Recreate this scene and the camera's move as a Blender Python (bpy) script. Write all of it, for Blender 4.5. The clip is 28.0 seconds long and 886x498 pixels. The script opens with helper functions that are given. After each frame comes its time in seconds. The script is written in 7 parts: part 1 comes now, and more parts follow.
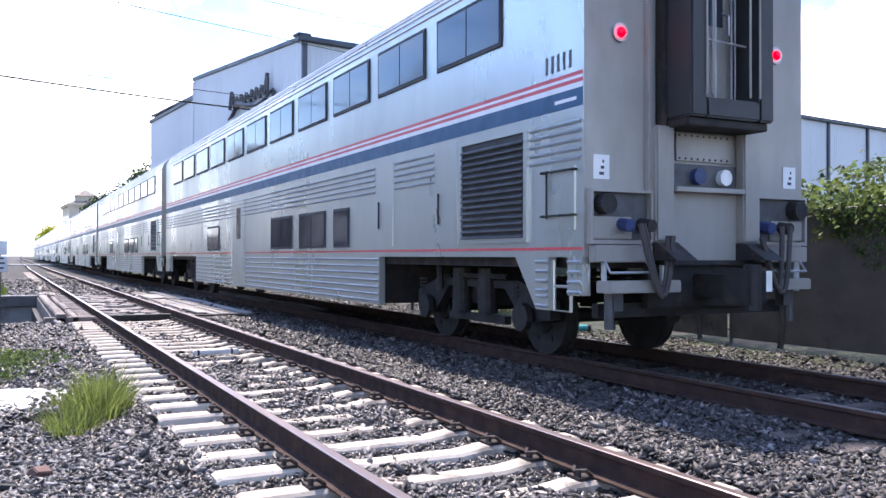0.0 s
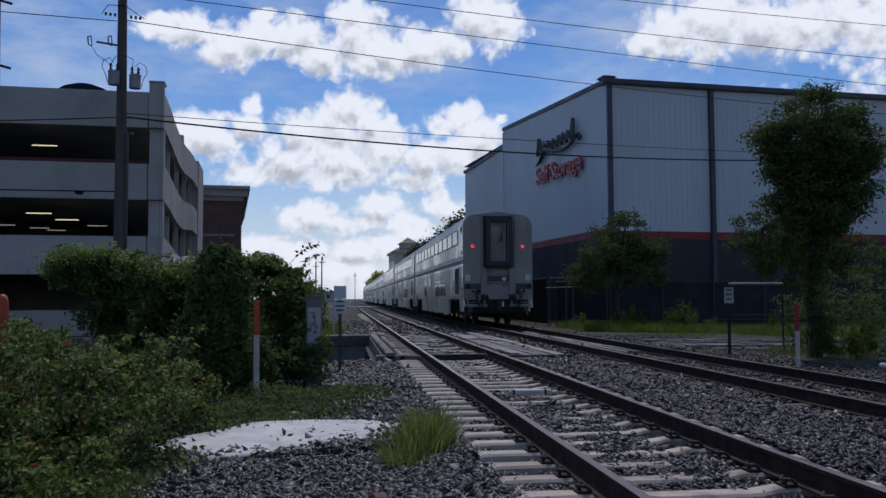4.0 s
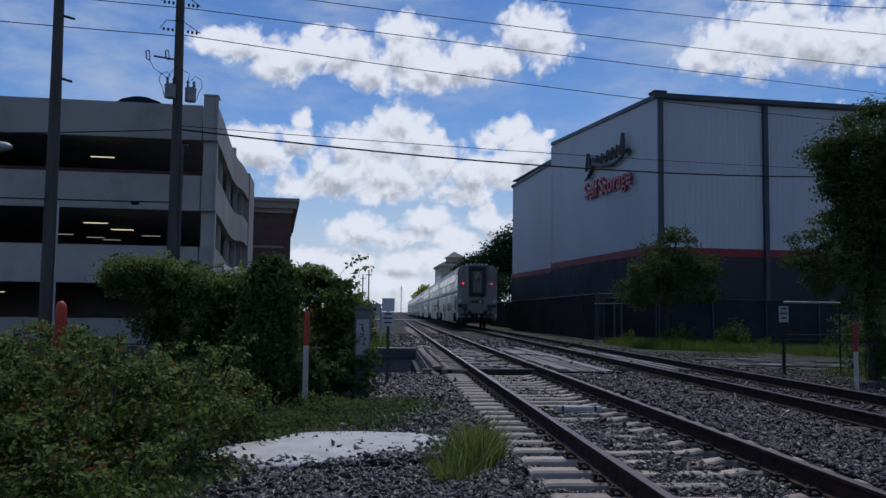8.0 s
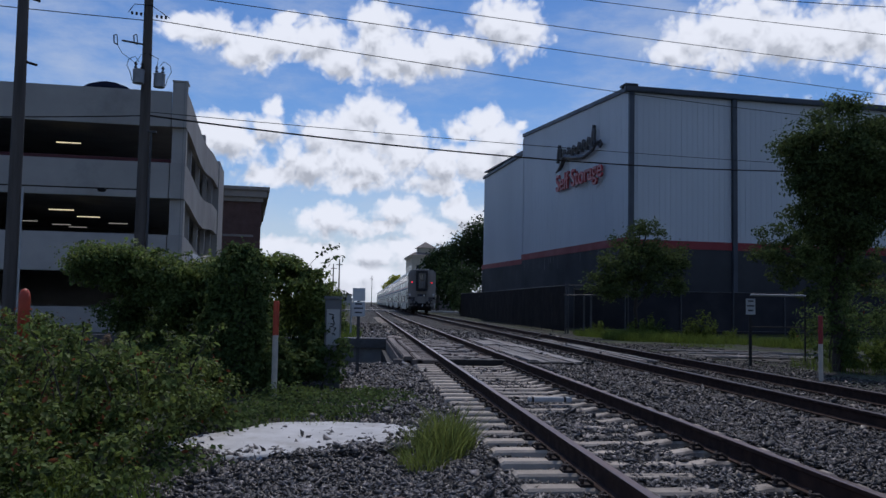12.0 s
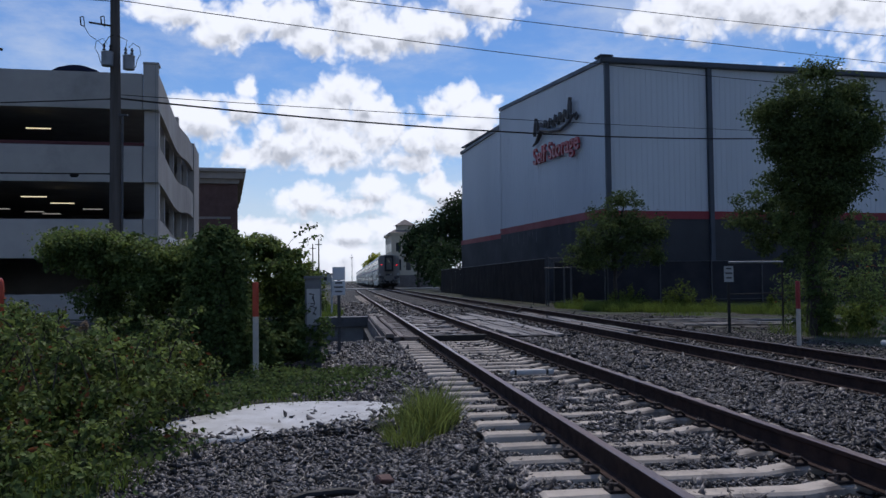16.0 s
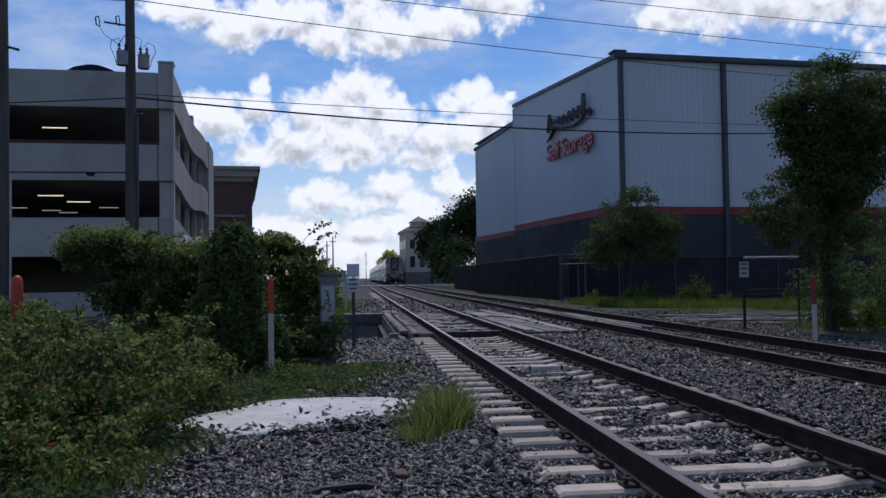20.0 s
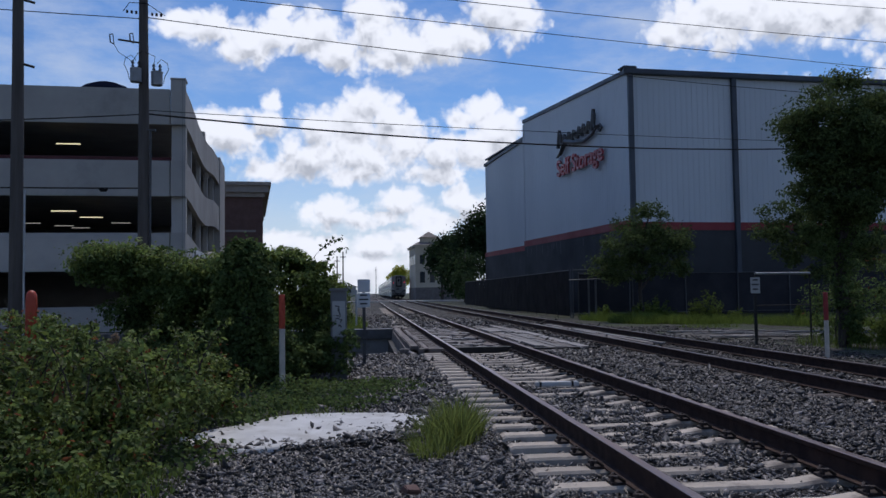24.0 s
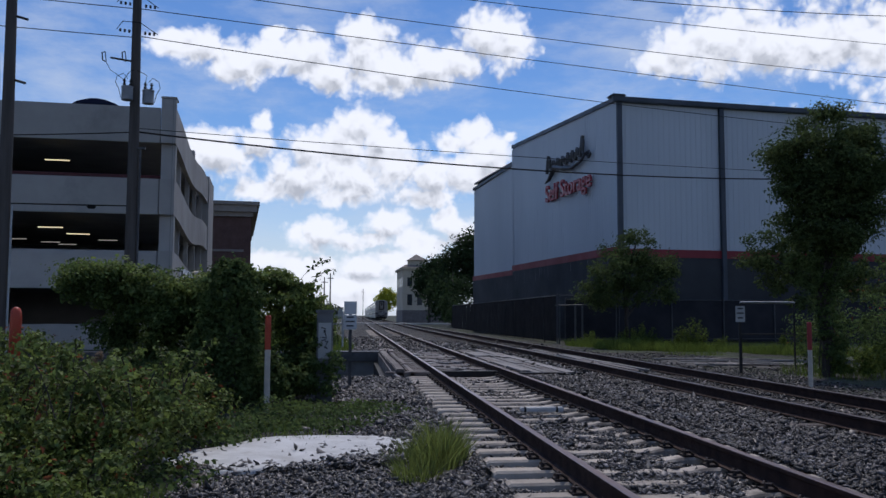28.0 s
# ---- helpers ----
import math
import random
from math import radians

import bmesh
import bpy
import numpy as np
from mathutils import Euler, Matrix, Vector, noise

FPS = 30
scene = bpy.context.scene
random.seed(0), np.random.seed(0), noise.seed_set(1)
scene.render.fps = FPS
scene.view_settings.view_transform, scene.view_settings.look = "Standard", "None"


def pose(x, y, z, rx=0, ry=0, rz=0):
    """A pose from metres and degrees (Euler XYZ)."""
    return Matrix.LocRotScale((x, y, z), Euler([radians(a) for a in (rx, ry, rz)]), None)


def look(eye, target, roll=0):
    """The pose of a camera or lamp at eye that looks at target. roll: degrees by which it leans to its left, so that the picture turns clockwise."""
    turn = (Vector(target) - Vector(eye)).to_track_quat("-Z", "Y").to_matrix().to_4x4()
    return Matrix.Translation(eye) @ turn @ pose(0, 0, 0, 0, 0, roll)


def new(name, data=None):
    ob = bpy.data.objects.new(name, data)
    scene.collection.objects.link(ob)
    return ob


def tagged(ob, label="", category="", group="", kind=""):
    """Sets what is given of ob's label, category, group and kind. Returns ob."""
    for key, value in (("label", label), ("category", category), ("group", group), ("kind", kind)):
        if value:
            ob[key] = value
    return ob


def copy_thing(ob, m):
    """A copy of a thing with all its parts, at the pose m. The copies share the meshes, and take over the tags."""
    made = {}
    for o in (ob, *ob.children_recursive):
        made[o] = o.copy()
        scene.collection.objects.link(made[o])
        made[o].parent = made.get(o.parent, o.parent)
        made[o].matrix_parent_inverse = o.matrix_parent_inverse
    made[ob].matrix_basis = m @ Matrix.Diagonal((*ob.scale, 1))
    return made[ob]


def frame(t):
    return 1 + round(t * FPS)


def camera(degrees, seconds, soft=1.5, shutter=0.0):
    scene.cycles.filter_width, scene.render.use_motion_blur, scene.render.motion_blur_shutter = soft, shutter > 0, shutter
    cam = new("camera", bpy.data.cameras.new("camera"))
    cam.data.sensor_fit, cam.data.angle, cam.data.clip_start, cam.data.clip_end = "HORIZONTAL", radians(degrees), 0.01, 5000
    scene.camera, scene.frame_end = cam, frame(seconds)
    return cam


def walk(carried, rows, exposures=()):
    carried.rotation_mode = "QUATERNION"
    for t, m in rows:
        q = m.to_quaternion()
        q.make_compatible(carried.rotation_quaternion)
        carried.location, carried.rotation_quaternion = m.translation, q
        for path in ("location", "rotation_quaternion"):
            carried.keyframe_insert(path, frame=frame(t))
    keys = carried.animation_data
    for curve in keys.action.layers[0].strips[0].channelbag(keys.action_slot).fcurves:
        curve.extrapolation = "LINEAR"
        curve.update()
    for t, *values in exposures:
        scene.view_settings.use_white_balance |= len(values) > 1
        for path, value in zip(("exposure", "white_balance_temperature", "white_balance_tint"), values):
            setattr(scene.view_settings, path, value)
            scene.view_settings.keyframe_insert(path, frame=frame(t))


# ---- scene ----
cam = camera(54.9, 28.0, 1.5)
PATH = [
    (0, pose(0.100, -0.042, 1.353, 90.49, -0.08, -27.04)),
    (0.2, pose(0.073, -0.040, 1.353, 91.23, 0.22, -19.85)),
    (0.4, pose(0.050, -0.040, 1.355, 91.98, -0.04, -15.00)),
    (0.5, pose(0.040, -0.040, 1.357, 92.23, -0.23, -13.42)),
    (1, pose(-0.051, -0.023, 1.359, 92.65, -0.86, -11.27)),
    (1.5, pose(-0.090, -0.013, 1.356, 92.70, -0.48, -11.55)),
    (2, pose(-0.074, -0.046, 1.349, 92.48, 1.62, -11.71)),
    (2.5, pose(-0.042, -0.080, 1.350, 92.40, 2.37, -11.24)),
    (3, pose(0.009, -0.091, 1.359, 93.21, 1.19, -9.41)),
    (3.5, pose(0.049, -0.070, 1.358, 93.20, 0.33, -7.85)),
    (5.5, pose(0.048, -0.050, 1.361, 94.02, 0.50, -3.94)),
    (6, pose(0.042, -0.032, 1.354, 94.13, 0.01, -3.78)),
    (6.5, pose(0.032, -0.027, 1.351, 93.62, -0.37, -4.29)),
    (7, pose(0.020, -0.018, 1.350, 93.52, -0.72, -4.77)),
    (7.5, pose(0.008, -0.007, 1.348, 93.60, -0.61, -4.15)),
    (8, pose(0.003, -0.020, 1.347, 94.26, -0.68, -3.55)),
    (8.5, pose(0.007, -0.025, 1.349, 94.41, -0.63, -3.91)),
    (9, pose(0.008, -0.014, 1.350, 94.39, -0.71, -4.24)),
    (9.5, pose(0.005, -0.015, 1.343, 94.40, -1.04, -4.22)),
    (10, pose(0.002, -0.013, 1.345, 94.32, -1.42, -4.33)),
    (10.5, pose(0.001, -0.009, 1.342, 94.00, -1.36, -4.46)),
    (11, pose(0.005, 0.006, 1.341, 93.59, -0.61, -4.79)),
    (11.5, pose(0.014, 0.004, 1.341, 93.36, -0.39, -5.11)),
    (12, pose(-0.002, 0.023, 1.346, 93.65, -1.04, -5.53)),
    (12.5, pose(-0.012, 0.028, 1.344, 93.73, -0.76, -6.37)),
    (14.5, pose(0.018, 0.053, 1.341, 91.88, 0.64, -8.08)),
    (15, pose(0.016, 0.069, 1.336, 91.75, 0.57, -7.79)),
    (15.5, pose(0.014, 0.071, 1.337, 91.60, 0.53, -7.21)),
    (16, pose(0.012, 0.067, 1.339, 92.08, 0.66, -6.82)),
    (16.5, pose(0.005, 0.051, 1.340, 92.01, 0.80, -6.42)),
    (17, pose(0.005, 0.055, 1.337, 91.67, 0.59, -5.86)),
    (17.5, pose(0.004, 0.058, 1.337, 91.61, 0.59, -5.54)),
    (18, pose(0.005, 0.052, 1.337, 91.65, 0.75, -5.57)),
    (18.5, pose(-0.000, 0.046, 1.336, 91.95, 0.84, -5.82)),
    (19, pose(0.003, 0.038, 1.333, 92.23, 0.86, -5.90)),
    (19.5, pose(0.007, 0.040, 1.333, 91.98, 0.68, -5.85)),
    (20, pose(0.009, 0.039, 1.333, 91.88, 0.88, -5.88)),
    (20.5, pose(0.003, 0.038, 1.338, 92.17, 1.20, -6.08)),
    (21, pose(0.000, 0.041, 1.336, 92.21, 1.33, -6.09)),
    (21.5, pose(0.007, 0.030, 1.330, 92.62, 1.61, -5.95)),
    (23.5, pose(-0.000, 0.010, 1.335, 92.80, 1.07, -5.28)),
    (24, pose(-0.007, 0.005, 1.336, 92.92, 0.80, -5.22)),
    (24.5, pose(-0.000, -0.007, 1.342, 92.83, 0.64, -5.23)),
    (25, pose(-0.003, -0.015, 1.342, 93.18, 0.31, -5.41)),
    (25.5, pose(-0.003, -0.015, 1.340, 93.65, 0.36, -5.47)),
    (26, pose(0.002, -0.015, 1.340, 94.14, 0.43, -5.25)),
    (26.5, pose(-0.001, -0.019, 1.343, 94.46, 0.31, -5.23)),
    (27, pose(-0.002, -0.028, 1.343, 94.48, 0.30, -5.40)),
    (27.5, pose(-0.001, -0.043, 1.345, 94.48, 0.02, -5.74)),
    (28, pose(-0.004, -0.046, 1.344, 94.46, -0.18, -6.09)),
]

EXPOSURES = [(0.0, 1.9, 6460, 17.2), (0.2, 1.85, 6460, 17.2), (0.4, 1.3, 6310, 16.2), (0.6, 0.45, 6210, 15.2), (0.8, -0.1, 6060, 14.2), (1.0, -0.32, 5960, 13.2), (1.5, -0.4, 5960, 13.2), (3.0, -0.42, 5960, 13.2),
             (5.5, -0.8, 5860, 13.2), (8.0, -0.7, 5860, 13.2), (12.0, -0.6, 5910, 13.2), (15.0, -0.42, 5960, 13.2), (21.0, -0.42, 5960, 13.2), (24.0, -0.47, 5960, 13.2), (25.0, -0.47, 5960, 13.2), (26.0, -0.63, 5910, 13.2), (27.0, -0.5, 5960, 13.2), (28.0, -0.44, 5960, 13.2)]
walk(cam, PATH, EXPOSURES)

# ------------------------------------------------------------------ light
SUN_AZ, SUN_EL = 9.0, 62.0          # degrees clockwise from the track's heading, height


def build_world():
    w = bpy.data.worlds.new("sky")
    w.use_nodes = True
    nt = w.node_tree
    nt.nodes.clear()
    N, L = nt.nodes.new, nt.links.new

    def math_(op, a, b=None, c=None, clamp=False):
        n = N("ShaderNodeMath")
        n.operation, n.use_clamp = op, clamp
        for i, v in enumerate((a, b, c)):
            if v is None:
                continue
            if isinstance(v, (int, float)):
                n.inputs[i].default_value = v
            else:
                L(v, n.inputs[i])
        return n.outputs[0]

    def vec(op, a, b):
        n = N("ShaderNodeVectorMath")
        n.operation = op
        for i, v in enumerate((a, b)):
            if isinstance(v, tuple):
                n.inputs[i].default_value = v
            elif v is not None:
                L(v, n.inputs[i])
        return n

    tc = N("ShaderNodeTexCoord").outputs["Generated"]
    sep = N("ShaderNodeSeparateXYZ")
    L(vec("NORMALIZE", tc, None).outputs[0], sep.inputs[0])
    X, Y, Z = sep.outputs
    az = math_("MULTIPLY", math_("ARCTAN2", X, Y), 57.2958)
    el = math_("MULTIPLY", math_("ARCSINE", Z), 57.2958)
    comb = N("ShaderNodeCombineXYZ")
    L(az, comb.inputs[0]), L(el, comb.inputs[1])
    P = comb.outputs[0]

    def noise_(scale, detail, rough, src, stretch=(1, 1, 1)):
        n = N("ShaderNodeTexNoise")
        n.inputs["Scale"].default_value, n.inputs["Detail"].default_value, n.inputs["Roughness"].default_value = scale, detail, rough
        L(vec("MULTIPLY", src, stretch).outputs[0], n.inputs["Vector"])
        return n.outputs["Fac"]

    def billow(scale, src):
        """Rounded domes, as on the head of a cumulus."""
        n = N("ShaderNodeTexVoronoi")
        n.feature = "SMOOTH_F1"
        n.inputs["Scale"].default_value, n.inputs["Smoothness"].default_value = scale, 0.35
        L(src, n.inputs["Vector"])
        return math_("SUBTRACT", 0.45, n.outputs["Distance"])

    # the look-up place wanders a little, so that no edge follows an ellipse
    wander = N("ShaderNodeTexNoise")
    wander.inputs["Scale"].default_value, wander.inputs["Detail"].default_value, wander.inputs["Roughness"].default_value = 0.5, 4.0, 0.5
    L(P, wander.inputs["Vector"])
    shift = vec("MULTIPLY", vec("SUBTRACT", wander.outputs["Color"], (0.5, 0.5, 0.5)).outputs[0], (1.5, 1.1, 0)).outputs[0]
    Q = vec("ADD", P, shift).outputs[0]

    def density(src, least=0.0):
        best = None
        for a, e, ra, re in PUFFS:
            if re < least:
                continue
            v = vec("MULTIPLY", vec("SUBTRACT", src, (a, e, 0)).outputs[0], (1 / ra, 1 / re, 0))
            ln = vec("LENGTH", v.outputs[0], None).outputs["Value"]
            best = ln if best is None else math_("SMOOTH_MIN", best, ln, 0.3)
        return math_("MULTIPLY", math_("SUBTRACT", 1.3, best), 0.9)

    def domes(src):
        return math_("ADD", math_("MULTIPLY", billow(0.5, src), 0.6), math_("ADD", math_("MULTIPLY", billow(1.25, src), 0.42), math_("MULTIPLY", billow(3.0, src), 0.24)))

    fine = math_("MULTIPLY", math_("SUBTRACT", noise_(1.1, 8, 0.6, P), 0.5), 0.75)
    d = math_("ADD", math_("ADD", density(Q), domes(Q)), fine)
    # elsewhere in the sky: the same kind of scattered cumulus
    wide = noise_(0.055, 8, 0.6, P, (1, 1.6, 1))
    away = math_("GREATER_THAN", vec("LENGTH", vec("MULTIPLY", vec("SUBTRACT", P, (8, 8, 0)).outputs[0], (1 / 37, 1 / 17, 0)).outputs[0], None).outputs["Value"], 1.0)
    d = math_("ADD", d, math_("MULTIPLY", away, math_("MULTIPLY", math_("SUBTRACT", wide, 0.5), 6.0)))
    ramp = N("ShaderNodeMapRange")
    ramp.interpolation_type = "SMOOTHSTEP"
    L(d, ramp.inputs[0])
    ramp.inputs[1].default_value, ramp.inputs[2].default_value = -0.14, 0.5
    cover = ramp.outputs[0]
    # white haze towards the horizon
    haze = N("ShaderNodeMapRange")
    haze.interpolation_type = "SMOOTHSTEP"
    L(el, haze.inputs[0])
    haze.inputs[1].default_value, haze.inputs[2].default_value, haze.inputs[3].default_value, haze.inputs[4].default_value = 11.0, 0.0, 0.0, 0.85
    # the thick hearts and undersides are greyer than the lit heads
    above = vec("ADD", Q, (0.1, 0.55, 0)).outputs[0]
    here = math_("ADD", density(Q, 0.85), domes(Q))
    under = math_("SUBTRACT", math_("ADD", density(above, 0.85), math_("MULTIPLY", domes(above), 1.15)), here)
    depth = math_("MULTIPLY", math_("SUBTRACT", here, 0.9), 0.3)
    patch = math_("MULTIPLY", math_("SUBTRACT", noise_(0.3, 5, 0.55, P), 0.5), 1.5)
    thick = N("ShaderNodeMapRange")
    thick.interpolation_type = "SMOOTHSTEP"
    L(math_("ADD", math_("ADD", under, depth), patch), thick.inputs[0])
    thick.inputs[1].default_value, thick.inputs[2].default_value = -0.35, 0.6
    sky = N("ShaderNodeTexSky")
    sky.sky_type, sky.sun_disc = "NISHITA", False
    sky.sun_elevation, sky.sun_rotation = radians(SUN_EL), radians(SUN_AZ)
    sky.air_density, sky.dust_density, sky.ozone_density = 1.0, 0.1, 4.0

    def mix(f, a, b):
        n = N("ShaderNodeMix")
        n.data_type = "RGBA"
        L(f, n.inputs["Factor"])
        for key, v in (("A", a), ("B", b)):
            s = [i for i in n.inputs if i.name == key and i.type == "RGBA"][0]
            if isinstance(v, tuple):
                s.default_value = v
            else:
                L(v, s)
        return [o for o in n.outputs if o.type == "RGBA"][0]

    cloud = mix(thick.outputs[0], (*CLOUD_LIT, 1), (*CLOUD_GREY, 1))
    deep = N("ShaderNodeHueSaturation")
    deep.inputs["Saturation"].default_value = 1.16
    deep.inputs["Value"].default_value = 1.3
    deep.inputs["Hue"].default_value = 0.506
    L(sky.outputs[0], deep.inputs["Color"])
    # faint veils of high cloud
    veil = N("ShaderNodeMapRange")
    veil.interpolation_type = "SMOOTHSTEP"
    L(noise_(0.07, 7, 0.62, P, (1, 2.6, 1)), veil.inputs[0])
    veil.inputs[1].default_value, veil.inputs[2].default_value, veil.inputs[3].default_value, veil.inputs[4].default_value = 0.42, 0.72, 0.0, 0.6
    clear = mix(veil.outputs[0], deep.outputs[0], (*HAZE, 1))
    out = mix(cover, mix(haze.outputs[0], clear, (*HAZE, 1)), cloud)
    bg = N("ShaderNodeBackground")
    L(out, bg.inputs[0])
    bg.inputs[1].default_value = SKY
    o = N("ShaderNodeOutputWorld")
    L(bg.outputs[0], o.inputs[0])
    scene.world = w


SKY = 0.1
CLOUD_LIT, CLOUD_GREY, HAZE = (12.6, 12.6, 12.7), (6.5, 6.7, 7.1), (8.4, 9.0, 9.8)
# clouds, bank by bank: azimuth, elevation and half sizes in degrees
HIGH_BANK = [(-11.9, 17.1, 1.7, 0.8), (-9.8, 17.0, 1.9, 1.1), (-7.6, 16.4, 1.9, 1.4), (-5.8, 17.0, 1.7, 1.1), (-3.2, 16.8, 1.9, 1.3), (-1.5, 15.8, 1.9, 1.3), (0.5, 17.2, 2.1, 1.5), (2.4, 16.2, 2.3, 1.5),
             (4.7, 16.4, 1.9, 1.4), (6.7, 16.9, 1.7, 1.1), (9.0, 18.6, 1.9, 1.5), (10.7, 17.9, 1.7, 1.7), (0.6, 18.6, 1.5, 0.9), (-5.5, 18.3, 0.9, 0.5)]
RIGHT_BANK = [(20.5, 16.5, 1.9, 0.9), (22.1, 17.3, 2.3, 1.5), (24.7, 17.5, 3.0, 2.3), (27.4, 16.7, 3.0, 1.7), (30.0, 16.7, 3.0, 1.9), (32.5, 16.5, 3.4, 2.3), (34.6, 16.5, 3.4, 2.3), (38.1, 16.9, 5.7, 2.6),
              (46.0, 9.0, 13.0, 8.0), (58.0, 15.0, 13.0, 9.0), (40.0, 20.0, 8.0, 3.5)]
MAIN_BANK = [(0.2, 12.6, 1.7, 1.2), (-1.0, 11.1, 2.3, 1.5), (-2.9, 11.1, 1.9, 1.3), (-6.0, 12.4, 0.7, 0.7), (-6.6, 11.2, 1.3, 0.9), (-9.4, 11.2, 1.7, 0.8), (-8.7, 10.2, 1.9, 1.1), (2.0, 11.3, 1.5, 1.1),
             (2.8, 10.0, 2.6, 1.5), (-0.3, 9.3, 3.0, 1.7), (-3.3, 8.9, 2.3, 1.5), (-5.8, 8.2, 2.3, 0.8), (5.4, 9.3, 2.3, 1.5), (8.1, 12.0, 1.5, 1.1), (6.6, 11.4, 1.1, 0.8), (9.3, 10.7, 1.5, 1.5),
             (7.7, 9.6, 1.9, 1.5), (5.0, 8.0, 2.3, 0.8), (-1.0, 7.8, 1.9, 0.6), (-10.5, 10.5, 1.1, 1.1), (10.6, 11.9, 0.5, 0.3)]
LOW_BANK = [(-2.2, 5.5, 2.1, 1.1), (-3.7, 5.5, 0.8, 0.7), (-0.6, 5.0, 1.1, 0.8), (2.7, 6.1, 1.6, 1.1), (3.6, 5.3, 1.1, 0.8), (1.5, 5.2, 0.7, 0.5), (6.2, 6.4, 1.3, 0.8), (7.4, 5.5, 1.1, 1.1),
            (5.0, 4.6, 1.5, 0.7), (-5.5, 3.7, 1.9, 0.6), (-2.6, 3.1, 2.6, 0.8), (0.8, 3.1, 2.6, 0.9), (0.4, 1.6, 2.6, 1.5), (2.7, 3.6, 1.5, 0.8), (-3.3, 1.6, 2.6, 1.5)]
PUFFS = HIGH_BANK + RIGHT_BANK + MAIN_BANK + LOW_BANK

build_world()
sun = new("sun", bpy.data.lights.new("sun", "SUN"))
sun.data.energy, sun.data.angle, sun.data.color = 2.9, radians(2.5), (1.0, 0.92, 0.81)
sa, se = radians(SUN_AZ), radians(SUN_EL)
sun.matrix_world = look((math.sin(sa) * math.cos(se) * 50, math.cos(sa) * math.cos(se) * 50, math.sin(se) * 50), (0, 0, 0))

# ------------------------------------------------------------------ materials


def surface(name, col, rough=0.7, metal=0.0, col2=None, scale=3.0, big=0.35, bump=0.15, fine=60.0, vary=0.0, island=0.0, stretch=(1, 1, 1), coat=0.0, stain=None, spec=0.5):
    """A procedural surface: two colours mixed by noise at two scales, fine relief, and a spread per object (vary) or per loose piece (island)."""
    m = bpy.data.materials.new(name)
    m.use_nodes = True
    nt = m.node_tree
    N, L = nt.nodes.new, nt.links.new
    b = nt.nodes["Principled BSDF"]
    col2 = col2 or tuple(c * 0.6 for c in col)
    tc = N("ShaderNodeTexCoord")
    mp = N("ShaderNodeMapping")
    mp.inputs["Scale"].default_value = stretch
    L(tc.outputs["Object"], mp.inputs[0])

    def noise_(sc, det=5.0, ro=0.6):
        n = N("ShaderNodeTexNoise")
        n.inputs["Scale"].default_value, n.inputs["Detail"].default_value, n.inputs["Roughness"].default_value = sc, det, ro
        L(mp.outputs[0], n.inputs["Vector"])
        return n.outputs["Fac"]

    def mix(f, a, c, blend="MIX"):
        n = N("ShaderNodeMix")
        n.data_type, n.blend_type = "RGBA", blend
        ins = [i for i in n.inputs if i.type == "RGBA"]
        if isinstance(f, float):
            n.inputs["Factor"].default_value = f
        else:
            L(f, n.inputs["Factor"])
        for s, v in zip(ins, (a, c)):
            if isinstance(v, tuple):
                s.default_value = (*v, 1)
            else:
                L(v, s)
        return [o for o in n.outputs if o.type == "RGBA"][0]

    def span(v, lo, hi, a, c):
        n = N("ShaderNodeMapRange")
        L(v, n.inputs[0])
        for i, k in enumerate((lo, hi, a, c)):
            n.inputs[i + 1].default_value = k
        return n.outputs[0]

    n1, n2 = noise_(scale), noise_(scale * 0.13, 3.0)
    out = mix(span(n1, 0.35, 0.68, 0.0, 1.0), col, col2)
    out = mix(span(n2, 0.38, 0.66, 0.0, big), out, tuple(c * 0.55 for c in col))
    if stain:
        out = mix(span(noise_(scale * 0.45, 6.0, 0.7), 0.54, 0.66, 0.0, 0.85), out, stain)
    spread = None
    if island:
        spread, amount = N("ShaderNodeNewGeometry").outputs["Random Per Island"], island
    elif vary:
        spread, amount = N("ShaderNodeObjectInfo").outputs["Random"], vary
    if spread:
        h = N("ShaderNodeHueSaturation")
        L(out, h.inputs["Color"])
        if island > 1:
            pw = N("ShaderNodeMath")
            pw.operation = "POWER"
            L(spread, pw.inputs[0])
            pw.inputs[1].default_value = 3.5
            spread = pw.outputs[0]
            L(span(spread, 0, 1, 0.36, 4.0), h.inputs["Value"])
        else:
            L(span(spread, 0, 1, 1 - amount, 1 + amount), h.inputs["Value"])
        out = h.outputs[0]
    L(out, b.inputs["Base Color"])
    L(span(n1, 0.3, 0.7, max(0.03, rough - 0.1), min(1, rough + 0.1)), b.inputs["Roughness"])
    b.inputs["Metallic"].default_value = metal
    b.inputs["Specular IOR Level"].default_value = spec
    b.inputs["Coat Weight"].default_value = coat
    if bump:
        bp = N("ShaderNodeBump")
        bp.inputs["Strength"].default_value, bp.inputs["Distance"].default_value = bump, 0.02
        L(noise_(fine, 6.0, 0.65), bp.inputs["Height"])
        L(bp.outputs[0], b.inputs["Normal"])
    return m


def glowing(name, col, strength):
    m = bpy.data.materials.new(name)
    m.use_nodes = True
    b = m.node_tree.nodes["Principled BSDF"]
    b.inputs["Base Color"].default_value = (*col, 1)
    b.inputs["Emission Color"].default_value = (*col, 1)
    b.inputs["Emission Strength"].default_value = strength
    return m


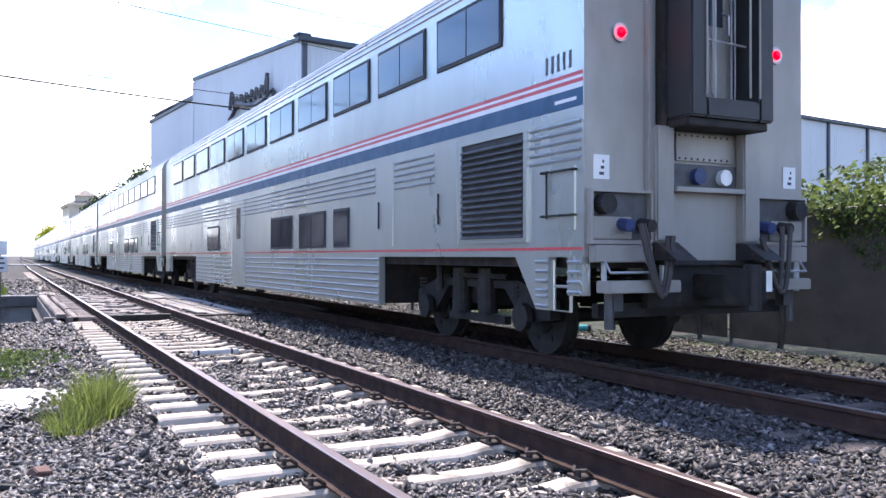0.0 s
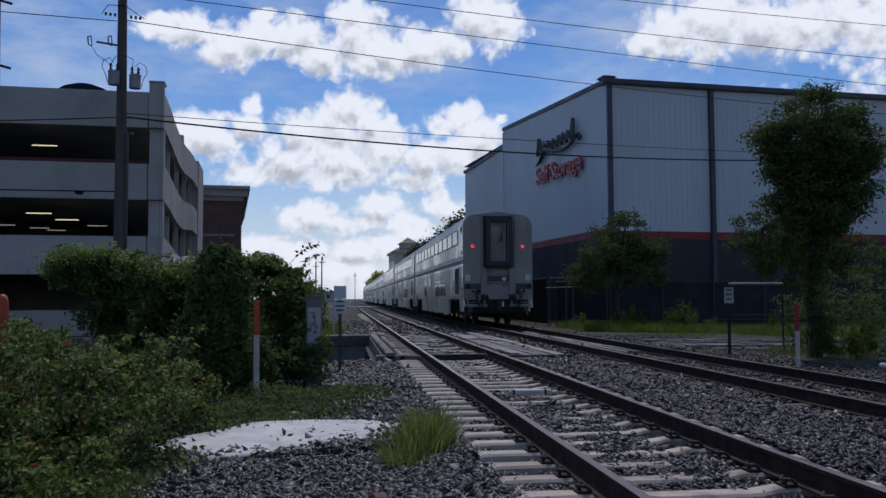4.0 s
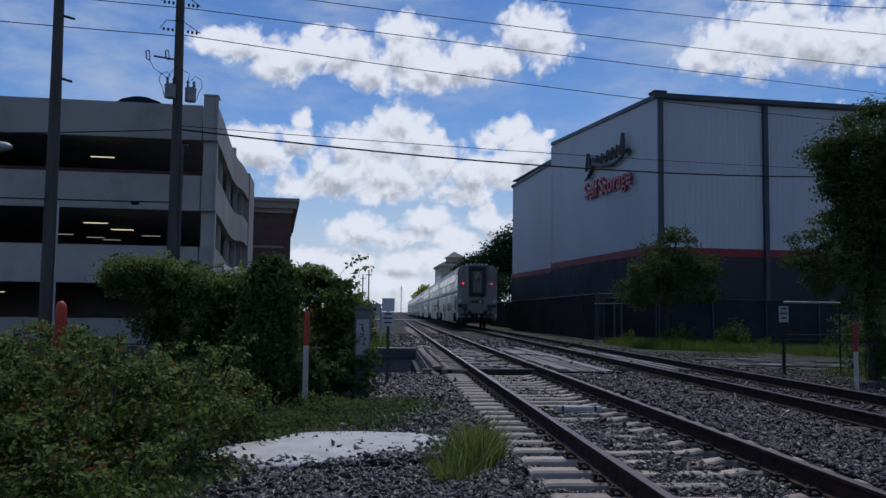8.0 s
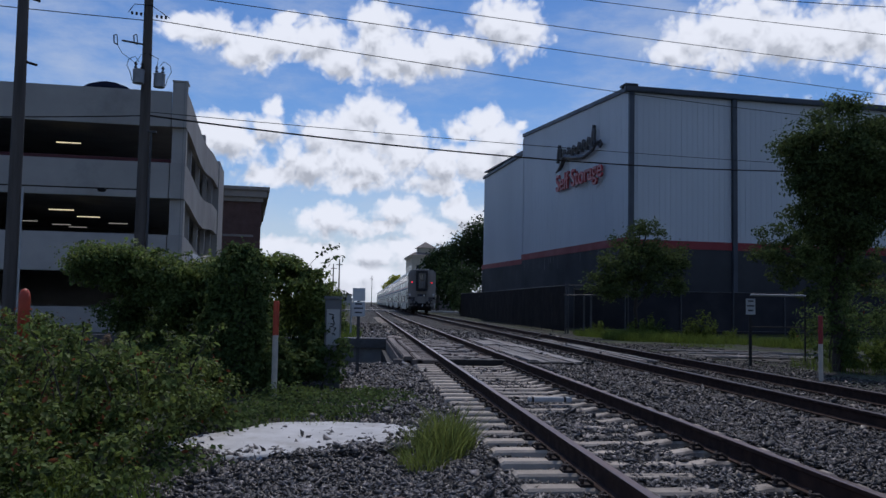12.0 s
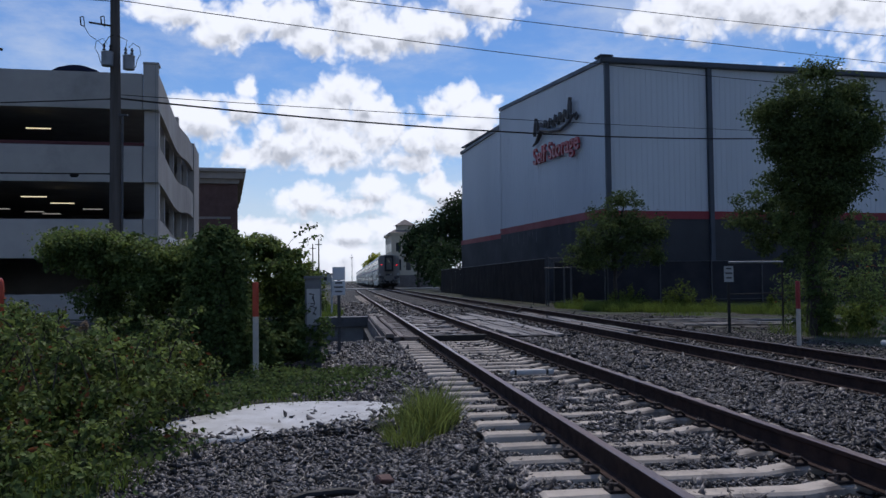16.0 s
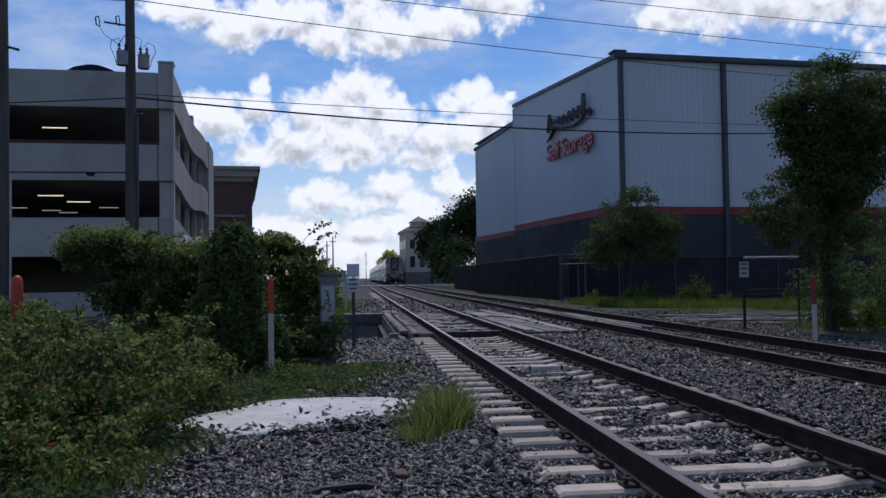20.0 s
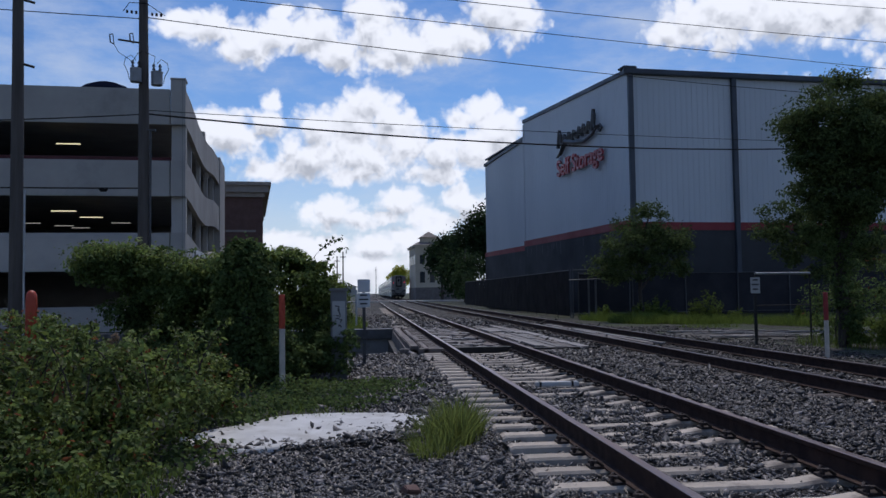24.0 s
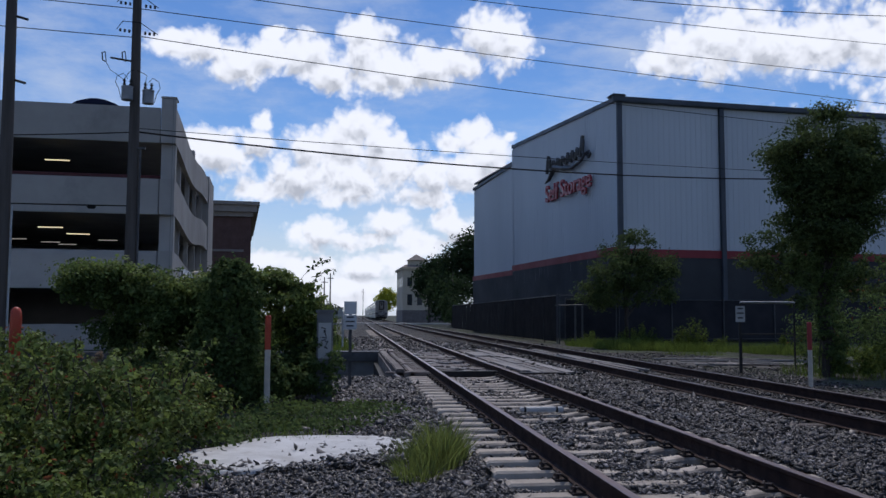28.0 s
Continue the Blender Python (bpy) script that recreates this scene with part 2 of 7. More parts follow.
def leafage(name, col, col2, amount=0.45):
    m = surface(name, col, 0.62 if amount > 0.5 else 0.8, 0, col2, 1.2, 0.3, 0, 10, 0, amount, spec=0.22 if amount > 0.5 else 0.12)
    m.node_tree.nodes["Principled BSDF"].inputs["Subsurface Weight"].default_value = 0.0
    nt = m.node_tree
    b = nt.nodes["Principled BSDF"]
    src = b.inputs["Base Color"].links[0].from_socket
    tr = nt.nodes.new("ShaderNodeBsdfTranslucent")
    nt.links.new(src, tr.inputs[0])
    mx = nt.nodes.new("ShaderNodeMixShader")
    mx.inputs[0].default_value = 0.45
    nt.links.new(b.outputs[0], mx.inputs[1]), nt.links.new(tr.outputs[0], mx.inputs[2])
    nt.links.new(mx.outputs[0], nt.nodes["Material Output"].inputs[0])
    return m


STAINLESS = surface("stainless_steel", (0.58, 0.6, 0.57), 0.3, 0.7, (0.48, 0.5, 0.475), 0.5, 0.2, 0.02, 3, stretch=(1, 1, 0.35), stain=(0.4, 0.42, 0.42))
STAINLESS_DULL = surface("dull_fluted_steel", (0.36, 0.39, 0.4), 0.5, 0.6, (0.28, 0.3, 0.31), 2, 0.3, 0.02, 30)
# end steel: grime, plus the shade on the rear face put into its colour
STAINLESS_END = surface("weathered_shaded_steel_end", (0.3, 0.283, 0.26), 0.55, 0.2, (0.23, 0.215, 0.195), 1.6, 0.4, 0.05, 20, stretch=(1, 1, 0.4), stain=(0.2, 0.185, 0.165))
ROOF_STEEL = surface("ribbed_roof_steel", (0.5, 0.52, 0.54), 0.4, 0.75, (0.4, 0.41, 0.43), 1.5, 0.3, 0.05, 30)
GASKET = surface("black_rubber", (0.018, 0.018, 0.02), 0.6, 0, (0.03, 0.03, 0.03), 6)
DARK_STEEL = surface("dark_underframe_steel", (0.016, 0.014, 0.013), 0.7, 0.1, (0.009, 0.008, 0.008), 5, stain=(0.045, 0.032, 0.026))
PAINT_RED = surface("red_stripe", (0.55, 0.07, 0.08), 0.4, 0, (0.47, 0.06, 0.07), 4, 0.15, 0.03)
PAINT_WHITE = surface("white_stripe", (0.72, 0.72, 0.72), 0.4, 0, (0.62, 0.62, 0.63), 4, 0.15, 0.03)
PAINT_BLUE = surface("blue_stripe", (0.012, 0.075, 0.16), 0.5, 0, (0.01, 0.062, 0.13), 4, 0.15, 0.03)
CAR_GLASS = surface("dark_car_glass", (0.03, 0.035, 0.045), 0.06, 0, (0.025, 0.03, 0.04), 2, 0.2, 0.0, spec=0.9)
LAMP_RED = glowing("red_marker_glow", (0.8, 0.0, 0.0008), 7.0)
HOSE_RUBBER = surface("hose_rubber", (0.03, 0.028, 0.027), 0.7, 0, (0.06, 0.045, 0.04), 14)
FITTING_BLUE = surface("blue_fitting", (0.025, 0.045, 0.14), 0.5, 0, (0.02, 0.03, 0.09), 9)
DARK_PIPE = surface("dark_weathered_pipe", (0.09, 0.09, 0.095), 0.6, 0.3, (0.06, 0.06, 0.062), 6)
BALE_WHITE = surface("white_enamel", (0.75, 0.75, 0.73), 0.5, 0, (0.6, 0.6, 0.58), 9)
RAIL_SIDE = surface("rusted_rail", (0.055, 0.028, 0.02), 0.8, 0.0, (0.026, 0.016, 0.014), 7, 0.4, 0.3, 90, spec=0.2)
RAIL_TOP = surface("polished_rail_head", (0.36, 0.28, 0.25), 0.33, 0.8, (0.2, 0.145, 0.125), 9, 0.3, 0.03, stretch=(1, 0.05, 1))
RAIL_TOP_DULL = surface("dull_rail_head", (0.2, 0.16, 0.15), 0.4, 0.7, (0.05, 0.04, 0.036), 9, 0.3, 0.05, stretch=(1, 0.05, 1))
TIE_CONCRETE = surface("weathered_concrete_tie", (0.49, 0.42, 0.345), 0.9, 0, (0.38, 0.325, 0.265), 6, 0.4, 0.3, 70, 0.2, stain=(0.13, 0.11, 0.095))
TIE_WOOD = surface("creosoted_timber_tie", (0.085, 0.065, 0.055), 0.85, 0, (0.05, 0.04, 0.035), 5, 0.4, 0.5, 50, 0.25, stretch=(0.25, 1, 1))
CLIP_RUST = surface("rusted_fasteners", (0.035, 0.022, 0.018), 0.85, 0.0, (0.02, 0.013, 0.011), 12)
STONE = surface("ballast_stone", (0.084, 0.073, 0.067), 0.45, 0, (0.038, 0.0335, 0.031), 20, 0.2, 0.3, 80, 0, 1.5)
# ballast towards the far track: its shade is put into a darker stone colour
STONE_SHADE = surface("shaded_ballast_stone", (0.044, 0.036, 0.032), 0.6, 0, (0.021, 0.0175, 0.016), 20, 0.3, 0.3, 80, 0, 1.5)
TIMBER = surface("weathered_grey_timber", (0.21, 0.18, 0.16), 0.85, 0, (0.12, 0.1, 0.09), 5, 0.4, 0.5, 45, 0.2, stretch=(1, 0.15, 1))
WORN_SLAB = surface("grey_worn_plank", (0.27, 0.25, 0.235), 0.9, 0, (0.18, 0.165, 0.15), 3, 0.4, 0.3, 60, 0.25, stretch=(1, 0.2, 1), stain=(0.1, 0.09, 0.08))
CONCRETE = surface("weathered_concrete", (0.44, 0.43, 0.41), 0.85, 0, (0.34, 0.33, 0.31), 1.2, 0.4, 0.2, 30, 0.05, stain=(0.25, 0.24, 0.22))
SLAB = surface("pale_worn_concrete", (0.58, 0.57, 0.555), 0.9, 0, (0.44, 0.43, 0.41), 2.5, 0.3, 0.2, 60, 0.1, stain=(0.36, 0.34, 0.31))
BARE = surface("bare_pale_dirt", (0.11, 0.097, 0.084), 0.9, 0, (0.045, 0.04, 0.034), 2.0, 0.5, 0.3, 40, stain=(0.09, 0.085, 0.06))
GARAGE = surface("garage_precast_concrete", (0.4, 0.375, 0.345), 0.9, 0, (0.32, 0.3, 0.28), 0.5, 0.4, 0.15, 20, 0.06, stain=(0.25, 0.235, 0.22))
PIT_WALL = surface("dark_grey_concrete", (0.2, 0.2, 0.2), 0.85, 0, (0.14, 0.14, 0.14), 1.5, 0.4, 0.2, 30, stain=(0.08, 0.08, 0.08))
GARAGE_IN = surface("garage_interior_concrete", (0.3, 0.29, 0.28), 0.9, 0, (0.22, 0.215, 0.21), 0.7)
TUBE = glowing("fluorescent_tube", (1.0, 0.84, 0.5), 1.1)
TUBE_DIM = glowing("dim_fluorescent_tube", (1.0, 0.92, 0.75), 0.3)
RED_PAINT_IN = surface("dark_red_paint", (0.09, 0.012, 0.016), 0.7, 0, (0.06, 0.009, 0.012), 2)
SIDING = surface("pale_metal_siding", (0.52, 0.55, 0.58), 0.55, 0.0, (0.46, 0.49, 0.52), 0.3, 0.2, 0.04, 8, stretch=(1, 1, 0.25), stain=(0.5, 0.53, 0.56))
SIDING_RED = surface("red_metal_trim", (0.23, 0.016, 0.024), 0.6, 0, (0.19, 0.013, 0.02), 0.8, 0.3, 0.04)
SIDING_GREY = surface("dark_grey_siding", (0.026, 0.028, 0.033), 0.75, 0, (0.02, 0.021, 0.025), 0.4, 0.3, 0.05, 8)
TRIM_DARK = surface("dark_blue_grey_trim", (0.045, 0.056, 0.075), 0.55, 0, (0.036, 0.045, 0.06), 1.0)
SIGN_BLACK = surface("black_sign_letters", (0.03, 0.03, 0.035), 0.4, 0, (0.04, 0.04, 0.045), 2)
SIGN_RED = surface("red_sign_letters", (0.38, 0.03, 0.04), 0.4, 0, (0.33, 0.026, 0.034), 2)
SIGN_WHITE = surface("white_sign_face", (0.7, 0.7, 0.7), 0.5, 0, (0.62, 0.62, 0.62), 3)
BRICK = surface("brown_red_brick", (0.13, 0.07, 0.056), 0.85, 0, (0.1, 0.053, 0.043), 2, 0.3, 0.2, 40)
CORNICE = surface("tan_cornice", (0.3, 0.26, 0.22), 0.8, 0, (0.24, 0.2, 0.17), 1)
CREAM = surface("cream_stucco", (0.52, 0.45, 0.34), 0.85, 0, (0.45, 0.39, 0.3), 0.6)
ROOF_TILE = surface("grey_brown_roof", (0.2, 0.17, 0.15), 0.8, 0, (0.14, 0.12, 0.11), 1.5)
DARK_GLASS = surface("dark_window_glass", (0.03, 0.035, 0.04), 0.1, 0, (0.02, 0.025, 0.03), 1, 0.1, 0)
POLE_WOOD = surface("grey_utility_pole", (0.1, 0.085, 0.075), 0.9, 0, (0.06, 0.052, 0.047), 6, 0.4, 0.4, 40, stretch=(1, 1, 0.08))
GALV = surface("galvanised_steel", (0.42, 0.43, 0.44), 0.5, 0.6, (0.33, 0.34, 0.35), 6, 0.3, 0.1)
TRANSFORMER = surface("grey_transformer_enamel", (0.27, 0.28, 0.3), 0.5, 0.1, (0.2, 0.21, 0.22), 4)
WIRE = surface("black_cable", (0.014, 0.014, 0.015), 0.9, 0, (0.02, 0.02, 0.02), 3, spec=0.1)
POST_ORANGE = surface("orange_marker_plastic", (0.44, 0.05, 0.016), 0.55, 0, (0.36, 0.042, 0.014), 5, 0.25)
POST_RED = surface("dark_red_sleeve", (0.3, 0.025, 0.025), 0.6, 0, (0.22, 0.02, 0.02), 6)
POST_WHITE = surface("white_marker_plastic", (0.62, 0.54, 0.45), 0.6, 0, (0.46, 0.4, 0.33), 6, 0.35, stain=(0.35, 0.33, 0.3))
SCREEN_BLUE = surface("navy_fence_screen", (0.026, 0.026, 0.031), 0.85, 0, (0.019, 0.019, 0.024), 1.0, 0.4, 0.15, 60, spec=0.35)
SCREEN_PALE = surface("faded_fence_screen", (0.13, 0.11, 0.095), 0.95, 0, (0.07, 0.06, 0.053), 1.6, 0.7, 0.2, 60, stain=(0.03, 0.026, 0.023), spec=0.1)
SCREEN = surface("dark_fence_screen", (0.028, 0.023, 0.021), 0.95, 0, (0.018, 0.016, 0.015), 1.2, 0.5, 0.2, 90, stain=(0.011, 0.01, 0.009), spec=0.1)
DOME = surface("dark_blue_membrane", (0.008, 0.011, 0.024), 1.0, 0, (0.006, 0.008, 0.018), 1, 0.2, 0, spec=0.0)
TEAL = surface("teal_plastic_pipe", (0.05, 0.42, 0.42), 0.45, 0, (0.04, 0.33, 0.34), 5)
ROCK_WHITE = surface("white_rock", (0.7, 0.69, 0.66), 0.85, 0, (0.55, 0.54, 0.5), 10)
BARK = surface("dark_bark", (0.06, 0.048, 0.04), 0.9, 0, (0.035, 0.028, 0.024), 9, 0.4, 0.6, 40, stretch=(1, 1, 0.2))
LEAF_BUSH = leafage("bush_leaves", (0.17, 0.215, 0.055), (0.075, 0.108, 0.033), 0.8)
LEAF_VINE = leafage("vine_leaves", (0.12, 0.165, 0.053), (0.066, 0.1, 0.036), 0.5)
LEAF_TREE = leafage("tree_leaves", (0.11, 0.146, 0.05), (0.064, 0.09, 0.035), 0.5)
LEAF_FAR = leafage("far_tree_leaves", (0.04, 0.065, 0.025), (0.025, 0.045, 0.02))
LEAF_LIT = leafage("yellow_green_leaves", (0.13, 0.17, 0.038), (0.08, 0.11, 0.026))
# sunshine on the one far tree is put into this bright leaf colour
LEAF_SUNLIT = leafage("sunlit_tree_leaves", (0.5, 0.5, 0.06), (0.36, 0.38, 0.05))
# sun on the hedge's crest and tips, put into a lighter leaf colour
LEAF_SPRAY = leafage("sunlit_spray_leaves", (0.22, 0.27, 0.07), (0.13, 0.175, 0.05), 0.6)
DRY_TUFT = leafage("dried_tuft", (0.3, 0.22, 0.15), (0.2, 0.15, 0.1), 0.3)
LEAF_DRY = leafage("russet_leaves", (0.22, 0.07, 0.03), (0.14, 0.06, 0.03))
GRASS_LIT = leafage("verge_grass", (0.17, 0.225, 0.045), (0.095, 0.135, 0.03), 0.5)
GRASS = leafage("grass_blades", (0.2, 0.235, 0.06), (0.12, 0.155, 0.042), 0.55)


def ground_material():
    """Ballast along the tracks, weedy dirt beyond, told apart by the place on the ground."""
    m = bpy.data.materials.new("ballast_and_dirt")
    m.use_nodes = True
    nt = m.node_tree
    N, L = nt.nodes.new, nt.links.new
    b = nt.nodes["Principled BSDF"]
    tc = N("ShaderNodeTexCoord").outputs["Object"]
    sep = N("ShaderNodeSeparateXYZ")
    L(tc, sep.inputs[0])

    def math_(op, a, c=None, clamp=False):
        n = N("ShaderNodeMath")
        n.operation, n.use_clamp = op, clamp
        for i, v in enumerate((a, c)):
            if v is not None:
                if isinstance(v, (int, float)):
                    n.inputs[i].default_value = v
                else:
                    L(v, n.inputs[i])
        return n.outputs[0]

    def noise_(sc, det=5.0):
        n = N("ShaderNodeTexNoise")
        n.inputs["Scale"].default_value, n.inputs["Detail"].default_value = sc, det
        L(tc, n.inputs["Vector"])
        return n.outputs["Fac"]

    def ramp(v, *stops):
        n = N("ShaderNodeValToRGB")
        L(v, n.inputs[0])
        while len(n.color_ramp.elements) < len(stops):
            n.color_ramp.elements.new(0.5)
        for e, (p, c) in zip(n.color_ramp.elements, stops):
            e.position, e.color = p, (*c, 1)
        return n.outputs[0]

    def mix(f, a, c):
        n = N("ShaderNodeMix")
        n.data_type = "RGBA"
        L(f, n.inputs["Factor"])
        ins = [i for i in n.inputs if i.type == "RGBA"]
        L(a, ins[0]), L(c, ins[1])
        return [o for o in n.outputs if o.type == "RGBA"][0]

    vor = N("ShaderNodeTexVoronoi")
    vor.inputs["Scale"].default_value = 26.0
    L(tc, vor.inputs["Vector"])
    cell = N("ShaderNodeSeparateColor")
    L(vor.outputs["Color"], cell.inputs[0])
    stone = ramp(cell.outputs[0], (0.0, (0.012, 0.011, 0.011)), (0.5, (0.03, 0.027, 0.025)), (0.85, (0.06, 0.054, 0.049)), (1.0, (0.17, 0.165, 0.15)))
    dirt = ramp(noise_(2.2), (0.3, (0.016, 0.0135, 0.0115)), (0.52, (0.03, 0.0255, 0.021)), (0.7, (0.06, 0.052, 0.043)))
    weed = ramp(noise_(9.0), (0.3, (0.02, 0.026, 0.01)), (0.7, (0.05, 0.066, 0.02)))
    wob = math_("MULTIPLY", math_("SUBTRACT", noise_(0.9, 6.0), 0.5), 3.2)
    x = math_("ADD", sep.outputs[0], wob)
    left = math_("MULTIPLY", math_("SUBTRACT", -0.6, x), 2.2, True)
    right = math_("MULTIPLY", math_("SUBTRACT", x, 8.7), 1.5, True)
    off = math_("MAXIMUM", left, right)
    soil = mix(math_("MULTIPLY", math_("SUBTRACT", noise_(0.55, 5.0), 0.42), 9.0, True), dirt, weed)
    L(mix(off, stone, soil), b.inputs["Base Color"])
    b.inputs["Roughness"].default_value = 0.9
    bp = N("ShaderNodeBump")
    bp.inputs["Strength"].default_value, bp.inputs["Distance"].default_value = 0.9, 0.04
    L(math_("ADD", math_("MULTIPLY", vor.outputs["Distance"], -1.0), noise_(30.0)), bp.inputs["Height"])
    L(bp.outputs[0], b.inputs["Normal"])
    return m


GROUND = ground_material()

# ------------------------------------------------------------------ mesh helpers


def box(bm, x0, x1, y0, y1, z0, z1, m=None):
    vs = [bm.verts.new((x, y, z)) for z in (z0, z1) for y in (y0, y1) for x in (x0, x1)]
    if m is not None:
        for v in vs:
            v.co = m @ v.co
    for f in ((0, 2, 3, 1), (4, 5, 7, 6), (0, 1, 5, 4), (2, 6, 7, 3), (0, 4, 6, 2), (1, 3, 7, 5)):
        bm.faces.new([vs[i] for i in f])
    return vs


def rod(bm, p, q, r, seg=8, r2=None):
    p, q = Vector(p), Vector(q)
    a = (q - p).normalized()
    u = a.orthogonal().normalized()
    w = a.cross(u)
    rings = []
    for c, k in ((p, r), (q, r if r2 is None else r2)):
        rings.append([bm.verts.new(c + (u * math.cos(t) + w * math.sin(t)) * k) for t in (2 * math.pi * i / seg for i in range(seg))])
    for i in range(seg):
        bm.faces.new((rings[0][i], rings[0][(i + 1) % seg], rings[1][(i + 1) % seg], rings[1][i]))
    bm.faces.new(rings[0][::-1]), bm.faces.new(rings[1])


def tube(bm, pts, r, seg=8):
    """A bent round bar through points."""
    pts = [Vector(p) for p in pts]
    rings = []
    u = None
    for i, p in enumerate(pts):
        a = (pts[min(i + 1, len(pts) - 1)] - pts[max(i - 1, 0)]).normalized()
        u = a.orthogonal().normalized() if u is None else (u - a * u.dot(a)).normalized()
        w = a.cross(u)
        k = r[i] if isinstance(r, (list, tuple)) else r
        rings.append([bm.verts.new(p + (u * math.cos(t) + w * math.sin(t)) * k) for t in (2 * math.pi * j / seg for j in range(seg))])
    for s, e in zip(rings, rings[1:]):
        for i in range(seg):
            bm.faces.new((s[i], s[(i + 1) % seg], e[(i + 1) % seg], e[i]))
    bm.faces.new(rings[0][::-1]), bm.faces.new(rings[-1])


def prism(bm, profile, y0, y1, axis="y"):
    """A closed outline in x, z swept along y (or outline in y, z swept along x)."""
    put = (lambda a, b, c: (a, c, b)) if axis == "y" else (lambda a, b, c: (c, a, b))
    s = [bm.verts.new(put(a, b, y0)) for a, b in profile]
    e = [bm.verts.new(put(a, b, y1)) for a, b in profile]
    n = len(profile)
    for i in range(n):
        bm.faces.new((s[i], s[(i + 1) % n], e[(i + 1) % n], e[i]))
    bm.faces.new(s[::-1]), bm.faces.new(e)
    bmesh.ops.recalc_face_normals(bm, faces=bm.faces[:])


def link(name, bm, material, bevel=0.0, smooth=False):
    if bevel:
        bmesh.ops.bevel(bm, geom=bm.edges[:], offset=bevel, segments=2, affect="EDGES", clamp_overlap=True)
    me = bpy.data.meshes.new(name)
    bm.to_mesh(me)
    bm.free()
    if smooth:
        me.polygons.foreach_set("use_smooth", [True] * len(me.polygons))
    for k in (material if isinstance(material, (list, tuple)) else (material,)):
        me.materials.append(k)
    return new(name, me)


def part(name, bm, material, parent, label="", bevel=0.0, smooth=False):
    ob = link(name, bm, material, bevel, smooth)
    ob.parent = parent
    return tagged(ob, label)


def boxpart(name, dims, material, parent, label="", bevel=0.0):
    bm = bmesh.new()
    box(bm, *dims)
    return part(name, bm, material, parent, label, bevel)


def thing(name, label, category, m=None, group="", kind=""):
    e = new(name)
    e.empty_display_size = 0.2
    if m is not None:
        e.matrix_basis = m
    return tagged(e, label, category, group, kind)


def shared(name, me, parent, m):
    ob = new(name, me)
    ob.parent = parent
    ob.matrix_basis = m
    return ob


def fast_mesh(name, verts, faces, material, smooth=False):
    """verts (n, 3), faces (k, 3 or 4) arrays."""
    me = bpy.data.meshes.new(name)
    k = faces.shape[1]
    me.vertices.add(len(verts)), me.loops.add(faces.size), me.polygons.add(len(faces))
    me.vertices.foreach_set("co", np.ascontiguousarray(verts, dtype=np.float32).ravel())
    me.loops.foreach_set("vertex_index", faces.astype(np.int32).ravel())
    me.polygons.foreach_set("loop_start", np.arange(0, faces.size, k, dtype=np.int32))
    if smooth:
        me.polygons.foreach_set("use_smooth", np.ones(len(faces), dtype=bool))
    for mt in (material if isinstance(material, (list, tuple)) else (material,)):
        me.materials.append(mt)
    me.update(calc_edges=True)
    return me


def turned(n, rng):
    """n random rotation matrices."""
    q = rng.normal(size=(n, 4))
    q /= np.linalg.norm(q, axis=1)[:, None]
    w, x, y, z = q.T
    return np.stack([1 - 2 * (y * y + z * z), 2 * (x * y - z * w), 2 * (x * z + y * w), 2 * (x * y + z * w), 1 - 2 * (x * x + z * z), 2 * (y * z - x * w),
                     2 * (x * z - y * w), 2 * (y * z + x * w), 1 - 2 * (x * x + y * y)], 1).reshape(n, 3, 3)


